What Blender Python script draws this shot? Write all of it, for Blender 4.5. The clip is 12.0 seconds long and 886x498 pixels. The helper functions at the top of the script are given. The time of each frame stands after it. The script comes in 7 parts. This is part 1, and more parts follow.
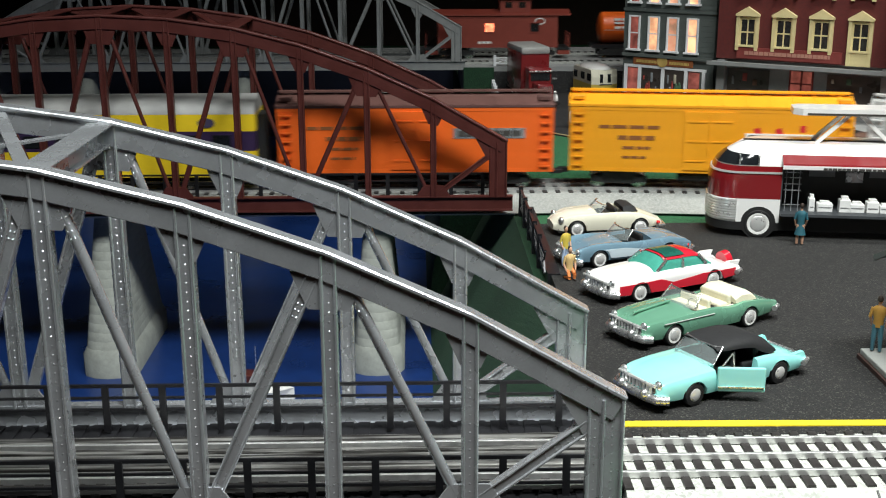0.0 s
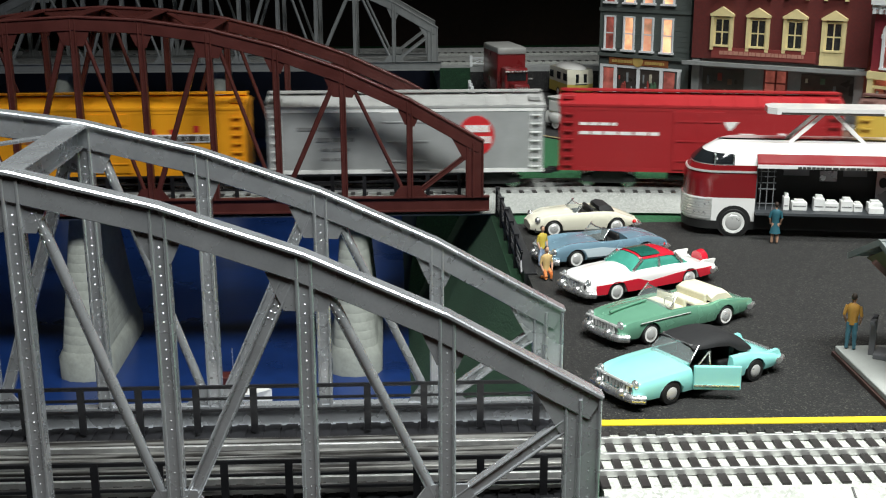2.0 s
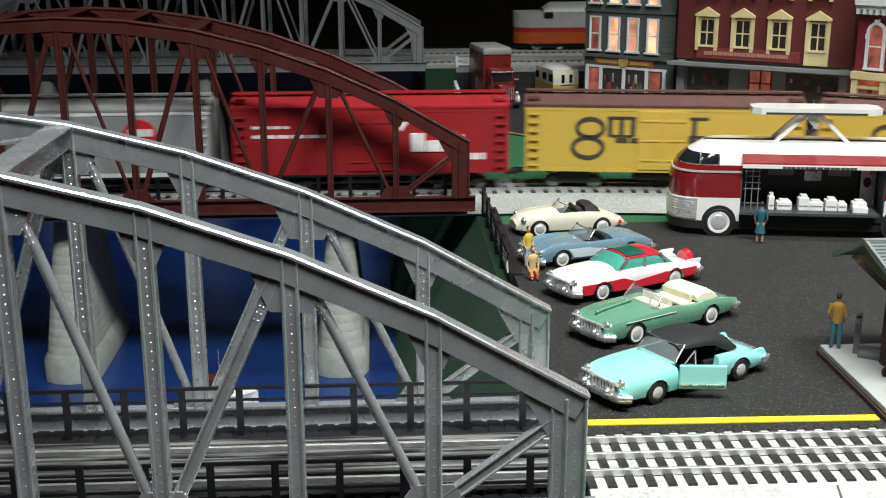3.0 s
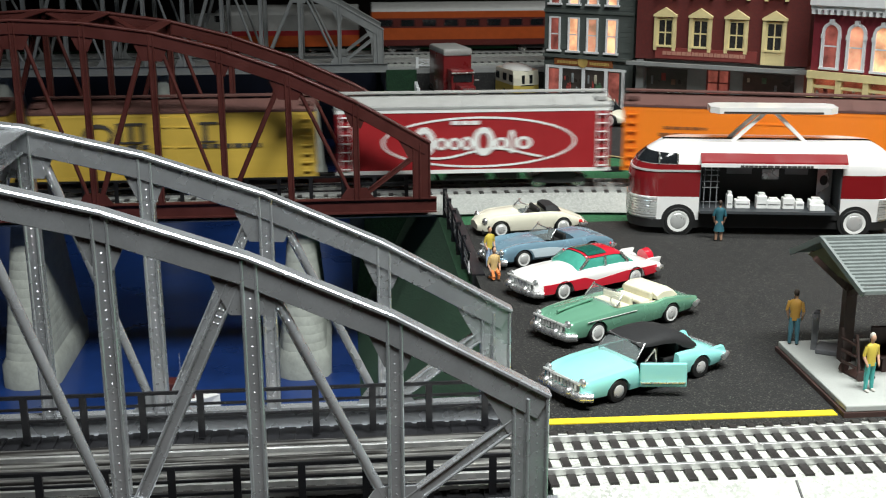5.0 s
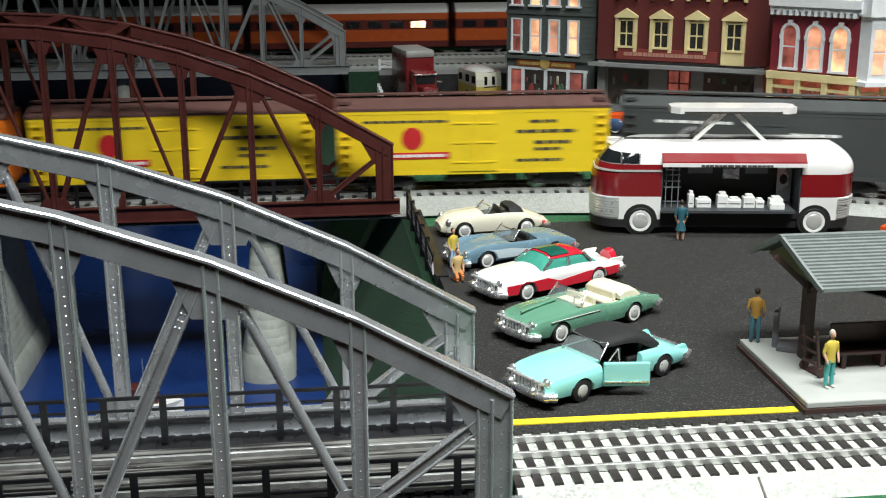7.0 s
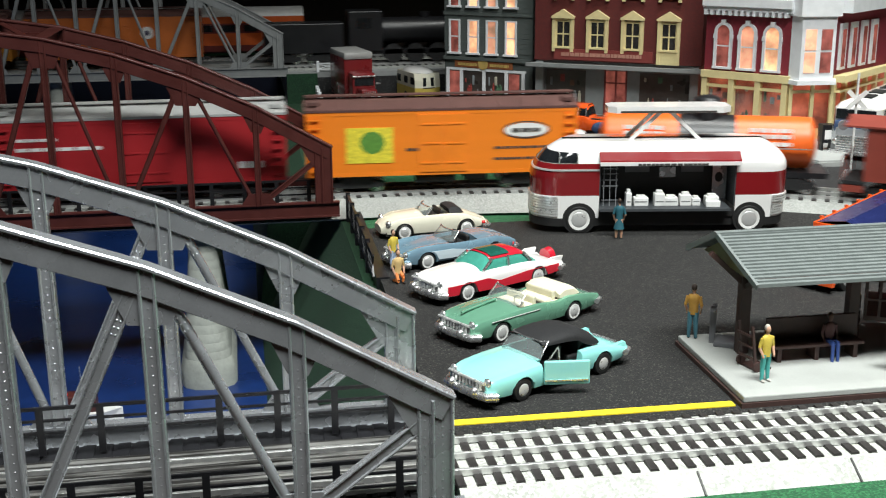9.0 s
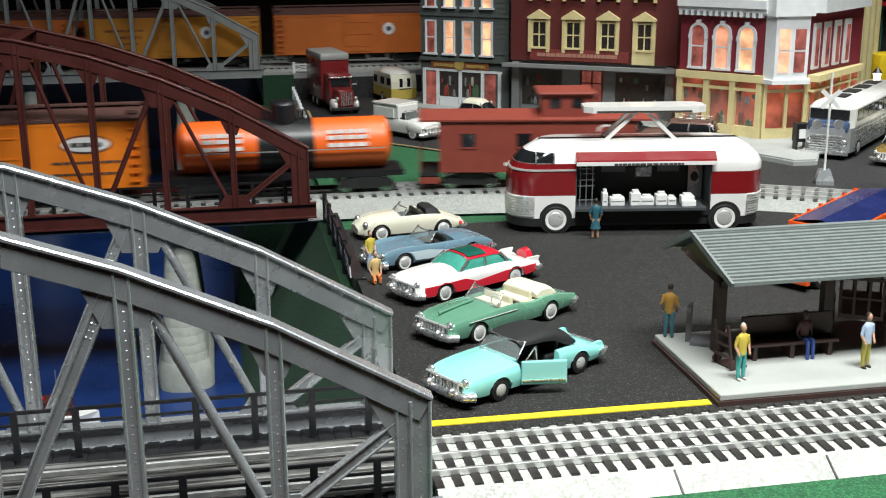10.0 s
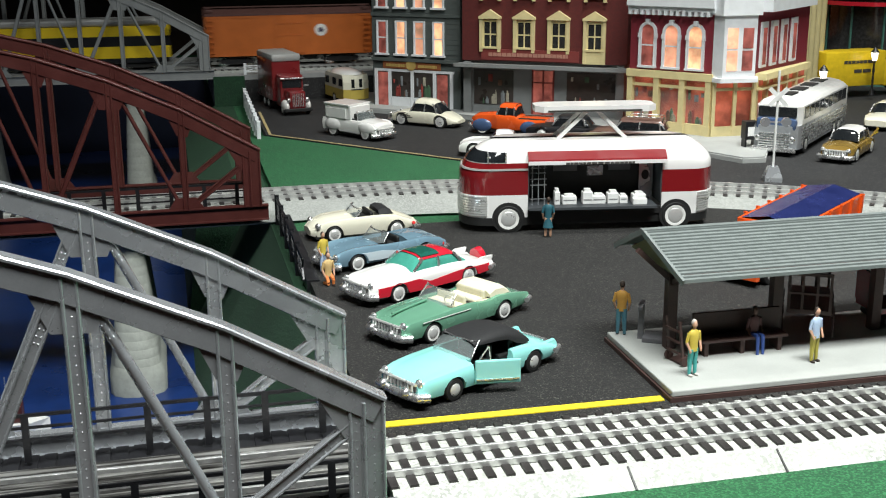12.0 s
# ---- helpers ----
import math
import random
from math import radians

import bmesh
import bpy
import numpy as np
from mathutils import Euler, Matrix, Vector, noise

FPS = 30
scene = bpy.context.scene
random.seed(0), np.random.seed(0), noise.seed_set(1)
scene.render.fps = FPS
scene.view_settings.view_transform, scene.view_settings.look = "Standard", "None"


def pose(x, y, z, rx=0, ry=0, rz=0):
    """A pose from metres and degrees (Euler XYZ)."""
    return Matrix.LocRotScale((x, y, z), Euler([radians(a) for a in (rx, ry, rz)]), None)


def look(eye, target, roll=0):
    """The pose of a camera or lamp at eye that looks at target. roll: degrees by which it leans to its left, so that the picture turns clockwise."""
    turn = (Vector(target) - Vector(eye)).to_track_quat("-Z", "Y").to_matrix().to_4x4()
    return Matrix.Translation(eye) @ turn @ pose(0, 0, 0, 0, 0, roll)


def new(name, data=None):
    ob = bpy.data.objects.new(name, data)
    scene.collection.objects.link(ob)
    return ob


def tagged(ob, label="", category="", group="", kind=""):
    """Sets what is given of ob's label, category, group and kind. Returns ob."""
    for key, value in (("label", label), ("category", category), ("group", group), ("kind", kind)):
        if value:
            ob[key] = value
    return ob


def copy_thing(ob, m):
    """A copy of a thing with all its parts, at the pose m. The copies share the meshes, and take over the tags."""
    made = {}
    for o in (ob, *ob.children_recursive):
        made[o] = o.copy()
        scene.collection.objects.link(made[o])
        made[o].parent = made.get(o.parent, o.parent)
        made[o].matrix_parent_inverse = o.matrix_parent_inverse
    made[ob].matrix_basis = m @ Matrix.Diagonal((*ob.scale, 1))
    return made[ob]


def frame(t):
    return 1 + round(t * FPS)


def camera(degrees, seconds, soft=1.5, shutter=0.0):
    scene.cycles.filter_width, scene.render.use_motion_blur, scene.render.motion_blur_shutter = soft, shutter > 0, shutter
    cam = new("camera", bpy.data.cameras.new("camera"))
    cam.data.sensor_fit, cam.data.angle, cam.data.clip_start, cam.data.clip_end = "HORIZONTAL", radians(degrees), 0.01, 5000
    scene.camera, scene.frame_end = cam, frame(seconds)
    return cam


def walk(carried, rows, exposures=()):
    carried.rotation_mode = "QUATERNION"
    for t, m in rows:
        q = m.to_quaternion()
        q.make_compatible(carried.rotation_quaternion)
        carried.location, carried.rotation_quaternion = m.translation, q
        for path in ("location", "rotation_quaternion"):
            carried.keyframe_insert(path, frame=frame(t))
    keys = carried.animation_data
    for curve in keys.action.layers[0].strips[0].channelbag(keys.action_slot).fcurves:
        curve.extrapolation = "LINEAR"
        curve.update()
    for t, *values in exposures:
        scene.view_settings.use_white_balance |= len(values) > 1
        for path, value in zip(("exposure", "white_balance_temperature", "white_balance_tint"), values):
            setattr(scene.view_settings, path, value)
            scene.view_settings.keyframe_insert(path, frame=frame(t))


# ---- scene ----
cam = camera(41.61, 12.0, soft=1.1, shutter=0.5)
PATH = [
    (0.0, 0.0000, 0.0000, 0.2945, 74.120, 0.107, -1.330),
    (0.5, 0.0002, -0.0000, 0.2945, 74.120, 0.105, -1.575),
    (1.0, 0.0004, -0.0001, 0.2945, 74.126, 0.120, -1.845),
    (1.5, 0.0006, -0.0001, 0.2946, 74.132, 0.120, -2.176),
    (2.0, 0.0008, -0.0001, 0.2946, 74.137, 0.129, -2.469),
    (2.5, 0.0010, -0.0002, 0.2946, 74.142, 0.131, -2.822),
    (3.0, 0.0012, -0.0002, 0.2946, 74.164, 0.138, -3.154),
    (5.0, 0.0024, -0.0005, 0.2946, 74.211, 0.162, -5.059),
    (5.5, 0.0027, -0.0005, 0.2946, 74.232, 0.188, -5.497),
    (6.0, 0.0030, -0.0006, 0.2946, 74.246, 0.190, -5.929),
    (6.5, 0.0033, -0.0006, 0.2947, 74.263, 0.210, -6.372),
    (7.0, 0.0036, -0.0007, 0.2947, 74.282, 0.217, -6.861),
    (9.0, 0.0055, -0.0011, 0.2947, 74.336, 0.280, -9.818),
    (9.5, 0.0059, -0.0012, 0.2948, 74.344, 0.291, -10.482),
    (10.0, 0.0062, -0.0012, 0.2948, 74.358, 0.315, -10.958),
    (10.5, 0.0066, -0.0013, 0.2948, 74.362, 0.318, -11.542),
    (11.0, 0.0070, -0.0014, 0.2948, 74.362, 0.330, -12.227),
    (11.5, 0.0075, -0.0015, 0.2948, 74.363, 0.344, -12.871),
    (12.0, 0.0077, -0.0015, 0.2948, 74.358, 0.361, -13.272),
]
walk(cam, [(t, pose(x, y, z, rx, ry, rz)) for t, x, y, z, rx, ry, rz in PATH])

# ---------- light ----------
world = bpy.data.worlds.new("room_air")
scene.world = world
world.use_nodes = True
world.node_tree.nodes["Background"].inputs[0].default_value = (0.7, 0.72, 0.75, 1)
world.node_tree.nodes["Background"].inputs[1].default_value = 0.003
scene.view_settings.exposure = 0.0


def ceiling_lamp(x, y, z, sx, sy, watts, colour, target, spread):
    data = bpy.data.lights.new("ceiling_lamp", "AREA")
    data.shape, data.size, data.size_y, data.energy, data.color, data.spread = "RECTANGLE", sx, sy, watts, colour, radians(spread)
    ob = new("ceiling_lamp", data)
    ob.matrix_world = look((x, y, z), target)
    return ob


ceiling_lamp(0.36, 0.08, 1.62, 1.25, 0.40, 28.5, (0.93, 0.97, 0.95), (0.34, 0.42, 0.0), 100)
ceiling_lamp(0.80, 1.10, 1.72, 0.8, 0.16, 7.0, (0.95, 0.97, 0.92), (0.84, 1.44, 0.0), 74)

# ---------- helpers: all lengths below are centimetres ----------
CM = 0.01


def at(x, y, z=0.0, rz=0.0, rx=0.0, ry=0.0):
    return pose(x * CM, y * CM, z * CM, rx, ry, rz)


def thing(name, m, label, category, group="", kind=""):
    ob = new(name)
    ob.empty_display_size = 0.02
    ob.matrix_world = m
    return tagged(ob, label, category, group, kind)


def part(name, bm, material, parent=None, label="", smooth=False, kind=""):
    me = bpy.data.meshes.new(name)
    bmesh.ops.scale(bm, vec=(CM, CM, CM), verts=bm.verts)
    bmesh.ops.recalc_face_normals(bm, faces=bm.faces)
    if smooth:
        for f in bm.faces:
            f.smooth = True
        for e in bm.edges:
            if len(e.link_faces) == 2 and e.calc_face_angle(0) > radians(38):
                e.smooth = False
    bm.to_mesh(me)
    bm.free()
    for mt in material if isinstance(material, (list, tuple)) else [material]:
        me.materials.append(mt)
    ob = new(name, me)
    ob.parent = parent
    if label:
        ob["label"] = label
    if kind:
        ob["kind"] = kind
    return ob


def B():
    return bmesh.new()


def box(bm, x0, y0, z0, x1, y1, z1, bev=0.0, mi=0):
    vs = [bm.verts.new(p) for p in ((x0, y0, z0), (x1, y0, z0), (x1, y1, z0), (x0, y1, z0), (x0, y0, z1), (x1, y0, z1), (x1, y1, z1), (x0, y1, z1))]
    fs = [bm.faces.new([vs[i] for i in q]) for q in ((0, 3, 2, 1), (4, 5, 6, 7), (0, 1, 5, 4), (1, 2, 6, 5), (2, 3, 7, 6), (3, 0, 4, 7))]
    for f in fs:
        f.material_index = mi
    if bev:
        es = list({e for f in fs for e in f.edges})
        bmesh.ops.bevel(bm, geom=es, offset=bev, segments=2, profile=0.5, affect="EDGES", material=-1)
    return bm


def beam(bm, a, b, w, h, side=(0, 1, 0), mi=0, cut=0.0):
    """A bar from a to b: w wide along side, h deep across it; cut: chamfer of its long edges."""
    a, b, s = Vector(a), Vector(b), Vector(side).normalized()
    d = (b - a).normalized()
    s = (s - d * s.dot(d)).normalized()
    n = d.cross(s)
    x, y, c = w / 2, h / 2, cut
    ring_ = ((-x, -y), (x, -y), (x, y), (-x, y)) if not c else ((-x + c, -y), (x - c, -y), (x, -y + c), (x, y - c), (x - c, y), (-x + c, y), (-x, y - c), (-x, -y + c))
    k = len(ring_)
    vs = [[bm.verts.new(p + s * i + n * j) for i, j in ring_] for p in (a, b)]
    bm.faces.new(vs[0]).material_index = mi
    bm.faces.new(vs[1][::-1]).material_index = mi
    for i in range(k):
        bm.faces.new((vs[0][i], vs[1][i], vs[1][(i + 1) % k], vs[0][(i + 1) % k])).material_index = mi
    return bm


def rod(bm, a, b, r, seg=10, r2=None, mi=0):
    a, b = Vector(a), Vector(b)
    d = (b - a).normalized()
    s = d.orthogonal().normalized()
    n = d.cross(s)
    r2 = r if r2 is None else r2
    rings = []
    for p, rr in ((a, r), (b, r2)):
        rings.append([bm.verts.new(p + (s * math.cos(2 * math.pi * k / seg) + n * math.sin(2 * math.pi * k / seg)) * rr) for k in range(seg)])
    for k in range(seg):
        bm.faces.new((rings[0][k], rings[0][(k + 1) % seg], rings[1][(k + 1) % seg], rings[1][k])).material_index = mi
    bm.faces.new(rings[0][::-1]).material_index = mi
    bm.faces.new(rings[1]).material_index = mi
    return bm


def loft(bm, sections, closed=True, caps=True, mi=0):
    rows = [[bm.verts.new(p) for p in s] for s in sections]
    n = len(rows[0])
    for a, b in zip(rows, rows[1:]):
        for k in range(n if closed else n - 1):
            f = bm.faces.new((a[k], a[(k + 1) % n], b[(k + 1) % n], b[k]))
            f.material_index = mi
    if caps and closed:
        bm.faces.new(rows[0][::-1]).material_index = mi
        bm.faces.new(rows[-1]).material_index = mi
    return rows


def prism(bm, pts, y0, y1, mi=0):
    """A polygon of (x, z) drawn out from y0 to y1."""
    loft(bm, [[(x, y0, z) for x, z in pts], [(x, y1, z) for x, z in pts]], mi=mi)
    return bm


def slab(bm, pts, z0, z1, mi=0):
    """A polygon of (x, y) drawn up from z0 to z1."""
    loft(bm, [[(x, y, z0) for x, y in pts], [(x, y, z1) for x, y in pts]], mi=mi)
    return bm


def ball(bm, c, rx, ry, rz, u=12, v=8, mi=0):
    m = Matrix.Translation(c) @ Matrix.Diagonal((rx, ry, rz, 1))
    fs = bmesh.ops.create_uvsphere(bm, u_segments=u, v_segments=v, radius=1, matrix=m)
    for f in {f for vv in fs["verts"] for f in vv.link_faces}:
        f.material_index = mi
    return bm


def rivet(bm, x, y, z, r, ny=-1):
    base = [bm.verts.new((x + r * math.cos(a), y, z + r * math.sin(a))) for a in (0.5, 1.76, 3.0, 4.27, 5.5)]
    tip = bm.verts.new((x, y + ny * r * 0.8, z))
    for k in range(5):
        bm.faces.new((base[k], base[(k + 1) % 5], tip))


# ---------- materials ----------
def mat(name, colour, rough=0.5, metal=0.0, var=0.12, scale=90.0, bump=0.05, grain=900.0, coat=0.0, rand=0.0, glow=None):
    """Paint, plastic, metal: base colour with blotches and fine grain."""
    m = bpy.data.materials.new(name)
    m.use_nodes = True
    nt = m.node_tree
    n, l = nt.nodes, nt.links
    p = n["Principled BSDF"]
    co = n.new("ShaderNodeTexCoord")
    big, fine = n.new("ShaderNodeTexNoise"), n.new("ShaderNodeTexNoise")
    big.inputs["Scale"].default_value, big.inputs["Detail"].default_value = scale, 5
    fine.inputs["Scale"].default_value, fine.inputs["Detail"].default_value = grain, 3
    for t in (big, fine):
        l.new(co.outputs["Object"], t.inputs["Vector"])
    mix = n.new("ShaderNodeMix")
    mix.data_type, mix.blend_type = "RGBA", "MIX"
    c = Vector(colour)
    mix.inputs["A"].default_value = (*(c * (1 - var)), 1)
    mix.inputs["B"].default_value = (*[min(1, v * (1 + var)) for v in c], 1)
    add = n.new("ShaderNodeMath")
    add.operation = "MULTIPLY_ADD"
    l.new(fine.outputs["Fac"], add.inputs[0])
    add.inputs[1].default_value = 0.5
    l.new(big.outputs["Fac"], add.inputs[2])
    sub = n.new("ShaderNodeMapRange")
    sub.inputs["From Min"].default_value, sub.inputs["From Max"].default_value = 0.5, 1.0
    l.new(add.outputs[0], sub.inputs["Value"])
    l.new(sub.outputs[0], mix.inputs["Factor"])
    out = mix.outputs["Result"]
    if rand:
        info, hsv = n.new("ShaderNodeObjectInfo"), n.new("ShaderNodeHueSaturation")
        mr = n.new("ShaderNodeMapRange")
        mr.inputs["To Min"].default_value, mr.inputs["To Max"].default_value = 1 - rand, 1 + rand
        l.new(info.outputs["Random"], mr.inputs["Value"])
        l.new(mr.outputs[0], hsv.inputs["Value"])
        l.new(out, hsv.inputs["Color"])
        out = hsv.outputs["Color"]
    l.new(out, p.inputs["Base Color"])
    rr = n.new("ShaderNodeMapRange")
    rr.inputs["To Min"].default_value, rr.inputs["To Max"].default_value = max(0.02, rough - 0.1), min(1, rough + 0.1)
    l.new(big.outputs["Fac"], rr.inputs["Value"])
    l.new(rr.outputs[0], p.inputs["Roughness"])
    p.inputs["Metallic"].default_value = metal
    p.inputs["Coat Weight"].default_value = coat
    if bump:
        bp = n.new("ShaderNodeBump")
        bp.inputs["Strength"].default_value, bp.inputs["Distance"].default_value = bump, 0.0006
        l.new(add.outputs[0], bp.inputs["Height"])
        l.new(bp.outputs[0], p.inputs["Normal"])
    if glow:
        p.inputs["Emission Color"].default_value = (*glow[:3], 1)
        ge = n.new("ShaderNodeMapRange")
        ge.inputs["From Min"].default_value, ge.inputs["From Max"].default_value = 0.35, 0.65
        ge.inputs["To Min"].default_value, ge.inputs["To Max"].default_value = 0.25 * glow[3], 1.75 * glow[3]
        l.new(big.outputs["Fac"], ge.inputs["Value"])
        l.new(ge.outputs[0], p.inputs["Emission Strength"])
    return m


def speckled(name, base, spec, scale, amount, rough=0.9, bump=0.6, blotch=6.0):
    """Granular stuff: dark grit with light grains, ballast, turf."""
    m = mat(name, base, rough, var=0.25, scale=blotch, bump=0, grain=scale * 0.3)
    nt = m.node_tree
    n, l = nt.nodes, nt.links
    p = n["Principled BSDF"]
    under = p.inputs["Base Color"].links[0].from_socket
    co = next(k for k in n if k.type == "TEX_COORD")
    vo, no = n.new("ShaderNodeTexVoronoi"), n.new("ShaderNodeTexNoise")
    vo.inputs["Scale"].default_value, no.inputs["Scale"].default_value = scale, scale * 0.45
    no.inputs["Detail"].default_value = 3
    l.new(co.outputs["Object"], vo.inputs["Vector"])
    l.new(co.outputs["Object"], no.inputs["Vector"])
    sep = n.new("ShaderNodeSeparateColor")
    l.new(vo.outputs["Color"], sep.inputs[0])
    mr = n.new("ShaderNodeMapRange")
    mr.inputs["From Min"].default_value, mr.inputs["From Max"].default_value = 1 - amount, 1.0
    l.new(sep.outputs[0], mr.inputs["Value"])
    mix = n.new("ShaderNodeMix")
    mix.data_type = "RGBA"
    l.new(mr.outputs[0], mix.inputs["Factor"])
    l.new(under, mix.inputs["A"])
    mix.inputs["B"].default_value = (*spec, 1)
    l.new(mix.outputs["Result"], p.inputs["Base Color"])
    bp = n.new("ShaderNodeBump")
    bp.inputs["Strength"].default_value, bp.inputs["Distance"].default_value = bump, 0.0012
    l.new(no.outputs["Fac"], bp.inputs["Height"])
    l.new(bp.outputs[0], p.inputs["Normal"])
    return m


def glass(name, tint=(0.35, 0.4, 0.4), rough=0.04, alpha=0.3):
    m = bpy.data.materials.new(name)
    m.use_nodes = True
    p = m.node_tree.nodes["Principled BSDF"]
    p.inputs["Base Color"].default_value = (*tint, 1)
    p.inputs["Roughness"].default_value = rough
    p.inputs["Alpha"].default_value = alpha
    p.inputs["Specular IOR Level"].default_value = 0.6
    return m


M_SILVER = mat("silver_paint", (0.56, 0.58, 0.605), 0.27, 0.72, 0.10, 60, 0.03, coat=0.2)
M_MAROON = mat("maroon_plastic", (0.068, 0.016, 0.013), 0.42, 0, 0.18, 60, 0.05)
M_GREYPLASTIC = mat("grey_plastic", (0.27, 0.28, 0.28), 0.5, 0.1, 0.12, 60, 0.05)
M_BLACK = mat("black_plastic", (0.012, 0.012, 0.014), 0.38, 0, 0.2)
M_TIE = mat("brown_black_ties", (0.025, 0.022, 0.021), 0.5, 0, 0.25, 200, 0.2)
M_RAIL = mat("bright_steel", (0.66, 0.66, 0.65), 0.34, 0.75, 0.12, 120, 0.03)
M_BALLAST = speckled("pale_ballast", (0.36, 0.37, 0.335), (0.54, 0.55, 0.51), 620, 0.75, 0.85, 0.9, 25)


def streaked(name, dark, light, rough):
    """Metal with long dark and light colour streaks along x."""
    m = mat(name, light, rough, 0.8, 0.1, 60, 0.02)
    n, l = m.node_tree.nodes, m.node_tree.links
    p = n["Principled BSDF"]
    under = p.inputs["Base Color"].links[0].from_socket
    co = next(k for k in n if k.type == "TEX_COORD")
    mp, no, mr, mix = n.new("ShaderNodeMapping"), n.new("ShaderNodeTexNoise"), n.new("ShaderNodeMapRange"), n.new("ShaderNodeMix")
    mp.inputs["Scale"].default_value = (14, 330, 60)
    no.inputs["Scale"].default_value, no.inputs["Detail"].default_value = 1.0, 3
    mr.inputs["From Min"].default_value, mr.inputs["From Max"].default_value = 0.42, 0.58
    mix.data_type = "RGBA"
    mix.inputs["A"].default_value = (*dark, 1)
    l.new(co.outputs["Object"], mp.inputs["Vector"])
    l.new(mp.outputs[0], no.inputs["Vector"])
    l.new(no.outputs["Fac"], mr.inputs["Value"])
    l.new(mr.outputs[0], mix.inputs["Factor"])
    l.new(under, mix.inputs["B"])
    l.new(mix.outputs["Result"], p.inputs["Base Color"])
    return m


M_STREAK = streaked("streaked_steel", (0.09, 0.085, 0.08), (0.60, 0.59, 0.56), 0.32)
M_BALLASTGREY = speckled("grey_ballast", (0.26, 0.27, 0.255), (0.34, 0.35, 0.33), 900, 0.6, 0.85, 0.3, 25)
M_ASPHALT = speckled("black_grit", (0.0085, 0.0083, 0.008), (0.095, 0.09, 0.078), 1350, 0.12, 0.85, 1.0, 14)
M_ROAD = speckled("black_road", (0.013, 0.013, 0.014), (0.06, 0.06, 0.06), 700, 0.2, 0.75, 0.4, 10)
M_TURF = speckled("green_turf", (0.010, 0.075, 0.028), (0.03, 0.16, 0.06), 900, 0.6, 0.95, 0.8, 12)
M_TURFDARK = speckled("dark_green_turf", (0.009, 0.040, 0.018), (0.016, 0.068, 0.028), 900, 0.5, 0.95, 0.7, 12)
M_RIVERWALL = mat("navy_painted_wall", (0.006, 0.010, 0.03), 0.5, 0, 0.25, 12, 0.1, 60)
M_WATER = mat("blue_painted_water", (0.007, 0.026, 0.115), 0.30, 0, 0.25, 12, 0.10, 60)
M_STONE = mat("pale_cast_stone", (0.33, 0.345, 0.31), 0.8, 0, 0.16, 60, 0.5, 300)
M_TANLINE = mat("worn_tan_line_paint", (0.42, 0.33, 0.16), 0.7, 0, 0.2, 150, 0.3)
M_YELLOWLINE = mat("yellow_line_paint", (0.75, 0.56, 0.02), 0.6, 0, 0.12, 150, 0.3)
M_WOOD = mat("dark_wood_panelling", (0.035, 0.016, 0.010), 0.5, 0, 0.4, 6, 0.1, 80)
M_CEIL = mat("dull_ceiling", (0.09, 0.09, 0.085), 0.9)
M_CONCRETE = mat("grey_pavement", (0.34, 0.35, 0.34), 0.85, 0, 0.1, 40, 0.2)
M_WHITE = mat("white_paint", (0.78, 0.78, 0.76), 0.35, 0, 0.05, 60, 0.03, coat=0.3)
M_CHROME = mat("chrome", (0.85, 0.85, 0.85), 0.27, 0.9, 0.05, 200, 0.03)
M_FLUTE = mat("bright_plated_flutes", (0.82, 0.82, 0.80), 0.3, 0.6, 0.05, 200, 0.03)
M_RUBBER = mat("black_rubber", (0.012, 0.012, 0.012), 0.6)
M_GLASS = glass("clear_glass")
M_DARKGLASS = mat("dark_glass", (0.012, 0.014, 0.016), 0.08, 0, 0.1, bump=0)
M_BROWNROOF = mat("oxide_brown_roof", (0.10, 0.045, 0.038), 0.6, 0, 0.2, 90, 0.1)

# ---------- the layout: ground, river, road ----------
GORGE_X0, GORGE_X1, GORGE_Y0, GORGE_Y1 = -150.0, 2.0, 68.0, 262.0


def setting(name, bm, material, label, category):
    return tagged(part(name, bm, material), label, category, "", "structure")


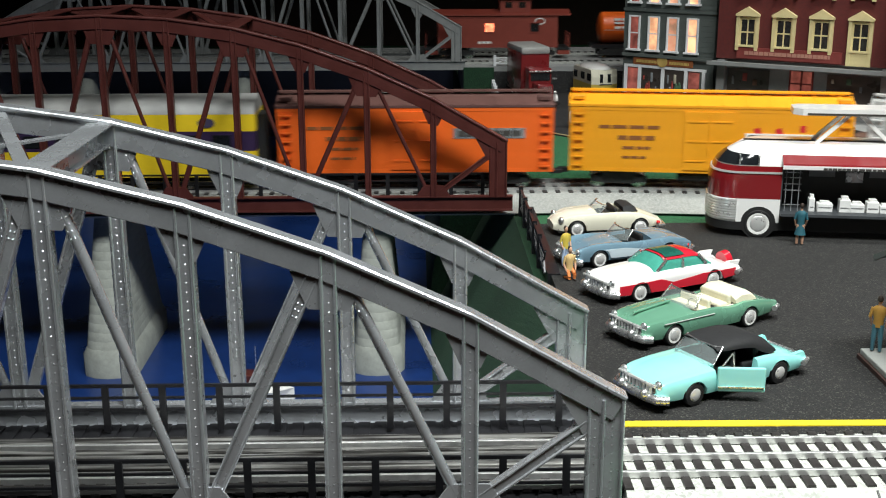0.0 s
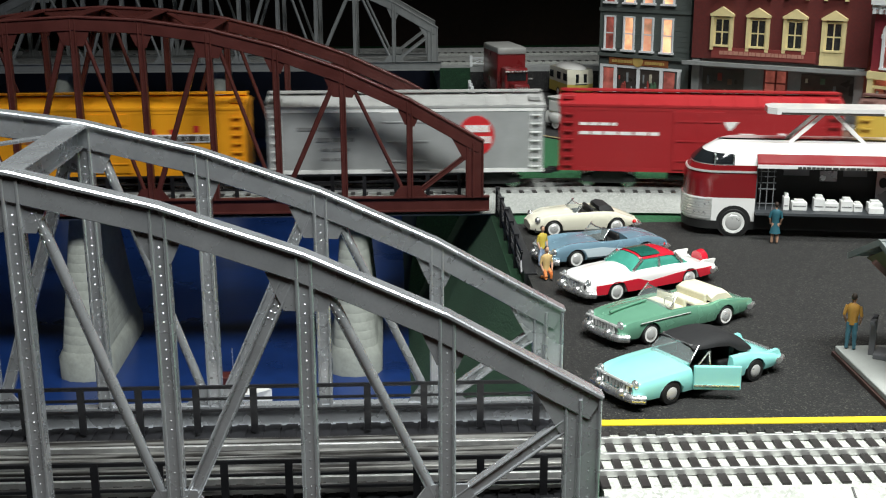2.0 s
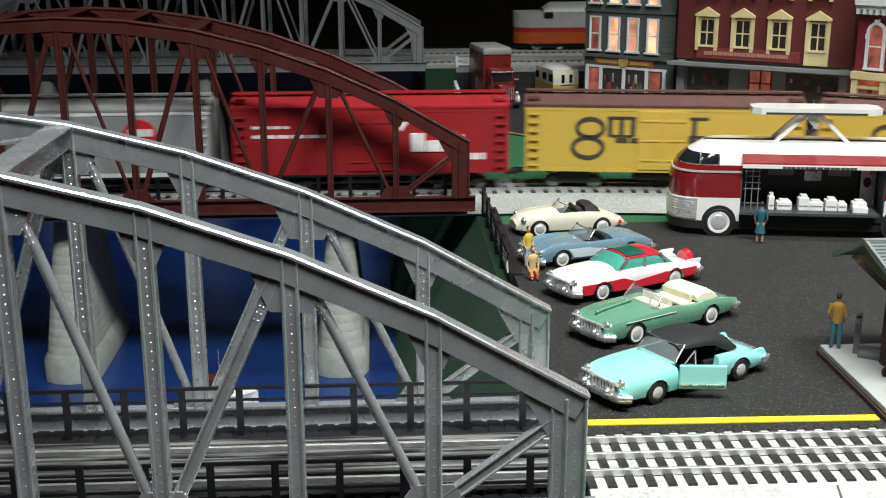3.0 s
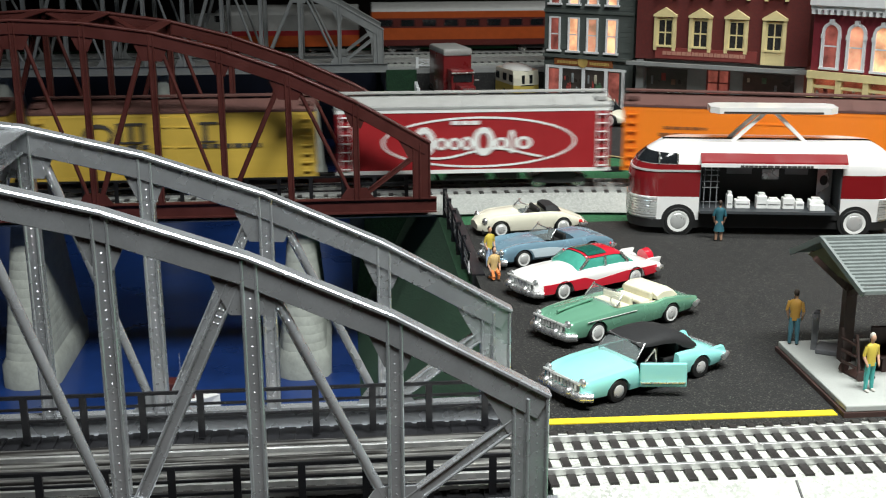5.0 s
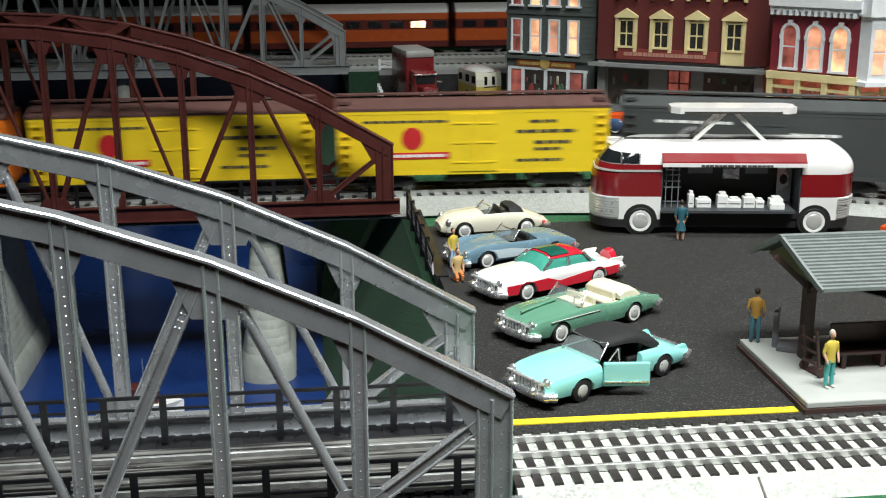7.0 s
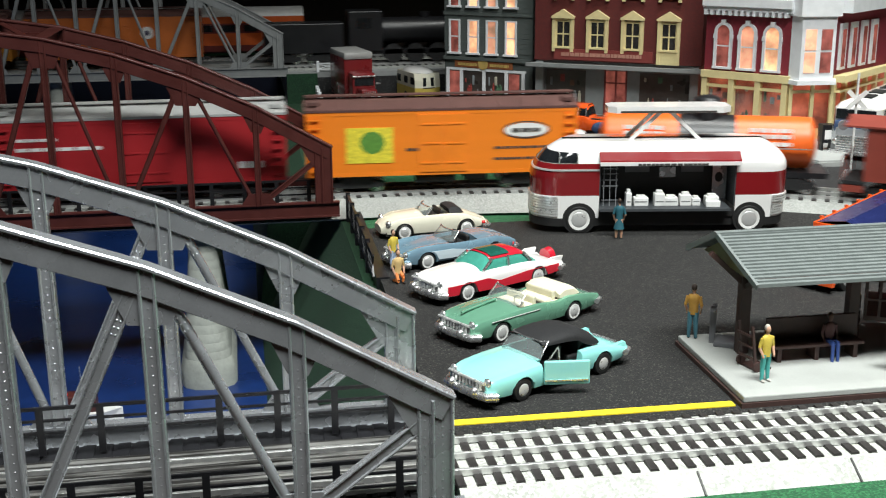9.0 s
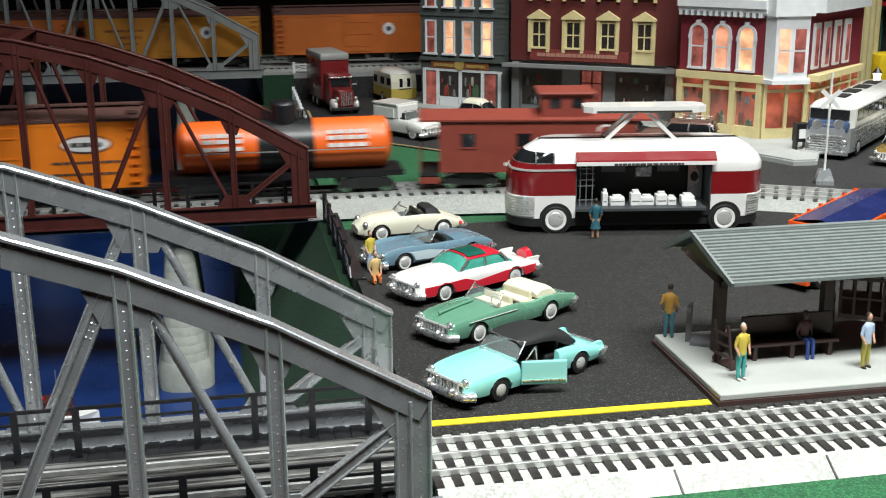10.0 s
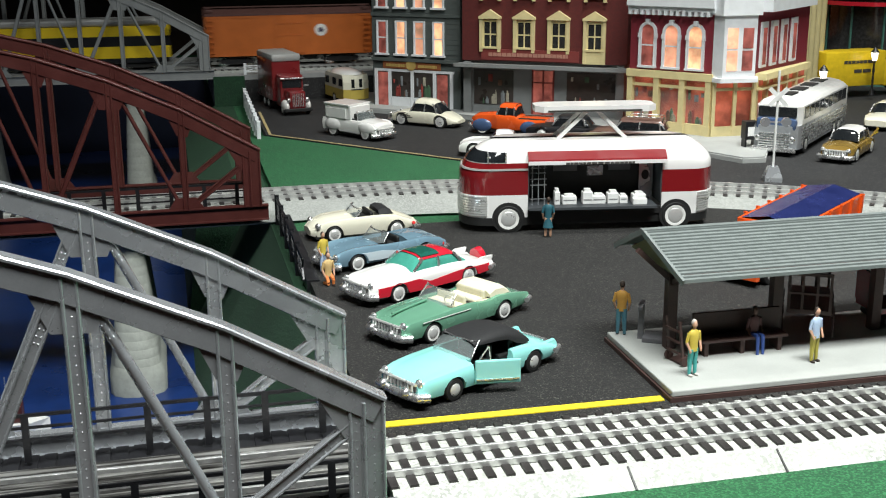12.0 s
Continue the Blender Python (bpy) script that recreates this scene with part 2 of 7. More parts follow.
def ground():
    b = B()
    z0, z1 = -3.0, -0.9
    for x0, y0, x1, y1 in ((11.4, 44.0, 600, 52.0), (-720, 262, 11.4, 290), (11.4, 52.0, 600, 290), (-720, 52.0, -150, 262)):
        box(b, x0, y0, z0, x1, y1, z1)
    setting("ground", b, M_TURF, "green turf table top of the model railway", "ground")
    b = B()
    slab(b, [(11.4, 62.7), (110, 62.7), (110, 112.4), (11.4, 112.4)], -0.9, 0.0)
    setting("parking_lot", b, M_ASPHALT, "black gritty asphalt parking lot", "parking lot")
    b = B()
    # road bends round the buildings
    slab(b, [(14, 203), (14, 168.5), (34.7, 145.3), (48, 131.5), (66, 119.5), (112, 78), (260, 78), (260, 203)], -0.9, 0.0)
    setting("road", b, M_ROAD, "black asphalt street with yellow edge lines", "road")
    b = B()
    slab(b, [(11.6, 131.4), (47.6, 131.4), (34.4, 145.0), (13.9, 167.8), (11.6, 167.8)], -0.9, -0.05)
    setting("lawn", b, M_TURF, "green turf strip between the track and the street", "lawn")
    b = B()
    box(b, GORGE_X0 - 20, GORGE_Y0 - 20, -19, GORGE_X1 + 12, GORGE_Y1, -18)
    setting("water", b, M_WATER, "blue painted river below the bridges", "water")
    b = B()
    box(b, GORGE_X0 - 20, GORGE_Y1 - 1.5, -18, 14, GORGE_Y1 + 1, -0.9)
    setting("wall_river", b, M_RIVERWALL, "near-black painted wall behind the river", "wall")
    b = B()
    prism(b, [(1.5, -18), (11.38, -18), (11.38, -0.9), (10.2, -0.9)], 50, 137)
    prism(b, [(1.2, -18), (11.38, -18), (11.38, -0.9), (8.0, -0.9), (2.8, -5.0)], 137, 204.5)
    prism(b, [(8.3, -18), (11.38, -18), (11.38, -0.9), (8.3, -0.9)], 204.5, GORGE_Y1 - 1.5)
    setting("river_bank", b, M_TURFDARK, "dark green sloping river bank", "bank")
    b = B()
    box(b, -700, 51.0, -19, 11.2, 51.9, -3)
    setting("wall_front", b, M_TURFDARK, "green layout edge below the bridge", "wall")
    # yellow lines
    b = B()
    beam(b, (11.5, 64.5, 0.03), (30.2, 64.2, 0.03), 0.75, 0.08, (0, 1, 0))
    tagged(part("painted_line", b, M_YELLOWLINE), "yellow edge line along the parking lot", "road line", "", "structure")
    b = B()
    beam(b, (14.6, 168.3, 0.03), (34.7, 145.6, 0.03), 0.3, 0.08, (1, 1, 0))
    beam(b, (34.7, 145.6, 0.03), (48, 131.9, 0.03), 0.3, 0.08, (1, 1, 0))
    beam(b, (14.6, 168.3, 0.03), (14.8, 190, 0.03), 0.4, 0.08, (1, 0, 0))
    tagged(part("painted_line", b, M_TANLINE), "thin yellow edge line along the street", "road line", "", "structure")
    b = B()
    for o in (0, 1.1):
        beam(b, (84.5 + o, 121 - o * 0.3, 0.03), (120 + o, 160, 0.03), 0.45, 0.08, (1, 0, 0))
    tagged(part("painted_line", b, M_YELLOWLINE), "double yellow centre line of the street", "road line", "", "structure")


def room():
    b = B()
    box(b, -720, 290, -60, 600, 294, 240)
    setting("wall_north", b, M_WOOD, "dark wood-panelled room wall", "wall")
    b = B()
    box(b, -720, -304, -60, 600, -300, 240)
    setting("wall_south", b, M_WOOD, "dark room wall", "wall")
    b = B()
    box(b, -724, -300, -60, -720, 290, 240)
    setting("wall_west", b, M_WOOD, "dark room wall", "wall")
    b = B()
    box(b, 600, -300, -60, 604, 290, 240)
    setting("wall_east", b, M_WOOD, "dark room wall", "wall")
    b = B()
    box(b, -720, -300, 240, 600, 290, 244)
    setting("ceiling", b, M_CEIL, "dull room ceiling", "ceiling")
    b = B()
    box(b, -720, -300, -64, 600, 290, -60)
    setting("floor", b, M_WOOD, "dark room floor", "floor")


ground()
room()

# ---------- tracks ----------
ARC_X, ARC_Y, ARC_R, ARC_A = 17.0, 125.3, 93.0, radians(75)


def rail_path(s, d=0.0):
    """Place and heading (degrees) on the far line, s cm from where its curve begins; d cm to the outside."""
    cx, cy = ARC_X, ARC_Y - ARC_R
    if s < 0:
        return ARC_X + s, ARC_Y + d, 0.0
    a = min(s / ARC_R, ARC_A)
    x, y = cx + (ARC_R + d) * math.sin(a), cy + (ARC_R + d) * math.cos(a)
    rest = max(0.0, s - ARC_R * ARC_A)
    return x + rest * math.cos(a), y - rest * math.sin(a), -math.degrees(a)


def strip(bm, path, prof, mi=0):
    """Draw a profile of (offset, z) along path points (x, y, heading)."""
    secs = []
    for x, y, h in path:
        a = radians(h)
        secs.append([(x - o * math.sin(a), y + o * math.cos(a), z) for o, z in prof])
    loft(bm, secs, mi=mi)


def track(name, label, path, ties, roadbed, z_top, half, bed, gauge=2.05):
    """Three-rail sectional track: roadbed, ties, rails."""
    t = thing(name, at(0, 0, 0), label, "railway track", "", "structure")
    b = B()
    strip(b, path, bed)
    part("roadbed", b, roadbed, t, "granular moulded roadbed")
    b = B()
    vs = []
    for zz, k in ((-0.5, 1.0), (-0.32, 0.86)):
        for i, j in ((-1, -1), (1, -1), (1, 1), (-1, 1)):
            vs.append(b.verts.new((i * 0.27 * k, j * half * (0.97 + 0.03 * k), zz)))
    for q in ((4, 5, 6, 7), (0, 1, 5, 4), (1, 2, 6, 5), (2, 3, 7, 6), (3, 0, 4, 7)):
        b.faces.new([vs[i] for i in q])
    first = part("tie", b, M_TIE, t, "dark moulded tie")
    for k, (x, y, h) in enumerate(ties):
        ob = first if k == 0 else new("tie", first.data)
        ob.parent = t
        ob.matrix_local = at(x, y, z_top, h)
    for off in (-gauge, 0, gauge):
        b = B()
        strip(b, path, [(off - 0.1, z_top - 0.4), (off + 0.1, z_top - 0.4), (off + 0.12, z_top - 0.02), (off + 0.07, z_top), (off - 0.07, z_top), (off - 0.12, z_top - 0.02)])
        part("rail", b, M_RAIL, t, "bright steel rail")
    return t


def near_track():
    yc = 59.45
    n = 60
    path = [(-90 + 230 * k / n, yc, 0) for k in range(n + 1)]
    right = [(11.0 + 130 * k / n, yc, 0) for k in range(n + 1)]
    ties = [(-88 + 1.09 * k, yc, 0) for k in range(0, 190)]
    track("railway_track", "three-rail track with dark ties on pale gritty roadbed", path, ties, M_BLACK, 0.5, 3.4, [(-2.9, -0.4), (2.9, -0.4), (2.9, 0.0), (-2.9, 0.0)])
    b = B()
    strip(b, right, [(-5.0, -0.95), (3.3, -0.95), (3.3, 0.03), (-3.7, 0.03)])
    for x in (24.4, 33.6, 58.0):
        j = B()
        beam(j, (x, yc - 3.75, 0.0), (x + 0.1, yc - 5.0, -0.88), 0.1, 0.12, (1, 0, 0))
        tagged(part("roadbed_joint", j, M_TIE), "dark joint between roadbed sections", "joint", "", "structure")
    setting("roadbed", b, M_BALLAST, "pale granular roadbed beside the lot", "roadbed")


def far_track():
    path = [rail_path(-300 + 2.5 * k) for k in range(0, 210)]
    ties = [rail_path(-90 + 1.4 * k) for k in range(0, 165)]
    track("railway_track", "three-rail track curving away on pale roadbed", path, ties, M_BALLASTGREY, 1.3, 3.3, [(-5.6, -0.9), (5.6, -0.9), (5.6, -0.6), (3.5, 0.9), (-3.5, 0.9), (-6.2, -0.6)], 2.1)


def guard_rails():
    """Bright streaked steel guard rails between and beside the running rails on the near bridge."""
    g = thing("guard_rails", at(0, 0, 0), "streaked bright steel guard rails on the bridge track", "guard rail", "", "structure")
    for y, w in ((-2.95, 0.75), (-1.35, 0.5), (-0.6, 0.45), (0.65, 0.5), (1.4, 0.5), (2.9, 0.8)):
        part("guard_rail", box(B(), -85, 59.45 + y - w / 2, 0.1, 9.9, 59.45 + y + w / 2, 0.36, 0.04), M_STREAK, g)


near_track()
far_track()
guard_rails()

# ---------- truss bridges ----------
PANELS = [0, 7.65, 14.4, 21.05, 27.6, 34.2, 40.8, 47.4, 54.0, 60.55, 67.2, 73.95, 81.6]
TOPS = [7.0, 11.4, 14.5, 16.87, 18.55, 19.5, 19.85, 19.5, 18.55, 16.87, 14.5, 11.4, 7.0]


def hbar(bm, a, b, w, d, web=0.12):
    """A riveted H member between a and b in the truss plane: w across, d deep in y."""
    a, b = Vector(a), Vector(b)
    ax = (b - a).normalized()
    n = Vector((0, 1, 0)).cross(ax)
    for k in (-1, 1):
        beam(bm, a + n * k * (w / 2 - 0.09), b + n * k * (w / 2 - 0.09), d, 0.18, cut=0.055)
    fwd = Vector((0, -0.24, 0))
    beam(bm, a + fwd, b + fwd, web, w - 0.36)
    steps = int((b - a).length / 0.46)
    for k in range(1, steps):
        p = a.lerp(b, k / steps)
        rivet(bm, p.x, p.y - 0.24 - web / 2, p.z, 0.042)


def gusset(bm, x, z, pts, y, t=0.16):
    prism(bm, [(x + u, z + v) for u, v in pts], y - 0.18 - t / 2, y - 0.18 + t / 2)


def truss_bridge(x_end, y0, y1, z, material, label, deck, slim=1.0):
    br = thing("truss_bridge", at(x_end, y0, z), label, "bridge")
    wide = y1 - y0
    X = [-p for p in PANELS]
    n = len(X)
    low = 1.1
    for y, out in ((0.0, -1), (wide, 1)):
        b = B()
        prof = [(-0.43, 0.1), (0.43, 0.1), (0.5, 0.03), (0.5, -0.1), (0.38, -0.1), (0.38, -1.32), (0.34, -1.36), (-0.34, -1.36), (-0.38, -1.32), (-0.38, -0.1), (-0.5, -0.1), (-0.5, 0.03)]
        secs = []
        for i in range(n):
            d0 = Vector((X[max(i - 1, 0)] - X[min(i + 1, n - 1)], 0, TOPS[max(i - 1, 0)] - TOPS[min(i + 1, n - 1)])).normalized()
            up = Vector((-d0.z, 0, d0.x))
            secs.append([(X[i] + up.x * v, y + o, TOPS[i] + up.z * v) for o, v in prof])
        loft(b, secs)
        for i in range(n - 1):
            a, c = Vector((X[i], y, TOPS[i])), Vector((X[i + 1], y, TOPS[i + 1]))
            m = int((c - a).length / 0.5)
            for k in range(1, m):
                p = a.lerp(c, (k + 0.5) / m)
                rivet(b, p.x, y - 0.38, p.z - 0.3, 0.03)
        part("top_chord", b, material, br, "arched riveted top chord")
        b = B()
        sec = [(-0.35, -0.35), (0.35, -0.35), (0.35, -0.2), (0.08, -0.2), (0.08, low), (0.35, low), (0.35, low + 0.14), (-0.35, low + 0.14), (-0.35, low), (-0.08, low), (-0.08, -0.2), (-0.35, -0.2)]
        loft(b, [[(x, y + o, zz) for o, zz in sec] for x in (X[-1] - 0.6, 0.6)])
        part("bottom_chord", b, material, br, "plate girder bottom chord")
        for i in range(n):
            b = B()
            top = TOPS[i] - 0.1
            if i in (0, n - 1):
                k = 1 if i == 0 else -1
                hbar(b, (X[i] - k * 0.62, y, low), (X[i] - k * 0.62, y, top), 1.15, 0.95)
                hbar(b, (X[i] - k * 1.5, y, low), (X[i] - k * 1.5, y, top + 0.35), 0.75, 0.7)
            else:
                hbar(b, (X[i], y, low), (X[i], y, top - 0.02), 0.84 * slim, 0.84)
            part("post", b, material, br)
            b = B()
            if i % 2 == 0 and i not in (0, n - 1):
                gusset(b, X[i], TOPS[i], [(-1.8, -0.9), (1.8, -1.1), (1.0, -2.9), (-1.0, -2.8)], y)
            elif i in (0, n - 1):
                k = 1 if i == 0 else -1
                gusset(b, X[i], TOPS[i], [(-k * 0.4, -0.6), (-k * 0.4, -2.6), (-k * 2.1, -1.9), (-k * 3.7, 1.0)], y)
            else:
                gusset(b, X[i], TOPS[i], [(-1.2, -1.0), (1.2, -1.3), (0.5, -2.8), (-0.5, -2.6)], y)
                low_plate = B()
                gusset(low_plate, X[i], low, [(-1.9, 0), (1.9, 0), (1.0, 1.3), (-1.0, 1.3)], y)
            part("gusset_plate", b, material, br)
            if i % 2:
                part("gusset_plate", low_plate, material, br)
        for i in range(0, n, 2):
            for j in (i - 1, i + 1):
                if not 0 <= j < n:
                    continue
                b = B()
                a = Vector((X[i] + (0.75 if j < i else -0.75) * (1 if i not in (0, n - 1) else 2.2), y, TOPS[i] - 1.3 + (0.1 if i not in (0, n - 1) else -0.1)))
                c = Vector((X[j] + (-0.5 if j < i else 0.5), y, low + 0.35))
                d = (c - a).normalized()
                nn = Vector((-d.z, 0, d.x))
                tie_bar = j < i
                if tie_bar:
                    rod(b, a, c, 0.27 * slim, 16)
                else:
                    for k in (-1, 1):
                        beam(b, a + nn * k * 0.27 * slim, c + nn * k * 0.27 * slim, 0.55, 0.15 * slim, cut=0.05)
                    beam(b, a - Vector((0, 0.14, 0)), c - Vector((0, 0.14, 0)), 0.1, 0.44 * slim)
                for k in range(6):
                    for sgn in (-1, 1):
                        p = a + d * (0.4 + 0.36 * k) + nn * sgn * 0.1 * slim
                        rivet(b, p.x, y - (0.25 * slim if tie_bar else 0.2), p.z, 0.045)
                part("diagonal", b, material, br, "", tie_bar)
    for i in range(4, 9):
        b = B()
        beam(b, (X[i] - 0.35, 0.4, TOPS[i] - 0.12), (X[i] - 0.35, wide - 0.4, TOPS[i] - 0.12), 0.18, 1.5, (0, 0, 1), cut=0.06)
        beam(b, (X[i] - 0.35, 0.4, TOPS[i] - 0.75), (X[i] - 0.35, wide - 0.4, TOPS[i] - 0.75), 1.1, 0.14, (0, 0, 1))
        beam(b, (X[i] - 0.35, 0.4, TOPS[i] - 1.35), (X[i] - 0.35, wide - 0.4, TOPS[i] - 1.35), 0.12, 0.8, (0, 0, 1))
        part("cross_strut", b, material, br)
        if i < 8:
            b = B()
            mid = (X[i] + X[i + 1]) / 2
            beam(b, (X[i] - 0.6, 0.4, TOPS[i] - 0.4), (X[i + 1] + 0.6, wide - 0.4, TOPS[i + 1] - 0.4), 0.12, 0.7, (0, 0, 1))
            beam(b, (X[i] - 0.6, wide - 0.4, TOPS[i] - 0.55), (X[i + 1] + 0.6, 0.4, TOPS[i + 1] - 0.55), 0.12, 0.7, (0, 0, 1))
            part("lateral_brace", b, material, br)
    b = B()
    box(b, X[-1], 0.5, -0.35, 0, wide - 0.5, 0.0)
    dk = part("deck", b, deck, br, "dark moulded timber deck")
    first = None
    for k in range(int(PANELS[-1] / 1.0)):
        if first is None:
            first = part("deck_board", box(B(), -0.36, 0.55, 0.0, 0.36, wide - 0.55, 0.1), deck, dk)
            bd = first
        else:
            bd = new("deck_board", first.data)
            bd.parent = dk
        bd.location.x = (-k - 0.46) * CM
    return br


near_bridge = truss_bridge(10.15, 52.9, 66.0, -0.15, M_SILVER, "silver-grey riveted arched truss railway bridge", M_BLACK)
red_bridge = truss_bridge(9.35, 118.2, 131.3, 0.35, M_MAROON, "maroon riveted arched truss railway bridge", M_BLACK, 0.76)
back_bridge = truss_bridge(8.0, 205.0, 218.1, 4.1, M_GREYPLASTIC, "light grey arched truss railway bridge", M_GREYPLASTIC, 0.85)


def bridge_railing(br, y, z, x0, x1, step, shift=0.0):
    """Black footway railing: three bars on flat posts."""
    rl = part("railing", beam(B(), (x0, y, z + 2.45), (x1, y, z + 2.45), 0.16, 0.2), M_BLACK, br, "black footway railing")
    for h in (0.95, 1.7):
        part("rail_bar", beam(B(), (x0, y, z + h), (x1, y, z + h), 0.12, 0.15), M_BLACK, rl)
    k = 0
    while x0 + shift + k * step < x1:
        x = x0 + shift + k * step
        part("rail_post", box(B(), x - 0.2, y - 0.1, z - 0.4, x + 0.2, y + 0.1, z + 2.5), M_BLACK, rl)
        k += 1


bridge_railing(near_bridge, 11.2, 0.7, -70.0, -0.8, 3.35, 1.2)
bridge_railing(near_bridge, 2.9, -0.1, -70.0, -1.0, 3.35, 0.6)
bridge_railing(red_bridge, 2.4, 0.6, -70.0, -1.0, 3.35, 0.6)


# ---------- river things ----------
def pier(x, y, w, long, z0, z1):
    p = thing("bridge_pier", at(x, y, 0), "pale cast-stone tapered bridge pier in the river", "pier", "bridge piers")

    def ring(ww, ll, z, n=6):
        pts = []
        for k in range(n + 1):
            a = math.pi * k / n
            pts.append((ww * math.cos(a), -ll + ww * 0.7 * (-math.sin(a)), z))
        for k in range(n + 1):
            a = math.pi * k / n
            pts.append((-ww * math.cos(a), ll + ww * 0.7 * math.sin(a), z))
        return pts
    b = B()
    secs = []
    rows = 16
    for k in range(rows):
        u0, u1 = k / rows, (k + 0.86) / rows
        for u, d in ((u0, 0.0), (u0 + 0.012, 0.015), (u1, 0.015), (u1 + 0.01, 0.0)):
            zz = z0 + 3.0 + (z1 - z0 - 3.0) * u
            secs.append(ring(w * (0.84 - 0.42 * u) + d, long * (1 - 0.42 * u) + d, zz))
    loft(b, secs)
    part("shaft", b, M_STONE, p, "coursed stone shaft", True)
    b = B()
    loft(b, [ring(w, long, z0), ring(w, long, z0 + 2.2), ring(w * 0.84, long * 1.0, z0 + 3.1)])
    part("footing", b, M_STONE, p, "rounded stone footing", True)


pier(-33.2, 126.2, 3.0, 7.2, -18, -0.1)
pier(-4.4, 126.2, 2.9, 7.2, -18, -0.1)
pier(-62.0, 126.2, 3.0, 7.2, -18, -0.1)
for x in (-5.2, -30.5, -58.0):
    pier(x, 211.5, 2.7, 7.0, -18, 3.8)


def tugboat():
    t = thing("toy_boat", at(-16.5, 111, -18), "small dark red toy boat floating on the blue river", "boat")
    b = B()
    hull = lambda w, z: [(-3.4, -w * 0.5, z), (-1.5, -w, z), (1.8, -w, z), (3.8, 0, z), (1.8, w, z), (-1.5, w, z), (-3.4, w * 0.5, z)]
    loft(b, [hull(1.0, 0), hull(1.4, 1.3)])
    part("hull", b, M_WHITE, t, "white hull")
    part("cabin", box(B(), -1.8, -0.9, 1.3, 1.4, 0.9, 3.0, 0.1), M_MAROON, t, "dark red cabin")
    part("mast", rod(B(), (0, 0, 3.0), (0, 0, 5.8), 0.07), M_CHROME, t)
    for x in (-1.4, 1.0):
        part("lamp", ball(B(), (x, -0.6, 3.2), 0.2, 0.2, 0.2), M_SIGNALRED, t, "small red lamp")


M_SIGNALRED = mat("red_lamp", (0.7, 0.02, 0.02), 0.3)
tugboat()

# ---------- railway cars ----------
M_TRUCK = mat("truck_black", (0.02, 0.02, 0.021), 0.55, 0.2)
M_INK = mat("dark_lettering", (0.05, 0.045, 0.04), 0.6)
M_FADED = mat("faded_brown_lettering", (0.22, 0.075, 0.02), 0.6)
M_WHITEMARK = mat("white_marking", (0.8, 0.8, 0.78), 0.5)
M_REDMARK = mat("red_marking", (0.55, 0.02, 0.025), 0.5)
CAR_L, CAR_W = 29.2, 6.6


def railway_truck(car, x):
    b = B()
    for y in (-2.35, 2.35):
        prism(b, [(x - 3.0, 0.7), (x - 1.2, 0.5), (x + 1.2, 0.5), (x + 3.0, 0.7), (x + 3.0, 1.25), (x + 1.3, 1.75), (x - 1.3, 1.75), (x - 3.0, 1.25)], y - 0.2, y + 0.2)
        for k in (-2.2, 2.2):
            box(b, x + k - 0.45, y - 0.38, 0.65, x + k + 0.45, y + 0.38, 1.3)
        rod(b, (x - 0.35, y, 0.8), (x - 0.35, y, 1.5), 0.25, 8)
        rod(b, (x + 0.35, y, 0.8), (x + 0.35, y, 1.5), 0.25, 8)
    box(b, x - 0.7, -2.3, 1.0, x + 0.7, 2.3, 1.9)
    tr = part("truck", b, M_TRUCK, car, "black sprung wheel truck")
    for k in (-2.2, 2.2):
        b = B()
        for y in (-1.95, 1.95):
            rod(b, (x + k, y - 0.15, 0.85), (x + k, y + 0.15, 0.85), 0.85, 16)
        rod(b, (x + k, -1.9, 0.85), (x + k, 1.9, 0.85), 0.14, 8)
        part("wheelset", b, M_CHROME, tr, "steel wheelset")


def side_bars(bm, x0, z0, w, h, words=3, y=-CAR_W / 2 - 0.04, seed=1):
    """Rows of plain bars in place of small lettering."""
    rng = random.Random(seed)
    x = x0
    while x < x0 + w:
        d = min(rng.uniform(0.5, 1.0) * w / words, x0 + w - x)
        box(bm, x, y, z0, x + d * 0.86, y + 0.05, z0 + h)
        x += d
    return bm


def disc(bm, x, z, rx, rz, y=-CAR_W / 2 - 0.05, seg=28, t=0.05):
    loft(bm, [[(x + rx * math.cos(2 * math.pi * k / seg), yy, z + rz * math.sin(2 * math.pi * k / seg)) for k in range(seg)] for yy in (y, y + t)])
    return bm


def ring(bm, x, z, rx, rz, w, y=-CAR_W / 2 - 0.05, seg=36):
    a = [[(x + (rx - o) * math.cos(2 * math.pi * k / seg), yy, z + (rz - o) * math.sin(2 * math.pi * k / seg)) for k in range(seg)] for o, yy in ((0, y), (w, y), (w, y + 0.05), (0, y + 0.05))]
    loft(bm, a + [a[0]], caps=False)
    return bm


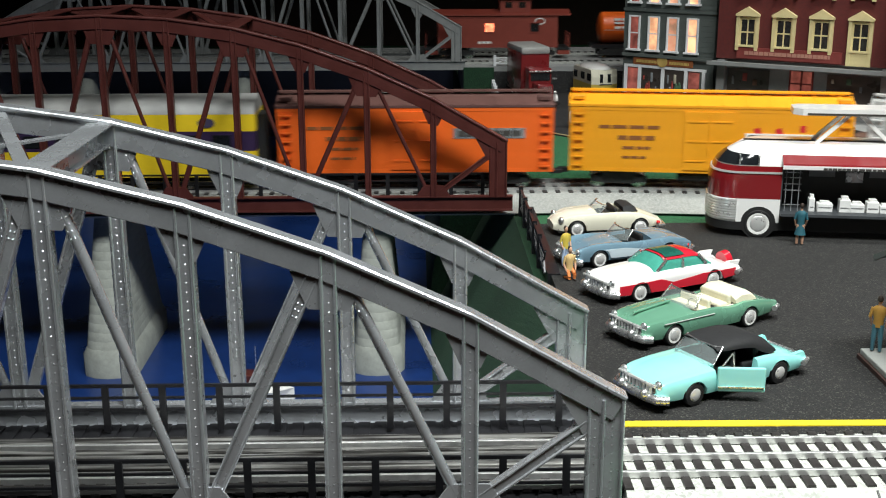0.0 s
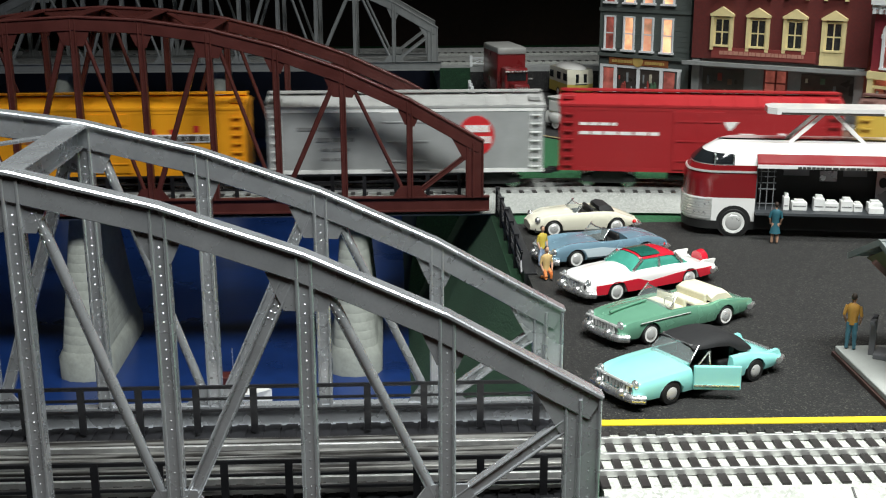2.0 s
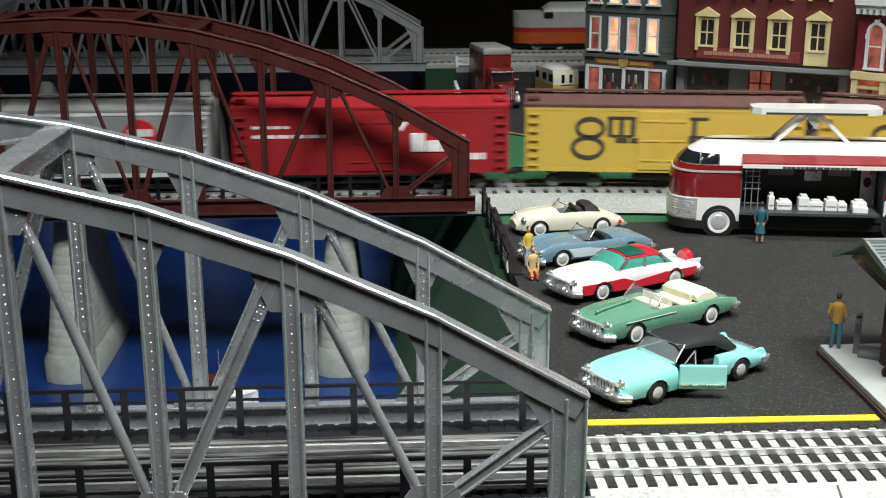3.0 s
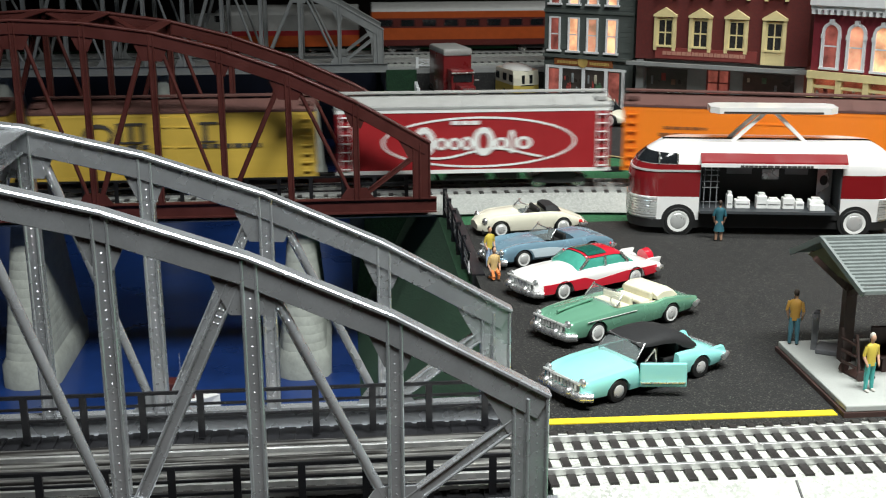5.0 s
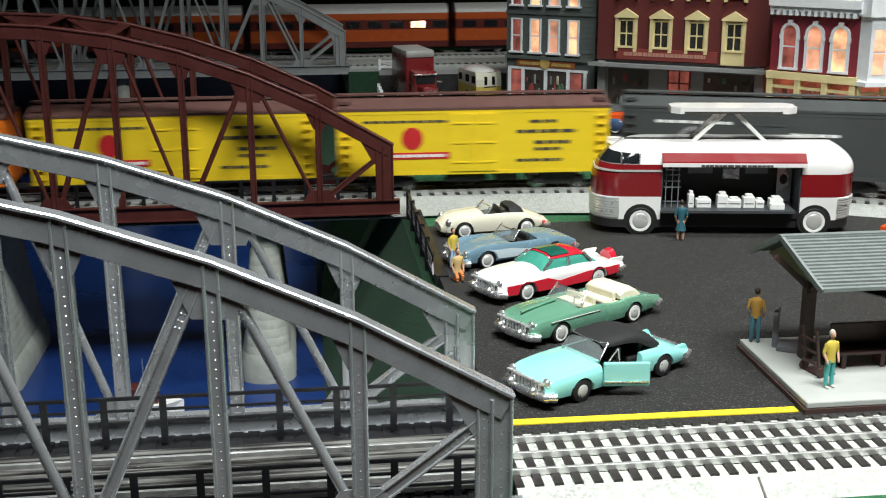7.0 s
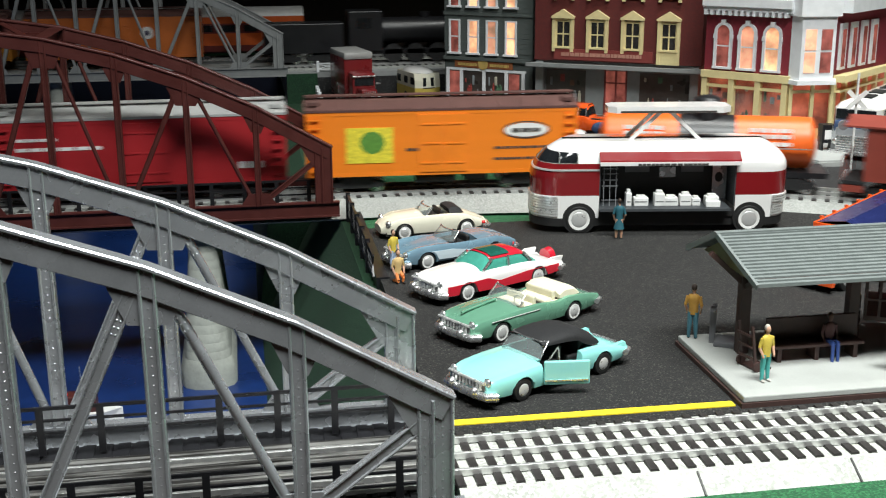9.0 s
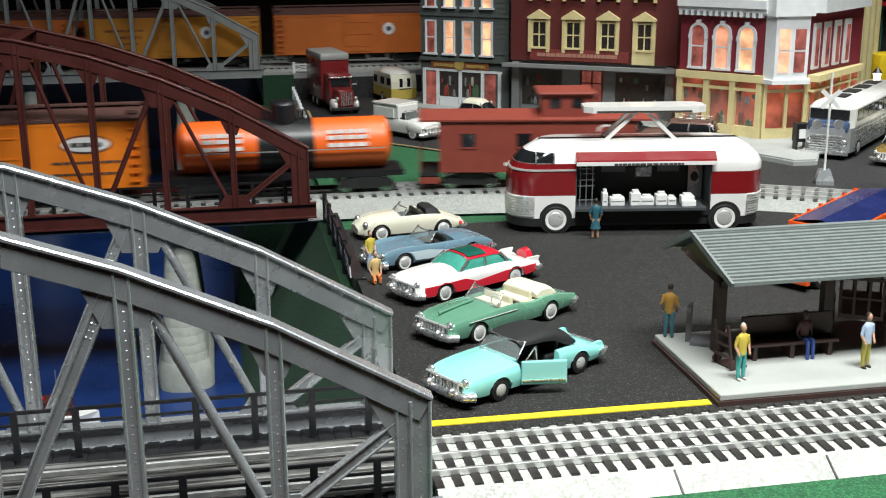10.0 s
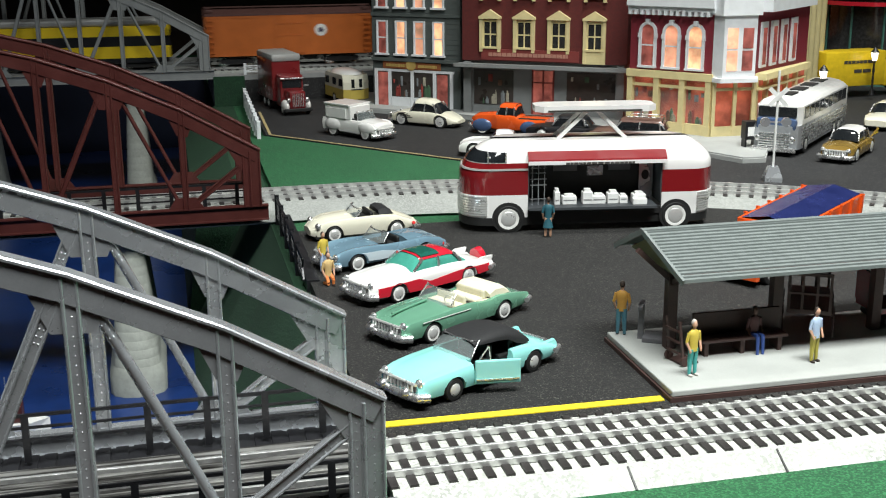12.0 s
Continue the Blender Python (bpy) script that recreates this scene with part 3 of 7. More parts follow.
def boxcar(name, label, paint, roof, trim=None, door=True, planks=True):
    """A 40-foot house car; origin on the rails at its middle."""
    c = thing(name, at(0, 0, 0), label, "boxcar", "cars of the freight train")
    h, w = CAR_L / 2, CAR_W / 2
    b = B()
    box(b, -h, -w, 2.1, h, w, 8.75)
    body = part("body", b, paint, c)
    for sgn in (-1, 1):
        if planks:
            n = 30
            me = None
            for k in range(n):
                x = -h + CAR_L * (k + 0.5) / n
                if me is None:
                    pl = part("board", box(B(), -CAR_L / n / 2 + 0.025, -0.02, 2.35, CAR_L / n / 2 - 0.025, 0.03, 8.5), paint, body)
                    me = pl.data
                else:
                    pl = new("board", me)
                    pl.parent = body
                pl.location = (x * CM, (sgn * (w + 0.012)) * CM, 0)
        b = B()
        box(b, -h - 0.05, sgn * w - 0.06, 8.5, h + 0.05, sgn * w + 0.06, 8.95)
        box(b, -h - 0.05, sgn * w - 0.06, 1.95, h + 0.05, sgn * w + 0.06, 2.35)
        part("side_sill", b, trim or paint, c)
        for x in (-h + 0.9, h - 0.9):
            b = B()
            for u in (-0.5, 0.5):
                beam(b, (x + u, sgn * (w + 0.22), 2.2), (x + u, sgn * (w + 0.22), 8.6), 0.1, 0.1)
            for k in range(7):
                beam(b, (x - 0.6, sgn * (w + 0.24), 2.6 + k * 0.92), (x + 0.6, sgn * (w + 0.24), 2.6 + k * 0.92), 0.16, 0.12)
            part("ladder", b, trim or paint, c)
        if door:
            dr = part("door", box(B(), -2.6, sgn * (w + 0.09) - 0.09, 2.3, 2.6, sgn * (w + 0.09) + 0.09, 8.5), paint, c, "double hinged side doors with strap hinges")
            for x in (-1.3, 1.3):
                for k in range(3):
                    part("hinge", box(B(), x - 1.0, sgn * (w + 0.2) - 0.06, 3.2 + k * 2.1, x + 1.0, sgn * (w + 0.2) + 0.06, 3.35 + k * 2.1), paint, dr)
            part("lock_bar", beam(B(), (0, sgn * (w + 0.24), 2.6), (0, sgn * (w + 0.24), 8.3), 0.12, 0.12), paint, dr)
    b = B()
    loft(b, [[(x, -w - 0.12, 8.9), (x, -w - 0.12, 9.15), (x, 0, 10.0), (x, w + 0.12, 9.15), (x, w + 0.12, 8.9)] for x in (-h - 0.12, h + 0.12)])
    for k in range(12):
        x = -h + CAR_L * (k + 0.5) / 12
        for s in (-1, 1):
            beam(b, (x, s * (w + 0.05), 9.2), (x, 0, 10.05), 0.18, 0.12, (1, 0, 0))
    part("roof", b, roof, c, "ribbed roof")
    part("running_board", box(B(), -h, -0.6, 10.15, h, 0.6, 10.3), roof, c)
    for s in (-1, 1):
        for x in (-h + 0.9, h - 0.9):
            part("roof_hatch", box(B(), x - 0.6, s * 2 - 0.7, 9.5, x + 0.6, s * 2 + 0.7, 9.95, 0.06), roof, c)
        part("coupler", box(B(), min(s * h, s * (h + 1.4)), -0.35, 1.1, max(s * h, s * (h + 1.4)), 0.35, 1.6, 0.08), M_TRUCK, c)
    b = B()
    box(b, -h + 0.3, -1.0, 1.5, h - 0.3, 1.0, 2.1)
    rod(b, (-3, -1.8, 1.3), (1.5, -1.8, 1.3), 0.55, 12)
    box(b, 2.5, -2.2, 1.0, 5.0, 2.2, 2.0)
    part("underframe", b, M_TRUCK, c)
    for x in (-9.3, 9.3):
        railway_truck(c, x)
    return c


def small_print(c, ink, spots, seed):
    for i, (x, z, w, h, n) in enumerate(spots):
        part("lettering", side_bars(B(), x, z, w, h, n, -CAR_W / 2 - 0.075, seed + i), ink, c, "small unreadable lettering")


def herald(c, bm, material, label):
    part("herald", bm, material, c, label)


P_ORANGE = mat("orange_car_paint", (0.80, 0.13, 0.015), 0.42, 0, 0.08, 60, 0.05)
P_LTORANGE = mat("light_orange_car_paint", (0.85, 0.22, 0.015), 0.42, 0, 0.08, 60, 0.05)
P_AMBER = mat("amber_car_paint", (0.80, 0.33, 0.012), 0.42, 0, 0.08, 60, 0.05)
P_SILVER = mat("silver_car_paint", (0.42, 0.43, 0.43), 0.38, 0.3, 0.08, 60, 0.05)
P_RED = mat("red_car_paint", (0.330, 0.017, 0.021), 0.42, 0, 0.08, 60, 0.05)
P_YELLOW = mat("yellow_car_paint", (0.82, 0.58, 0.02), 0.42, 0, 0.08, 60, 0.05)
P_MUSTARD = mat("mustard_car_paint", (0.62, 0.42, 0.07), 0.45, 0, 0.08, 60, 0.05)
P_SLATE = mat("slate_car_paint", (0.055, 0.06, 0.06), 0.45, 0, 0.1, 60, 0.05)
P_OXIDE = mat("oxide_red_car_paint", (0.24, 0.045, 0.030), 0.5, 0, 0.1, 60, 0.05)
P_PURPLE = mat("dark_purple_paint", (0.035, 0.018, 0.06), 0.45)
P_GREYROOF = mat("grey_car_roof", (0.36, 0.36, 0.35), 0.5, 0.1)
Y0 = -CAR_W / 2 - 0.08
TYPICAL = [(-11.5, 6.6, 6.5, 0.35, 3), (-9.5, 5.4, 4.0, 0.45, 2), (-9.0, 4.4, 3.0, 0.3, 2), (-9.0, 3.4, 2.6, 0.25, 2)]


def streamlined_car(label):
    """Yellow and purple streamlined car with a grey roof."""
    c = thing("passenger_car", at(0, 0, 0), label, "railway car", "cars of the freight train")
    h, w = CAR_L / 2, CAR_W / 2
    for z0, z1, m, nm in ((1.6, 4.4, P_YELLOW, "lower_side"), (4.4, 6.5, P_PURPLE, "window_band"), (6.5, 8.3, P_YELLOW, "upper_side")):
        part(nm, box(B(), -h, -w, z0, h, w, z1), m, c)
    b = B()
    loft(b, [[(x, w * math.cos(a), 8.3 + 1.7 * math.sin(a)) for a in [math.pi * k / 10 for k in range(11)]] for x in (-h, h)])
    part("roof", b, P_GREYROOF, c, "rounded grey roof", True)
    for k in range(8):
        x = -h + 2.5 + k * 3.3
        part("window", box(B(), x - 1.0, -w - 0.05, 4.8, x + 1.0, -w + 0.02, 6.1, 0.02), M_DARKGLASS, c)
    for x in (-9.3, 9.3):
        railway_truck(c, x)
    part("herald", disc(B(), 9.5, 7.4, 0.9, 0.5, Y0), M_PURPLEMARK, c, "small dark oval herald")
    for s in (-1, 1):
        part("diaphragm", box(B(), min(s * h, s * (h + 0.9)), -1.6, 1.6, max(s * h, s * (h + 0.9)), 1.6, 8.0), M_TRUCK, c)
    return c


M_PURPLEMARK = mat("purple_marking", (0.06, 0.05, 0.10), 0.5)


def car_orange():
    c = boxcar("boxcar", "bright orange wooden reefer car with a brown roof", P_ORANGE, M_BROWNROOF)
    small_print(c, M_FADED, TYPICAL, 3)
    herald(c, box(B(), 4.0, Y0, 5.6, 11.6, Y0 + 0.06, 6.7), M_SILVER, "silver sign board with dark frame")
    part("lettering", side_bars(B(), 4.5, 5.85, 6.7, 0.6, 6, Y0 - 0.05, 9), M_INK, c, "unreadable dark lettering")
    return c


def car_amber():
    c = boxcar("boxcar", "amber yellow wooden reefer car with red and white sign", P_AMBER, P_AMBER)
    small_print(c, M_FADED, TYPICAL, 13)
    b = B()
    for k, x in enumerate((5.2, 7.4, 9.6)):
        beam(b, (x - 0.4, Y0 + 0.03, 6.9), (x + 0.2, Y0 + 0.03, 5.0 if k < 2 else 6.9), 0.04, 0.7)
    herald(c, b, M_REDMARK, "red zigzag mark")
    herald(c, box(B(), 3.7, Y0 - 0.06, 5.5, 11.2, Y0 + 0.02, 6.35), M_WHITEMARK, "white name board")
    part("lettering", side_bars(B(), 4.0, 5.65, 6.9, 0.55, 6, Y0 - 0.1, 19), M_INK, c, "brand name drawn as plain bars")
    return c


def car_silver():
    c = boxcar("boxcar", "silver steel reefer car with a red disc", P_SILVER, P_GREYROOF, M_WHITEMARK, planks=False)
    small_print(c, M_GREYMARK, TYPICAL, 23)
    herald(c, disc(B(), 7.4, 5.9, 1.95, 2.15, Y0), M_REDMARK, "red disc")
    b = B()
    side_bars(b, 6.2, 6.3, 2.6, 0.75, 3, Y0 - 0.06, 4)
    side_bars(b, 5.9, 5.1, 3.1, 0.75, 3, Y0 - 0.06, 5)
    part("lettering", b, M_WHITEMARK, c, "brand name drawn as plain white bars")
    return c


M_GREYMARK = mat("grey_marking", (0.18, 0.18, 0.18), 0.6)


def car_red(plain=False):
    c = boxcar("boxcar", "plain red boxcar with a grey roof" if plain else "bright red reefer car with white brand bars", P_RED, P_GREYROOF if plain else P_RED)
    small_print(c, M_WHITEMARK, [(-12.5, 6.9, 4.0, 0.3, 3), (-12.5, 5.9, 8.5, 0.35, 5), (9.6, 3.4, 2.6, 0.7, 2)], 33)
    if not plain:
        b = B()
        x = 4.2
        for wd, hh in ((1.5, 2.0), (1.6, 1.2), (0.5, 1.8), (0.8, 2.1), (0.7, 1.8)):
            box(b, x, Y0 - 0.06, 4.3, x + wd, Y0 + 0.02, 4.3 + hh, 0.02)
            x += wd + 0.12
        herald(c, b, M_WHITEMARK, "brand name drawn as plain white bars")
        b = B()
        prism(b, [(2.4, 7.5), (4.0, 7.5), (3.2, 6.5)], Y0 - 0.04, Y0 + 0.02)
        herald(c, b, M_WHITEMARK, "small white triangle")
    return c


def car_mustard():
    c = boxcar("boxcar", "mustard yellow reefer car with large dark brand bars and brown roof", P_MUSTARD, M_BROWNROOF)
    b = B()
    x = -5.9
    for wd, kind in ((3.0, "V"), (1.0, "I"), (2.3, "F"), (2.9, "T")):
        feet = {"V": (0.1, 0.5, 0.9), "I": (0.5,), "F": (0.25,), "T": (0.5,)}[kind]
        for f in feet:
            box(b, x + wd * f - 0.24, Y0 - 0.05, 5.9, x + wd * f + 0.24, Y0 + 0.02, 7.8)
        box(b, x, Y0 - 0.05, 7.7, x + wd, Y0 + 0.02, 7.95)
        box(b, x + wd * 0.1, Y0 - 0.05, 5.8, x + wd * (0.5 if kind == "F" else 0.9), Y0 + 0.02, 5.98)
        x += wd + 0.45
    ring(b, -7.7, 6.7, 1.6, 1.2, 0.42, Y0 - 0.05)
    ring(b, -7.9, 4.6, 1.8, 1.3, 0.42, Y0 - 0.05)
    side_bars(b, -5, 5.2, 14, 0.45, 9, Y0 - 0.05, 2)
    herald(c, b, M_INK, "brand name drawn as plain dark bars")
    return c


def car_ellipse():
    c = boxcar("boxcar", "red steel boxcar with a large white ellipse and silver roof", P_RED, P_GREYROOF, M_WHITEMARK, door=False, planks=False)
    herald(c, ring(B(), 0.5, 5.3, 10.4, 2.75, 0.22, Y0), M_WHITEMARK, "white ellipse")
    b = B()
    x = -6.6
    for k in range(8):
        hh = (3.2, 1.3, 1.3, 1.5, 3.1, 1.3, 2.6, 1.4)[k]
        wd = (2.4, 1.4, 1.5, 1.2, 2.4, 1.5, 0.8, 1.8)[k]
        pts = [(x + wd / 2 + wd / 2 * math.cos(a), 5.0 + hh * 0.12 + hh / 2 * math.sin(a)) for a in [2 * math.pi * j / 18 for j in range(18)]]
        inn = [(x + wd / 2 + wd * 0.22 * math.cos(a), 5.0 + hh * 0.12 + hh * 0.3 * math.sin(a)) for a in [2 * math.pi * j / 18 for j in range(18)]]
        ss = [[(u, Y0 - 0.05, v) for u, v in pts], [(u, Y0 - 0.05, v) for u, v in inn], [(u, Y0 + 0.02, v) for u, v in inn], [(u, Y0 + 0.02, v) for u, v in pts]]
        loft(b, ss + [ss[0]], caps=False)
        x += wd * 0.98
    pts = [(-7 + k * 0.62, 4.1 - 0.5 * math.sin(k * 0.32)) for k in range(24)]
    for (x0, z0), (x1, z1) in zip(pts, pts[1:]):
        beam(b, (x0, Y0 - 0.02, z0), (x1, Y0 - 0.02, z1), 0.05, 0.22)
    herald(c, b, M_WHITEMARK, "white scrollwork in place of the brand name")
    part("lettering", side_bars(B(), -2.5, 7.2, 3.2, 0.4, 2, Y0 - 0.05, 7), M_WHITEMARK, c, "unreadable white lettering")
    return c


def car_diamond():
    c = boxcar("boxcar", "light orange reefer car with a white diamond sign and brown roof", P_LTORANGE, M_BROWNROOF)
    small_print(c, M_FADED, [(-10.3, 6.6, 4.5, 0.3, 3), (-10.8, 5.8, 6.0, 0.4, 3), (-10, 4.0, 3.4, 0.35, 2), (3.2, 2.9, 2.5, 0.4, 2)], 43)
    b = B()
    prism(b, [(4.6, 5.1), (6.3, 5.3), (8, 6.4), (10, 6.4), (11.2, 5.3), (12.6, 5.1), (11.2, 4.7), (8.4, 4.5), (6.0, 4.7)], Y0 - 0.03, Y0 + 0.02)
    herald(c, b, M_WHITEMARK, "white diamond sign")
    part("lettering", side_bars(B(), 6.6, 5.0, 4.4, 0.5, 4, Y0 - 0.08, 8), M_INK, c, "unreadable dark lettering")
    return c


def car_yellow():
    c = boxcar("boxcar", "yellow reefer car with a red disc, red bar and brown roof", P_YELLOW, M_BROWNROOF)
    herald(c, disc(B(), -6.6, 5.9, 1.15, 1.2, Y0), M_REDMARK, "red disc")
    herald(c, box(B(), -10.8, Y0 - 0.02, 3.7, -2.6, Y0 + 0.04, 4.4), M_REDMARK, "red bar")
    part("lettering", side_bars(B(), -10.4, 3.9, 7.4, 0.3, 8, Y0 - 0.06, 6), M_WHITEMARK, c, "unreadable white lettering")
    small_print(c, M_INK, [(-11.8, 7.6, 9, 0.25, 8), (6.0, 7.4, 3, 0.3, 2), (4.6, 6.3, 6.5, 0.35, 4), (6.5, 5.1, 4, 0.35, 3), (6.5, 4.4, 3, 0.3, 2), (4.6, 3.2, 5, 0.3, 4)], 53)
    return c


def car_slate():
    c = boxcar("boxcar", "dark slate boxcar with a silver ring herald", P_SLATE, P_SLATE)
    herald(c, ring(B(), -7.0, 5.4, 1.7, 1.7, 0.45, Y0), M_SILVER, "silver ring")
    herald(c, disc(B(), -7.0, 4.9, 0.9, 0.8, Y0), M_REDMARK, "red centre")
    small_print(c, M_WHITEMARK, [(-11, 7.4, 8, 0.3, 5), (3, 6.4, 5, 0.3, 3)], 63)
    return c


def car_fruit():
    c = boxcar("boxcar", "amber orange reefer car with a yellow-green poster and oval sign", P_LTORANGE, M_BROWNROOF)
    herald(c, box(B(), -10.4, Y0 - 0.02, 3.4, -5.4, Y0 + 0.04, 7.2), mat("poster_yellow", (0.75, 0.62, 0.05), 0.5, 0, 0.3, 300), "yellow poster panel")
    herald(c, disc(B(), -7.6, 5.6, 1.3, 1.2, Y0 - 0.05), mat("poster_green", (0.10, 0.25, 0.04), 0.5, 0, 0.3, 300), "green leaf shape")
    herald(c, ring(B(), 9.0, 6.6, 2.6, 0.95, 0.12, Y0), M_INK, "dark oval outline")
    herald(c, disc(B(), 9.0, 6.6, 2.35, 0.75, Y0 - 0.01), M_WHITEMARK, "white oval")
    part("lettering", side_bars(B(), 7.4, 6.4, 3.2, 0.4, 3, Y0 - 0.08, 2), M_INK, c, "unreadable dark lettering")
    small_print(c, M_INK, [(-4, 4.6, 1.4, 0.3, 1), (5.5, 4.6, 7, 0.25, 6), (5.5, 3.4, 7, 0.25, 6)], 73)
    return c


def tank_car():
    c = thing("tank_car", at(0, 0, 0), "orange and black tank car with white lettering", "tank car", "cars of the freight train")
    h = 10.6
    for x0, x1, m, nm in ((-h, -3.0, P_ORANGE, "tank_end"), (-3.0, 3.0, M_BLACK, "tank_middle"), (3.0, h, P_ORANGE, "tank_end")):
        b = B()
        rod(b, (x0, 0, 5.2), (x1, 0, 5.2), 2.75, 28)
        part(nm, b, m, c, smooth=True)
    for s in (-1, 1):
        part("tank_cap", ball(B(), (s * h, 0, 5.2), 0.9, 2.74, 2.74, 24, 14), P_ORANGE, c, smooth=True)
    b = B()
    rod(b, (0, 0, 7.5), (0, 0, 9.6), 1.5, 20)
    ball(b, (0, 0, 9.6), 1.5, 1.5, 0.5, 20, 8)
    part("dome", b, M_BLACK, c, "black dome", True)
    for x in (-2.0, 2.0):
        part("valve", rod(B(), (x, 0, 7.8), (x, 0, 8.9), 0.35, 10), M_BLACK, c)
    part("frame", box(B(), -12.6, -2.6, 1.8, 12.6, 2.6, 2.4), M_BLACK, c)
    b = B()
    for y in (-3.1, 3.1):
        beam(b, (-h, y, 5.0), (h, y, 5.0), 0.12, 0.12)
    part("handrail", b, M_RAIL, c)
    for x0, n in ((-8.8, 2), (4.4, 3)):
        b = B()
        for z in (5.2, 6.0, 6.6):
            side_bars(b, x0, z, 4.4, 0.42, n, -2.9 + (0.30 if z > 6.3 else 0.05), 3)
        part("lettering", b, M_WHITEMARK, c, "white lettering as bars")
    for x in (-8.4, 8.4):
        railway_truck(c, x)
    return c


def caboose(label, group):
    c = thing("caboose", at(0, 0, 0), label, "caboose", group)
    h, w = 10.6, 3.2
    part("body", box(B(), -h, -w, 2.0, h, w, 7.6), P_OXIDE, c)
    b = B()
    loft(b, [[(x, -w - 0.3, 7.6), (x, -w - 0.3, 7.8), (x, 0, 8.5), (x, w + 0.3, 7.8), (x, w + 0.3, 7.6)] for x in (-h - 2.2, h + 2.2)])
    part("roof", b, P_OXIDE, c)
    part("cupola", box(B(), 0.4, -2.6, 8.0, 5.8, 2.6, 10.3), P_OXIDE, c)
    part("cupola_roof", box(B(), 0.0, -3.0, 10.3, 6.2, 3.0, 10.6, 0.1), P_OXIDE, c)
    for x in (1.9, 4.3):
        part("cupola_window", box(B(), x - 0.6, -2.66, 8.9, x + 0.6, -2.5, 9.9), M_DARKGLASS, c)
    for x, lit in ((-7.5, 0), (-1.5, 1), (6.5, 0)):
        wn = part("window", box(B(), x - 0.75, -w - 0.06, 4.8, x + 0.75, -w + 0.05, 6.3), M_REDGLOW if lit and "lit" in label else M_DARKGLASS, c)
        b = B()
        for z in (4.7, 6.35):
            box(b, x - 0.95, -w - 0.12, z - 0.1, x + 0.95, -w, z + 0.1)
        part("window_frame", b, P_OXIDE, wn)
    for s in (-1, 1):
        x0 = s * h
        part("end_platform", box(B(), min(x0, x0 + s * 2.2), -w, 1.6, max(x0, x0 + s * 2.2), w, 1.95), M_TRUCK, c)
        b = B()
        for y in (-w + 0.1, -0.9, 0.9, w - 0.1):
            beam(b, (x0 + s * 2.1, y, 1.9), (x0 + s * 2.1, y, 4.4), 0.12, 0.12)
        beam(b, (x0 + s * 2.1, -w, 4.4), (x0 + s * 2.1, w, 4.4), 0.12, 0.12, (0, 0, 1))
        part("end_railing", b, P_OXIDE, c)
        part("steps", box(B(), min(x0, x0 + s * 2.2), -w - 0.1, 0.8, max(x0, x0 + s * 2.2), -w + 1.2, 1.5), P_OXIDE, c)
    herald(c, ring(B(), 7.4, 6.6, 0.95, 0.6, 0.2, -w - 0.06), M_WHITEMARK, "white ring herald")
    part("lettering", side_bars(B(), -3.5, 2.7, 2.4, 0.4, 2, -w - 0.05, 4), M_WHITEMARK, c, "white lettering as bars")
    for x in (-7.2, 7.2):
        railway_truck(c, x)
    return c


M_REDGLOW = mat("red_lit_window", (0.9, 0.25, 0.15), 0.4, glow=(1.0, 0.22, 0.10, 2.2))
TRAIN = []          # (thing, offset of its middle along the line at 0 s)


def build_train():
    first = 16.8 - ARC_X
    pitch = 31.5
    makers = [lambda: streamlined_car("yellow and dark purple streamlined railway car with grey roof"), car_orange, car_amber, car_silver, car_red, car_mustard, None, car_ellipse,
              car_diamond, car_yellow, None, car_slate, lambda: car_red(True), car_fruit]
    last = None
    for k, mk in enumerate(makers):
        c = mk() if mk else copy_thing(last, at(0, 0, 0))
        last = c
        TRAIN.append((c, first + pitch * (k - 2) + CAR_L / 2))
    TRAIN.append((tank_car(), first + pitch * 12 + 12.4))
    TRAIN.append((caboose("oxide red wooden caboose with a cupola", "cars of the freight train"), first + pitch * 12 + 26.0 + 14.0))


build_train()

# ---------- the back line: shelf, trains ----------
M_SHELF = mat("grey_concrete_shelf", (0.30, 0.31, 0.31), 0.8, 0, 0.12, 40, 0.2)
b = B()
for x0, x1 in ((8.3, 600), (-720, -74.0)):
    box(b, x0, 204.5, -0.9, x1, 232, 4.3)
box(b, -74.0, 220, 3.2, 8.3, 232, 4.3)
setting("back_shelf", b, M_SHELF, "grey raised shelf carrying the back railway line", "shelf")
# Added upright panel in road black stands in for street surface running further back.
setting("far_road_panel", box(B(), 13.6, 204.1, -0.5, 70, 204.5, 3.5), M_ROAD, "upright black panel standing in for the far end of the street", "wall")
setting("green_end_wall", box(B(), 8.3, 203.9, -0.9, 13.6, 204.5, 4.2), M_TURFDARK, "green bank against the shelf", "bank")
for yy in (211.5, 225.5):
    pth = [(-720 + 33 * k, yy, 0) for k in range(41)]
    track("railway_track", "three-rail track along the back of the layout", pth, [(-90 + 1.3 * k, yy, 0) for k in range(150)], M_BALLASTGREY, 5.2, 3.2,
          [(-3.6, 4.3), (3.6, 4.3), (3.2, 4.72), (-3.2, 4.72)])

P_STREAM = mat("dark_orange_stream_paint", (0.42, 0.075, 0.012), 0.4)
P_MAROON2 = mat("dark_maroon_paint", (0.10, 0.015, 0.012), 0.4)
M_LAMPGLOW = mat("warm_lit_window", (1, 0.8, 0.6), 0.4, glow=(1.0, 0.52, 0.28, 3.0))


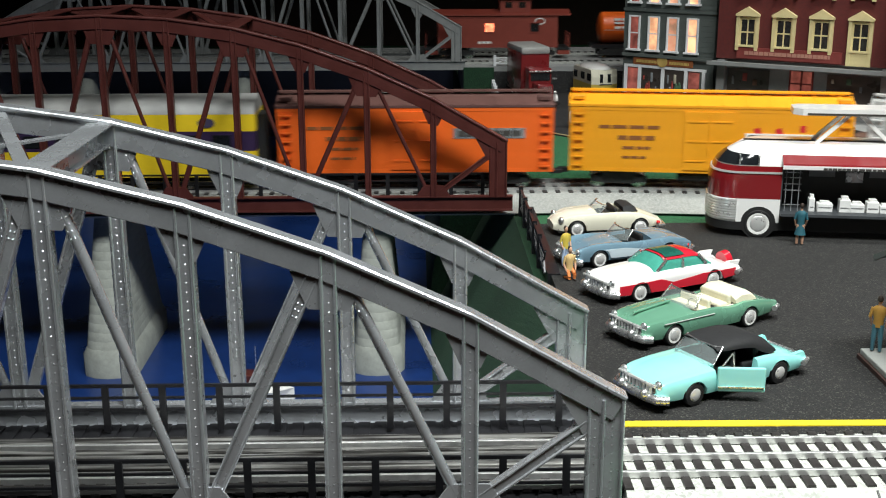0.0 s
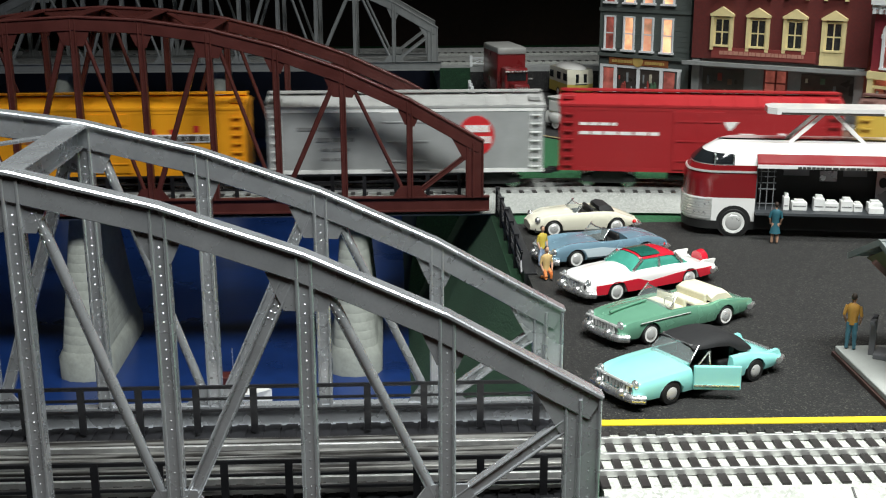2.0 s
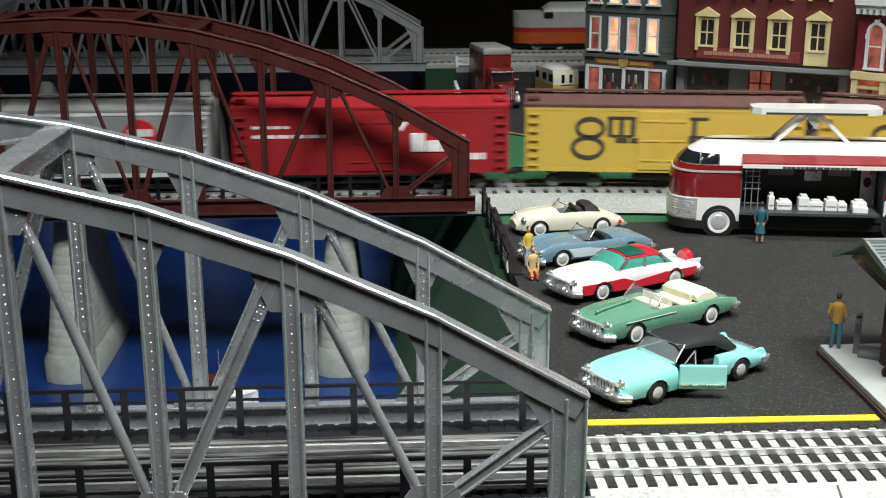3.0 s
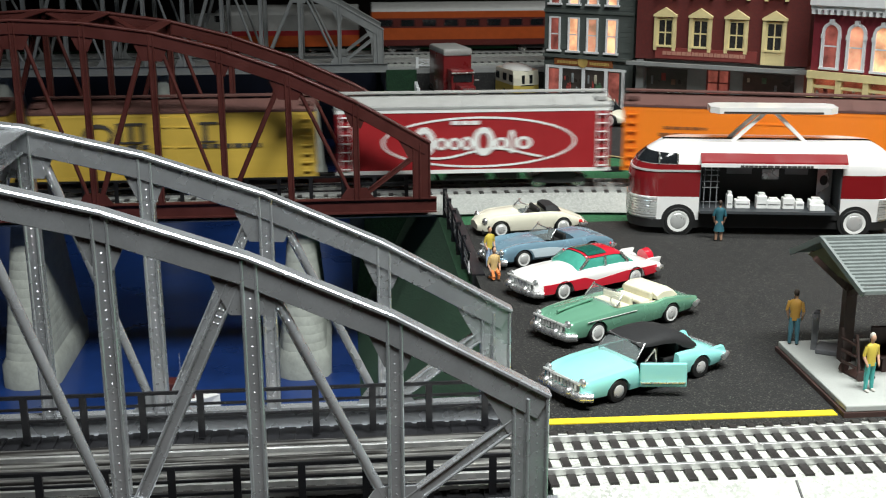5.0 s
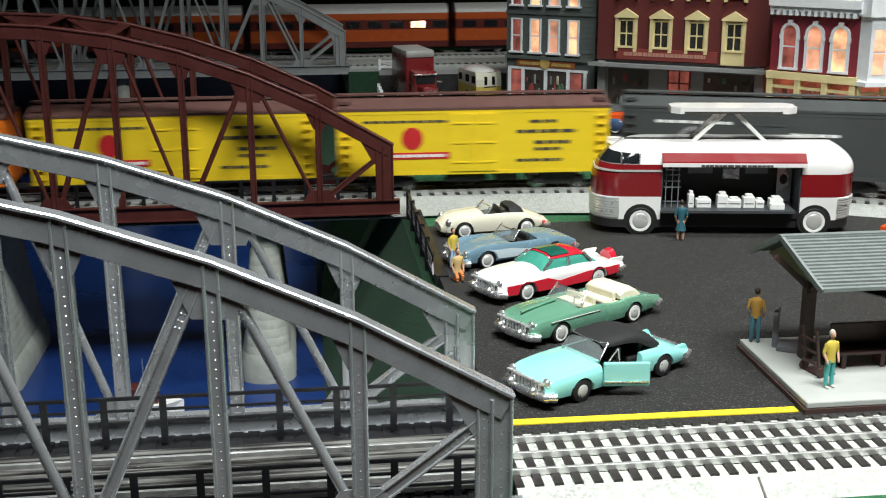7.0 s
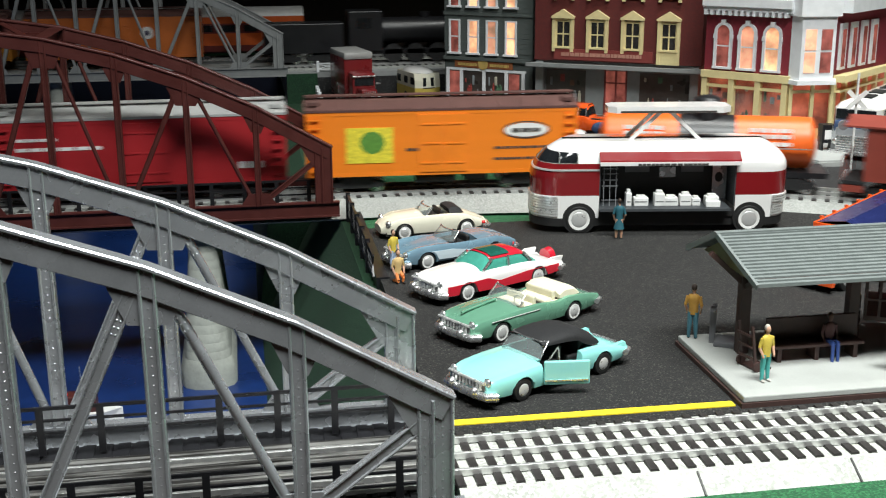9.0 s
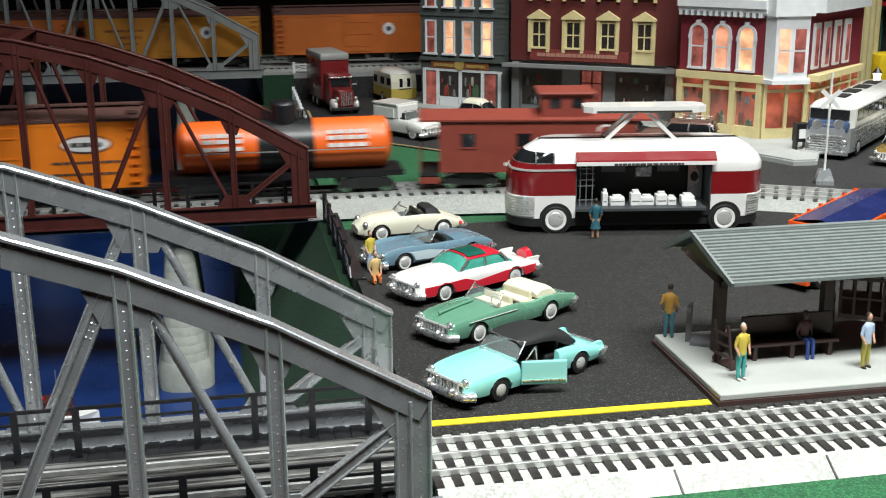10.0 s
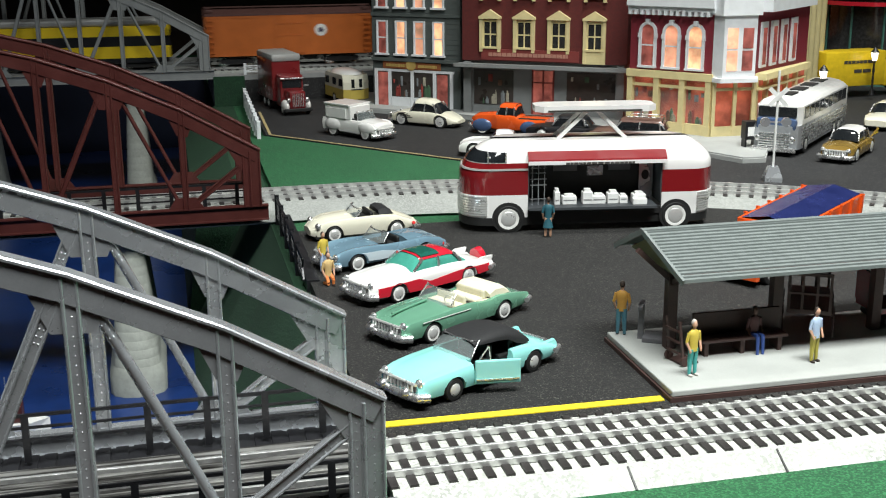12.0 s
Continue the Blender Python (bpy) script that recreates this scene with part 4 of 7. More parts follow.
def coach(label, lit):
    c = thing("passenger_coach", at(0, 0, 0), label, "railway coach", "coaches on the back line")
    h, w = 18.5, 3.2
    for z0, z1, m, nm in ((1.3, 2.4, P_MAROON2, "skirt"), (2.4, 4.6, P_STREAM, "lower_side"), (4.6, 6.4, P_MAROON2, "window_band"), (6.4, 7.6, P_STREAM, "upper_side")):
        part(nm, box(B(), -h, -w, z0, h, w, z1), m, c)
    b = B()
    loft(b, [[(x, w * math.cos(a), 7.6 + 1.6 * math.sin(a)) for a in [math.pi * k / 10 for k in range(11)]] for x in (-h, h)])
    part("roof", b, P_GREYROOF, c, "rounded grey roof", True)
    for k in range(9):
        x = -h + 2.6 + 4.1 * k
        part("window", box(B(), x - 1.3, -w - 0.06, 4.9, x + 1.3, -w + 0.02, 6.1, 0.03), M_LAMPGLOW if (lit and k in (3, 7)) else M_DARKGLASS, c)
    for x in (-12.5, 12.5):
        railway_truck(c, x)
    return c


def streamliner_engine():
    c = thing("diesel_locomotive", at(0, 0, 0), "grey, red and orange streamlined diesel locomotive", "locomotive")
    w = 3.1
    for z0, z1, m, nm in ((1.3, 3.4, P_STREAM, "lower_side"), (3.4, 4.3, P_RED, "red_stripe"), (4.3, 7.2, P_GREYROOF, "upper_side")):
        b = B()
        loft(b, [[(x, -ww, z0), (x, ww, z0), (x, ww, z1), (x, -ww, z1)] for x, ww in ((-16.0, 1.2), (-15.2, 2.1), (-13.5, 2.8), (-11, w), (16, w))])
        part(nm, b, m, c)
    b = B()
    loft(b, [[(x, w * math.cos(a), 7.2 + hh * math.sin(a)) for a in [math.pi * k / 10 for k in range(11)]] for x, hh in ((-10.5, 0.6), (-9, 1.7), (16, 1.7))])
    part("roof", b, P_GREYROOF, c, "", True)
    part("cab_window", box(B(), -10.6, -w - 0.05, 6.0, -8.8, w + 0.05, 7.2), M_DARKGLASS, c)
    part("headlight", ball(B(), (-15.4, 0, 6.4), 0.5, 0.5, 0.5), mat("headlight_glow", (1, 1, 1), 0.3, glow=(1, 0.95, 0.85, 6)), c)
    for x in (-9.5, 9.5):
        railway_truck(c, x)
    return c


def steam_engine():
    c = thing("steam_locomotive", at(0, 0, 0), "black steam locomotive with a tender", "locomotive")
    part("boiler", rod(B(), (-6, 0, 5.6), (13, 0, 5.6), 2.3, 20), M_BLACK, c, smooth=True)
    part("cab", box(B(), -12, -3, 2.2, -6, 3, 9.2, 0.15), M_BLACK, c)
    part("cab_window", box(B(), -10.6, -3.06, 6.2, -8, -2.9, 8.0), M_DARKGLASS, c)
    part("smokestack", rod(B(), (11, 0, 7.6), (11, 0, 9.6), 0.7, 12, 0.9), M_BLACK, c)
    for x in (2, 6):
        part("dome", rod(B(), (x, 0, 7.6), (x, 0, 8.8), 0.9, 14), M_BLACK, c)
    part("frame", box(B(), -12, -2.4, 1.6, 14.5, 2.4, 2.4), M_BLACK, c)
    for x in (-4, 0, 4, 8):
        b = B()
        for y in (-2.2, 2.2):
            rod(b, (x, y - 0.2, 1.7), (x, y + 0.2, 1.7), 1.7, 20)
        part("driving_wheel", b, M_TRUCK, c)
    part("tender", box(B(), -27, -3, 2.0, -13, 3, 7.2, 0.15), M_BLACK, c)
    for x in (-23.5, -16.5):
        railway_truck(c, x)
    return c


P_DULLORANGE = mat("dull_orange_car_paint", (0.50, 0.125, 0.02), 0.5, 0, 0.12, 40, 0.05)
P_DULLAMBER = mat("dull_amber_car_paint", (0.50, 0.20, 0.02), 0.5, 0, 0.12, 40, 0.05)


def back_boxcar(paint, label, second):
    c = boxcar("boxcar", label, paint, M_BROWNROOF, planks=False)
    c["group"] = "cars on the back line"
    herald(c, disc(B(), 5.5, 6.2, 1.05, 1.05, Y0), M_WHITEMARK, "white disc")
    part("herald_star", disc(B(), 5.5, 6.2, 0.5, 0.5, Y0 - 0.06, 5), M_PURPLEMARK, c)
    if second:
        small_print(c, M_FADED, TYPICAL, 5)
    return c


def diesel_switcher():
    c = thing("diesel_locomotive", at(0, 0, 0), "yellow diesel locomotive with a dark window band", "locomotive")
    for z0, z1, m, nm in ((1.4, 2.2, M_BLACK, "skirt"), (2.2, 4.2, P_YELLOW, "lower_side"), (4.2, 5.9, M_BLACK, "window_band"), (5.9, 7.6, P_YELLOW, "upper_side")):
        part(nm, box(B(), -14.6, -3, z0, 14.6, 3, z1), m, c)
    part("roof", box(B(), -14.6, -2.8, 7.6, 14.6, 2.8, 8.8, 0.4), P_GREYROOF, c, "grey roof")
    for x in (-9.5, 9.5):
        railway_truck(c, x)
    return c


BACK = []           # (thing, y, x at 0 s, speed)
BACK.append((caboose("dim oxide red caboose with a lit window", "cars on the back line"), 211.5, 14.5, 30.0))
BACK.append((tank_car(), 211.5, 44.0, 30.0))
tagged(BACK[-1][0], "dim orange tank car on the back line", "tank car", "cars on the back line")
BACK.append((streamliner_engine(), 225.5, 26.0 + 81 + 16, -27.0))
for k in range(3):
    BACK.append((coach("dark orange and maroon streamlined coach with grey roof", k > 0), 225.5, 123 + 37 + 38.5 * k, -27.0))
STEAM = steam_engine()
BACK.append((STEAM, 211.5, 22.5 - 46.0 * 8.8, 46.0))
_first = None
for k in range(4):
    if k < 2:
        _c = back_boxcar((P_DULLORANGE, P_DULLAMBER)[k], ("orange boxcar with a white disc on the back line", "amber yellow boxcar with a white disc on the back line")[k], k)
        _keep = (_c,) if k == 0 else (*_keep, _c)
    else:
        _c = copy_thing(_keep[0], at(0, 0, 0))
    BACK.append((_c, 211.5, -434.5 - 31.8 * k, 46.0))
BACK.append((diesel_switcher(), 211.5, -434.5 - 31.8 * 3 - 35.2, 46.0))


# ---------- buildings ----------
M_CLAP = mat("grey_green_clapboard", (0.085, 0.10, 0.095), 0.7, 0, 0.12, 60, 0.2)
M_BRICK = mat("dark_red_brick", (0.10, 0.014, 0.012), 0.7, 0, 0.2, 200, 0.3)
M_BRICKBRIGHT = mat("crimson_brick", (0.20, 0.018, 0.030), 0.65, 0, 0.15, 200, 0.3)
M_CREAM = mat("cream_trim", (0.68, 0.58, 0.30), 0.6, 0, 0.08)
M_SANDTRIM = mat("sand_trim", (0.55, 0.47, 0.24), 0.6, 0, 0.08)
M_TRIMWHITE = mat("white_trim", (0.74, 0.76, 0.78), 0.55, 0, 0.06)
M_SHOPGREY = mat("grey_shop_front", (0.22, 0.23, 0.23), 0.7, 0, 0.1)
M_SIGNRED = mat("dull_red_sign", (0.20, 0.035, 0.030), 0.6)
M_SIGNORANGE = mat("brown_orange_sign", (0.28, 0.09, 0.03), 0.6)
M_WARMPANE = mat("warm_lit_pane", (0.8, 0.45, 0.3), 0.25, 0, 0.25, 38, 0, 90, glow=(1.0, 0.36, 0.20, 0.42))
M_HOTPANE = mat("bright_lit_pane", (0.9, 0.5, 0.3), 0.25, 0, 0.25, 38, 0, 90, glow=(1.0, 0.44, 0.22, 0.95))
M_DIMPANE = mat("dim_lit_pane", (0.25, 0.08, 0.07), 0.2, 0, 0.3, 45, 0, 90, glow=(1.0, 0.25, 0.18, 0.15))
M_DARKPANE = mat("dark_pane", (0.03, 0.03, 0.03), 0.12, 0, 0.5, 200, 0)
M_SHOPROOM = mat("dim_shop_interior", (0.055, 0.045, 0.04), 0.3, 0, 0.4, 40, 0, 90)
GOODS = [mat("shop_goods_" + k, c, 0.5, 0, 0.2, 200) for k, c in (("cream", (0.45, 0.42, 0.33)), ("red", (0.30, 0.05, 0.04)), ("green", (0.07, 0.14, 0.08)), ("brown", (0.16, 0.08, 0.05)), ("grey", (0.22, 0.24, 0.25)))]


def shop_goods(bld, x0, x1, y, z0, z1, count, seed):
    """Wares standing and hanging in a shop window."""
    rng = random.Random(seed)
    for k in range(count):
        w, h = rng.uniform(0.25, 0.8), rng.uniform(0.5, 1.9)
        x = x0 + (x1 - x0 - w) * (k + rng.random() * 0.6) / count
        z = z0 if k % 3 else z1 - h - rng.uniform(0.3, 1.4)
        bm = box(B(), x, y - 0.14, z, x + w, y - 0.02, z + h, 0.05)
        if k % 3:
            ball(bm, (x + w / 2, y - 0.12, z + h + 0.16), w * 0.32, 0.1, 0.22, 8, 6)
        part("shop_ware", bm, GOODS[rng.randrange(5)], bld, "wares in the shop window", True)


M_SIGNPINK = mat("faded_pink_lettering", (0.42, 0.20, 0.15), 0.6)
M_GOLD = mat("gold_lettering", (0.55, 0.38, 0.12), 0.5, 0.2)


def facade(name, label, ax, ay, bx, by, depth, height, wall, z0=0.7):
    """A building whose front runs from a to b; local x along the front, y into it."""
    d = math.degrees(math.atan2(by - ay, bx - ax))
    t = thing(name, at(ax, ay, z0, d), label, "building", "town buildings")
    return t, math.hypot(bx - ax, by - ay)


def window(bld, x0, x1, z0, z1, frame_m, pane_m, arched=False, y=0.0, bars=True, fw=0.22):
    """Recessed sash window with surround, sill and pane."""
    b = B()
    if arched:
        cx, r = (x0 + x1) / 2, (x1 - x0) / 2
        zc = z1 - r
        arc = [(math.cos(a), math.sin(a)) for a in [math.pi * k / 10 for k in range(11)]]
        outer = [(x1 + 0.4, z0)] + [(cx + (r + 0.4) * c, zc + (r + 0.4) * s) for c, s in arc] + [(x0 - 0.4, z0)]
        inner = [(x1, z0)] + [(cx + r * c, zc + r * s) for c, s in arc] + [(x0, z0)]
        ss = [[(u, y - 0.28, v) for u, v in outer], [(u, y - 0.28, v) for u, v in inner], [(u, y + 0.1, v) for u, v in inner], [(u, y + 0.1, v) for u, v in outer]]
        loft(b, ss + [ss[0]], closed=False, caps=False)
        box(b, cx - 0.3, y - 0.45, z1 + 0.1, cx + 0.3, y, z1 + 0.75)
        box(b, x0 - 0.5, y - 0.35, z1 - r - 0.9, x0 - 0.05, y, z1 - r - 0.3)
        box(b, x1 + 0.05, y - 0.35, z1 - r - 0.9, x1 + 0.5, y, z1 - r - 0.3)
    else:
        for u0, u1, v0, v1 in ((x0 - fw, x0, z0, z1), (x1, x1 + fw, z0, z1), (x0 - fw, x1 + fw, z1, z1 + fw)):
            box(b, u0, y - 0.15, v0, u1, y + 0.1, v1)
    w = part("window", b, frame_m, bld)
    part("window_sill", box(B(), x0 - 0.45, y - 0.4, z0 - 0.3, x1 + 0.45, y + 0.05, z0), frame_m, w)
    if bars:
        b = B()
        zm = (z0 + z1) / 2
        box(b, x0, y - 0.04, zm - 0.1, x1, y + 0.06, zm + 0.1)
        if not arched:
            for u in (x0, x1 - 0.14):
                box(b, u, y - 0.04, z0, u + 0.14, y + 0.06, z1)
        part("sash", b, frame_m, w)
    if arched:
        b = B()
        loft(b, [[(u, yy, v) for u, v in inner] for yy in (y - 0.02, y + 0.03)])
        part("pane", b, pane_m, w)
    else:
        part("pane", box(B(), x0, y - 0.02, z0, x1, y + 0.04, z1), pane_m, w)
    return w


def grey_house():
    t, L = facade("town_house", "grey clapboard town house with white windows and a shop", 33.8, 188.8, 45.5, 179.3, 9, 26, M_CLAP)
    b = B()
    box(b, -0.4, 0.05, 0, L + 0.3, 9.0, 26.5)
    body = part("wall", b, M_CLAP, t)
    for k in range(22):
        part("clapboard", box(B(), -0.4, -0.05, 8.6 + k * 0.8, L + 0.3, 0.06, 9.36 + k * 0.8), M_CLAP, body)
    for f, z in ((0, 8.5), (1, 15.9)):
        for i, x in enumerate((0.7, 4.1, 7.4, 10.8)):
            window(t, x, x + 1.6, z, z + 5.0, M_TRIMWHITE, (M_WARMPANE, M_HOTPANE, M_WARMPANE, M_HOTPANE)[i] if i else M_DIMPANE, y=-0.12)
        part("string_course", box(B(), -0.5, -0.25, z + 5.9, L + 0.4, 0.1, z + 6.4), M_CLAP, t)
    part("shop_sign", box(B(), 1.6, -0.3, 6.1, 12.0, -0.05, 7.2, 0.05), M_SIGNORANGE, t, "brown sign board")
    part("sign_emblem", disc(B(), 6.8, 6.8, 0.9, 0.9, -0.42), M_GOLD, t, "round emblem")
    part("lettering", side_bars(B(), 2.2, 6.4, 3.6, 0.45, 5, -0.36, 3), M_GOLD, t, "unreadable gold lettering")
    part("lettering", side_bars(B(), 8.0, 6.4, 3.4, 0.45, 5, -0.36, 4), M_GOLD, t, "unreadable gold lettering")
    part("shop_cornice", box(B(), -0.4, -0.5, 7.3, L + 0.3, 0.1, 7.8), M_CLAP, t)
    for x in (0.0, 2.5, 6.6, 10.6, 13.6):
        part("pilaster", box(B(), x, -0.25, 0, x + 0.5, 0.05, 6.0), M_TRIMWHITE, t)
    for x0, x1 in ((3.1, 6.5), (7.2, 10.5)):
        part("shop_window", box(B(), x0, -0.05, 1.6, x1, 0.04, 5.6), M_SHOPROOM, t, "shop window with dim goods")
        shop_goods(t, x0 + 0.2, x1 - 0.2, -0.06, 1.6, 5.4, 6, int(x0 * 10))
        part("stall_riser", box(B(), x0, -0.2, 0, x1, 0.05, 1.5), M_TRIMWHITE, t)
    for x0 in (0.6, 11.3):
        part("shop_door", box(B(), x0, -0.08, 0, x0 + 1.8, 0.04, 5.4), M_DIMPANE, t, "glazed shop door")
    part("shop_frame", box(B(), 0, -0.2, 5.6, L - 0.8, 0.05, 6.0), M_TRIMWHITE, t)


def brick_store():
    t, L = facade("brick_store", "dark red brick store with cream windows and grey shop front", 45.5, 177.0, 66.5, 163.0, 14, 27, M_BRICK)
    part("wall", box(B(), 0, 0.05, 8.2, L + 0.6, 14, 27), M_BRICK, t)
    part("shop_wall", box(B(), 0.2, 1.2, 0, L + 0.4, 14, 8.2), M_SHOPGREY, t, "grey shop wall")
    for x in (0.2, L - 0.9):
        part("shop_pier", box(B(), x, 0, 0, x + 1.2, 1.3, 8.0), M_SHOPGREY, t)
    b = B()
    box(b, -0.6, -2.4, 7.4, L + 1.2, 0.4, 7.75)
    box(b, -0.6, -2.4, 7.75, L + 1.2, -2.1, 7.95)
    part("canopy", b, M_SHOPGREY, t, "flat grey canopy over the pavement")
    part("sign_board", box(B(), 3.2, -0.25, 8.4, 18.6, 0.1, 10.0), M_SIGNRED, t, "dull red sign board")
    part("lettering", side_bars(B(), 4.4, 8.95, 12.6, 0.55, 15, -0.32, 5), M_SIGNPINK, t, "brand name drawn as plain pale bars")
    for f, z in ((0, 9.9), (1, 17.6)):
        for i, x in enumerate((2.9, 8.3, 13.7, 19.2)):
            w = window(t, x + 0.6, x + 2.8, z + 0.5, z + 4.2, M_CREAM, M_DARKPANE if (f == 0 or i % 2 == 0) else M_WARMPANE, fw=0.35)
            part("mullion", box(B(), x + 1.6, -0.06, z + 0.5, x + 1.8, 0.05, z + 4.2), M_CREAM, w)
            b = B()
            prism(b, [(x - 0.1, z + 4.7), (x + 3.5, z + 4.7), (x + 3.5, z + 5.0), (x + 1.7, z + 6.1), (x - 0.1, z + 5.0)], -0.55, 0.05)
            part("pediment", b, M_CREAM, w, "cream pediment")
            for u in (x + 0.0, x + 2.9):
                part("pilaster", box(B(), u, -0.35, z - (0.3 if i < 3 or f else 1.7), u + 0.5, 0.05, z + 4.7), M_CREAM, w)
            if i == 3 and f == 0:
                part("panel", box(B(), x, -0.25, z - 1.7, x + 3.4, 0.05, z + 0.2), M_CREAM, w)
    for x0, x1 in ((1.6, 8.0), (16.5, 24.0)):
        part("shop_window", box(B(), x0, 1.1, 1.3, x1, 1.22, 6.7), M_SHOPROOM, t, "shop window with dim goods")
    shop_goods(t, 2.2, 7.6, 1.08, 1.4, 6.5, 9, 3)
    shop_goods(t, 17.0, 23.5, 1.08, 1.4, 6.5, 9, 4)
    part("shop_door", box(B(), 11.2, 1.05, 0, 14.4, 1.22, 6.8), M_DIMPANE, t, "red-framed glass doors")
    b = B()
    for x in (11.0, 12.7, 14.3):
        box(b, x, 0.95, 0, x + 0.25, 1.1, 6.9)
    box(b, 11.0, 0.95, 4.9, 14.5, 1.1, 5.1)
    part("door_frame", b, M_SIGNRED, t)


def corner_house():
    t, L = facade("corner_house", "crimson brick corner building with white bay and cream shop front", 65.1, 156.2, 73.1, 146.8, 12, 27, M_BRICKBRIGHT)
    L = 12.3
    # local outline: front, chamfered corner, side
    side = math.radians(94)
    cx, cy = L + 4.2, 4.4
    out = [(-0.3, 0.05), (L, 0.05), (cx, cy), (cx + 1.0, cy + 17.5), (-0.3, cy + 17.5)]
    b = B()
    slab(b, out, 8.4, 26.5)
    part("wall", b, M_BRICKBRIGHT, t)
    b = B()
    slab(b, [(x * 0.97 + 0.2, y + 0.5) for x, y in out], 0, 8.4)
    part("shop_core", b, M_SHOPGLOW, t, "warm lit shop interior")
    for i, x in enumerate((1.5, 5.1, 8.7)):
        window(t, x, x + 1.9, 9.2, 14.9, M_TRIMWHITE, (M_DIMPANE, M_WARMPANE, M_HOTPANE)[i], True)
        window(t, x, x + 1.9, 20.0, 25.0, M_TRIMWHITE, M_DIMPANE, True)
    b = B()
    box(b, -0.4, -0.9, 16.9, L + 0.3, 0.1, 17.5)
    box(b, -0.4, -1.3, 17.5, L + 0.3, 0.1, 18.6)
    for k in range(14):
        box(b, -0.2 + k * 0.9, -1.1, 16.3, 0.2 + k * 0.9, 0.0, 16.9)
    part("cornice", b, M_TRIMWHITE, t, "white bracketed cornice")
    # cream shop front
    b = B()
    box(b, -0.5, -0.55, 7.6, L + 0.2, 0.5, 8.6)
    part("shop_cornice", b, M_CREAM, t)
    part("transom", box(B(), 0, -0.15, 6.3, L, 0.3, 6.7), M_CREAM, t)
    for x in (-0.4, 3.7, 7.6, 11.5):
        b = B()
        box(b, x, -0.4, 0, x + 0.8, 0.5, 7.6)
        box(b, x - 0.15, -0.5, 0, x + 0.95, 0.5, 1.4)
        part("pilaster", b, M_CREAM, t)
    for x in (0.5, 4.6, 8.5):
        part("stall_riser", box(B(), x, -0.2, 0, x + 3.0, 0.4, 1.5), M_CREAM, t)
        part("pane", box(B(), x - 0.1, 0.3, 1.5, x + 3.1, 0.38, 7.6), M_SHOPGLASS, t)
        shop_goods(t, x, x + 3.0, 0.52, 1.5, 6.9, 7, int(x * 7))
    # white bay on the chamfer
    e = Vector((cx - L, cy, 0)).normalized()
    n = Vector((e.y, -e.x, 0))

    def on(u, o, z):
        p = Vector((L, 0, z)) + e * u + n * o
        return (p.x, p.y, p.z)
    ln = math.hypot(cx - L, cy)
    b = B()
    for z0, z1, g in ((7.6, 8.2, 0.35), (8.2, 16.6, 0.0), (16.6, 19.0, 0.45)):
        loft(b, [[on(-0.1 - g, 0, z), on(0.7 - g, 1.7 + g, z), on(ln - 0.7 + g, 1.7 + g, z), on(ln + 0.1 + g, 0, z)] for z in (z0, z1)])
    bay = part("bay", b, M_TRIMWHITE, t, "white projecting corner bay")
    for u0, u1, m in ((1.2, 2.7, M_WARMPANE), (3.4, 4.9, M_DIMPANE)):
        for z0, z1 in ((9.2, 11.9), (12.2, 14.9)):
            b = B()
            loft(b, [[on(u0, 1.66, z), on(u0, 1.78, z), on(u1, 1.78, z), on(u1, 1.66, z)] for z in (z0, z1)])
            part("pane", b, m, bay)
    b = B()
    for u in (0.0, ln * 0.5, ln - 0.3):
        loft(b, [[on(u, 0.1, z), on(u, 0.5, z), on(u + 0.5, 0.5, z), on(u + 0.5, 0.1, z)] for z in (0, 7.6)])
    for z0, z1, o in ((6.3, 6.7, 0.35), (0, 1.4, 0.45)):
        loft(b, [[on(0, 0, z), on(0, o, z), on(ln, o, z), on(ln, 0, z)] for z in (z0, z1)])
    part("corner_shop_front", b, M_CREAM, t)
    # side front
    for k in range(5):
        y0 = cy + 0.6 + k * 3.3
        x = cx + 0.06 + 0.057 * (y0 - cy)
        if k < 4:
            w = part("window", box(B(), x - 0.05, y0 + 0.5, 9.2, x + 0.3, y0 + 2.6, 15.4), M_TRIMWHITE, t)
            part("pane", box(B(), x + 0.28, y0 + 0.95, 9.6, x + 0.36, y0 + 2.15, 14.6), M_DIMPANE, w)
        part("pilaster", box(B(), x - 0.3, y0 - 0.4, 0, x + 0.35, y0 + 0.2, 7.8), M_CREAM, t)
    x1 = cx + 0.2
    part("side_cornice", box(B(), x1, cy, 7.7, x1 + 1.6, cy + 17.3, 8.6), M_CREAM, t)
    part("side_transom", box(B(), x1 - 0.2, cy, 6.3, x1 + 1.0, cy + 17.3, 6.6), M_CREAM, t)
    part("side_riser", box(B(), x1 - 0.2, cy, 0, x1 + 1.0, cy + 17.3, 1.4), M_CREAM, t)
    part("side_roof_cornice", box(B(), x1, cy, 16.9, x1 + 1.9, cy + 17.3, 18.6), M_TRIMWHITE, t)


M_SHOPGLASS = glass("shop_glass", (0.5, 0.5, 0.5), 0.04, 0.08)
M_SHOPGLOW = mat("warm_shop_interior", (0.22, 0.06, 0.04), 0.6, 0, 0.5, 30, 0, 90, glow=(1.0, 0.22, 0.11, 0.24))


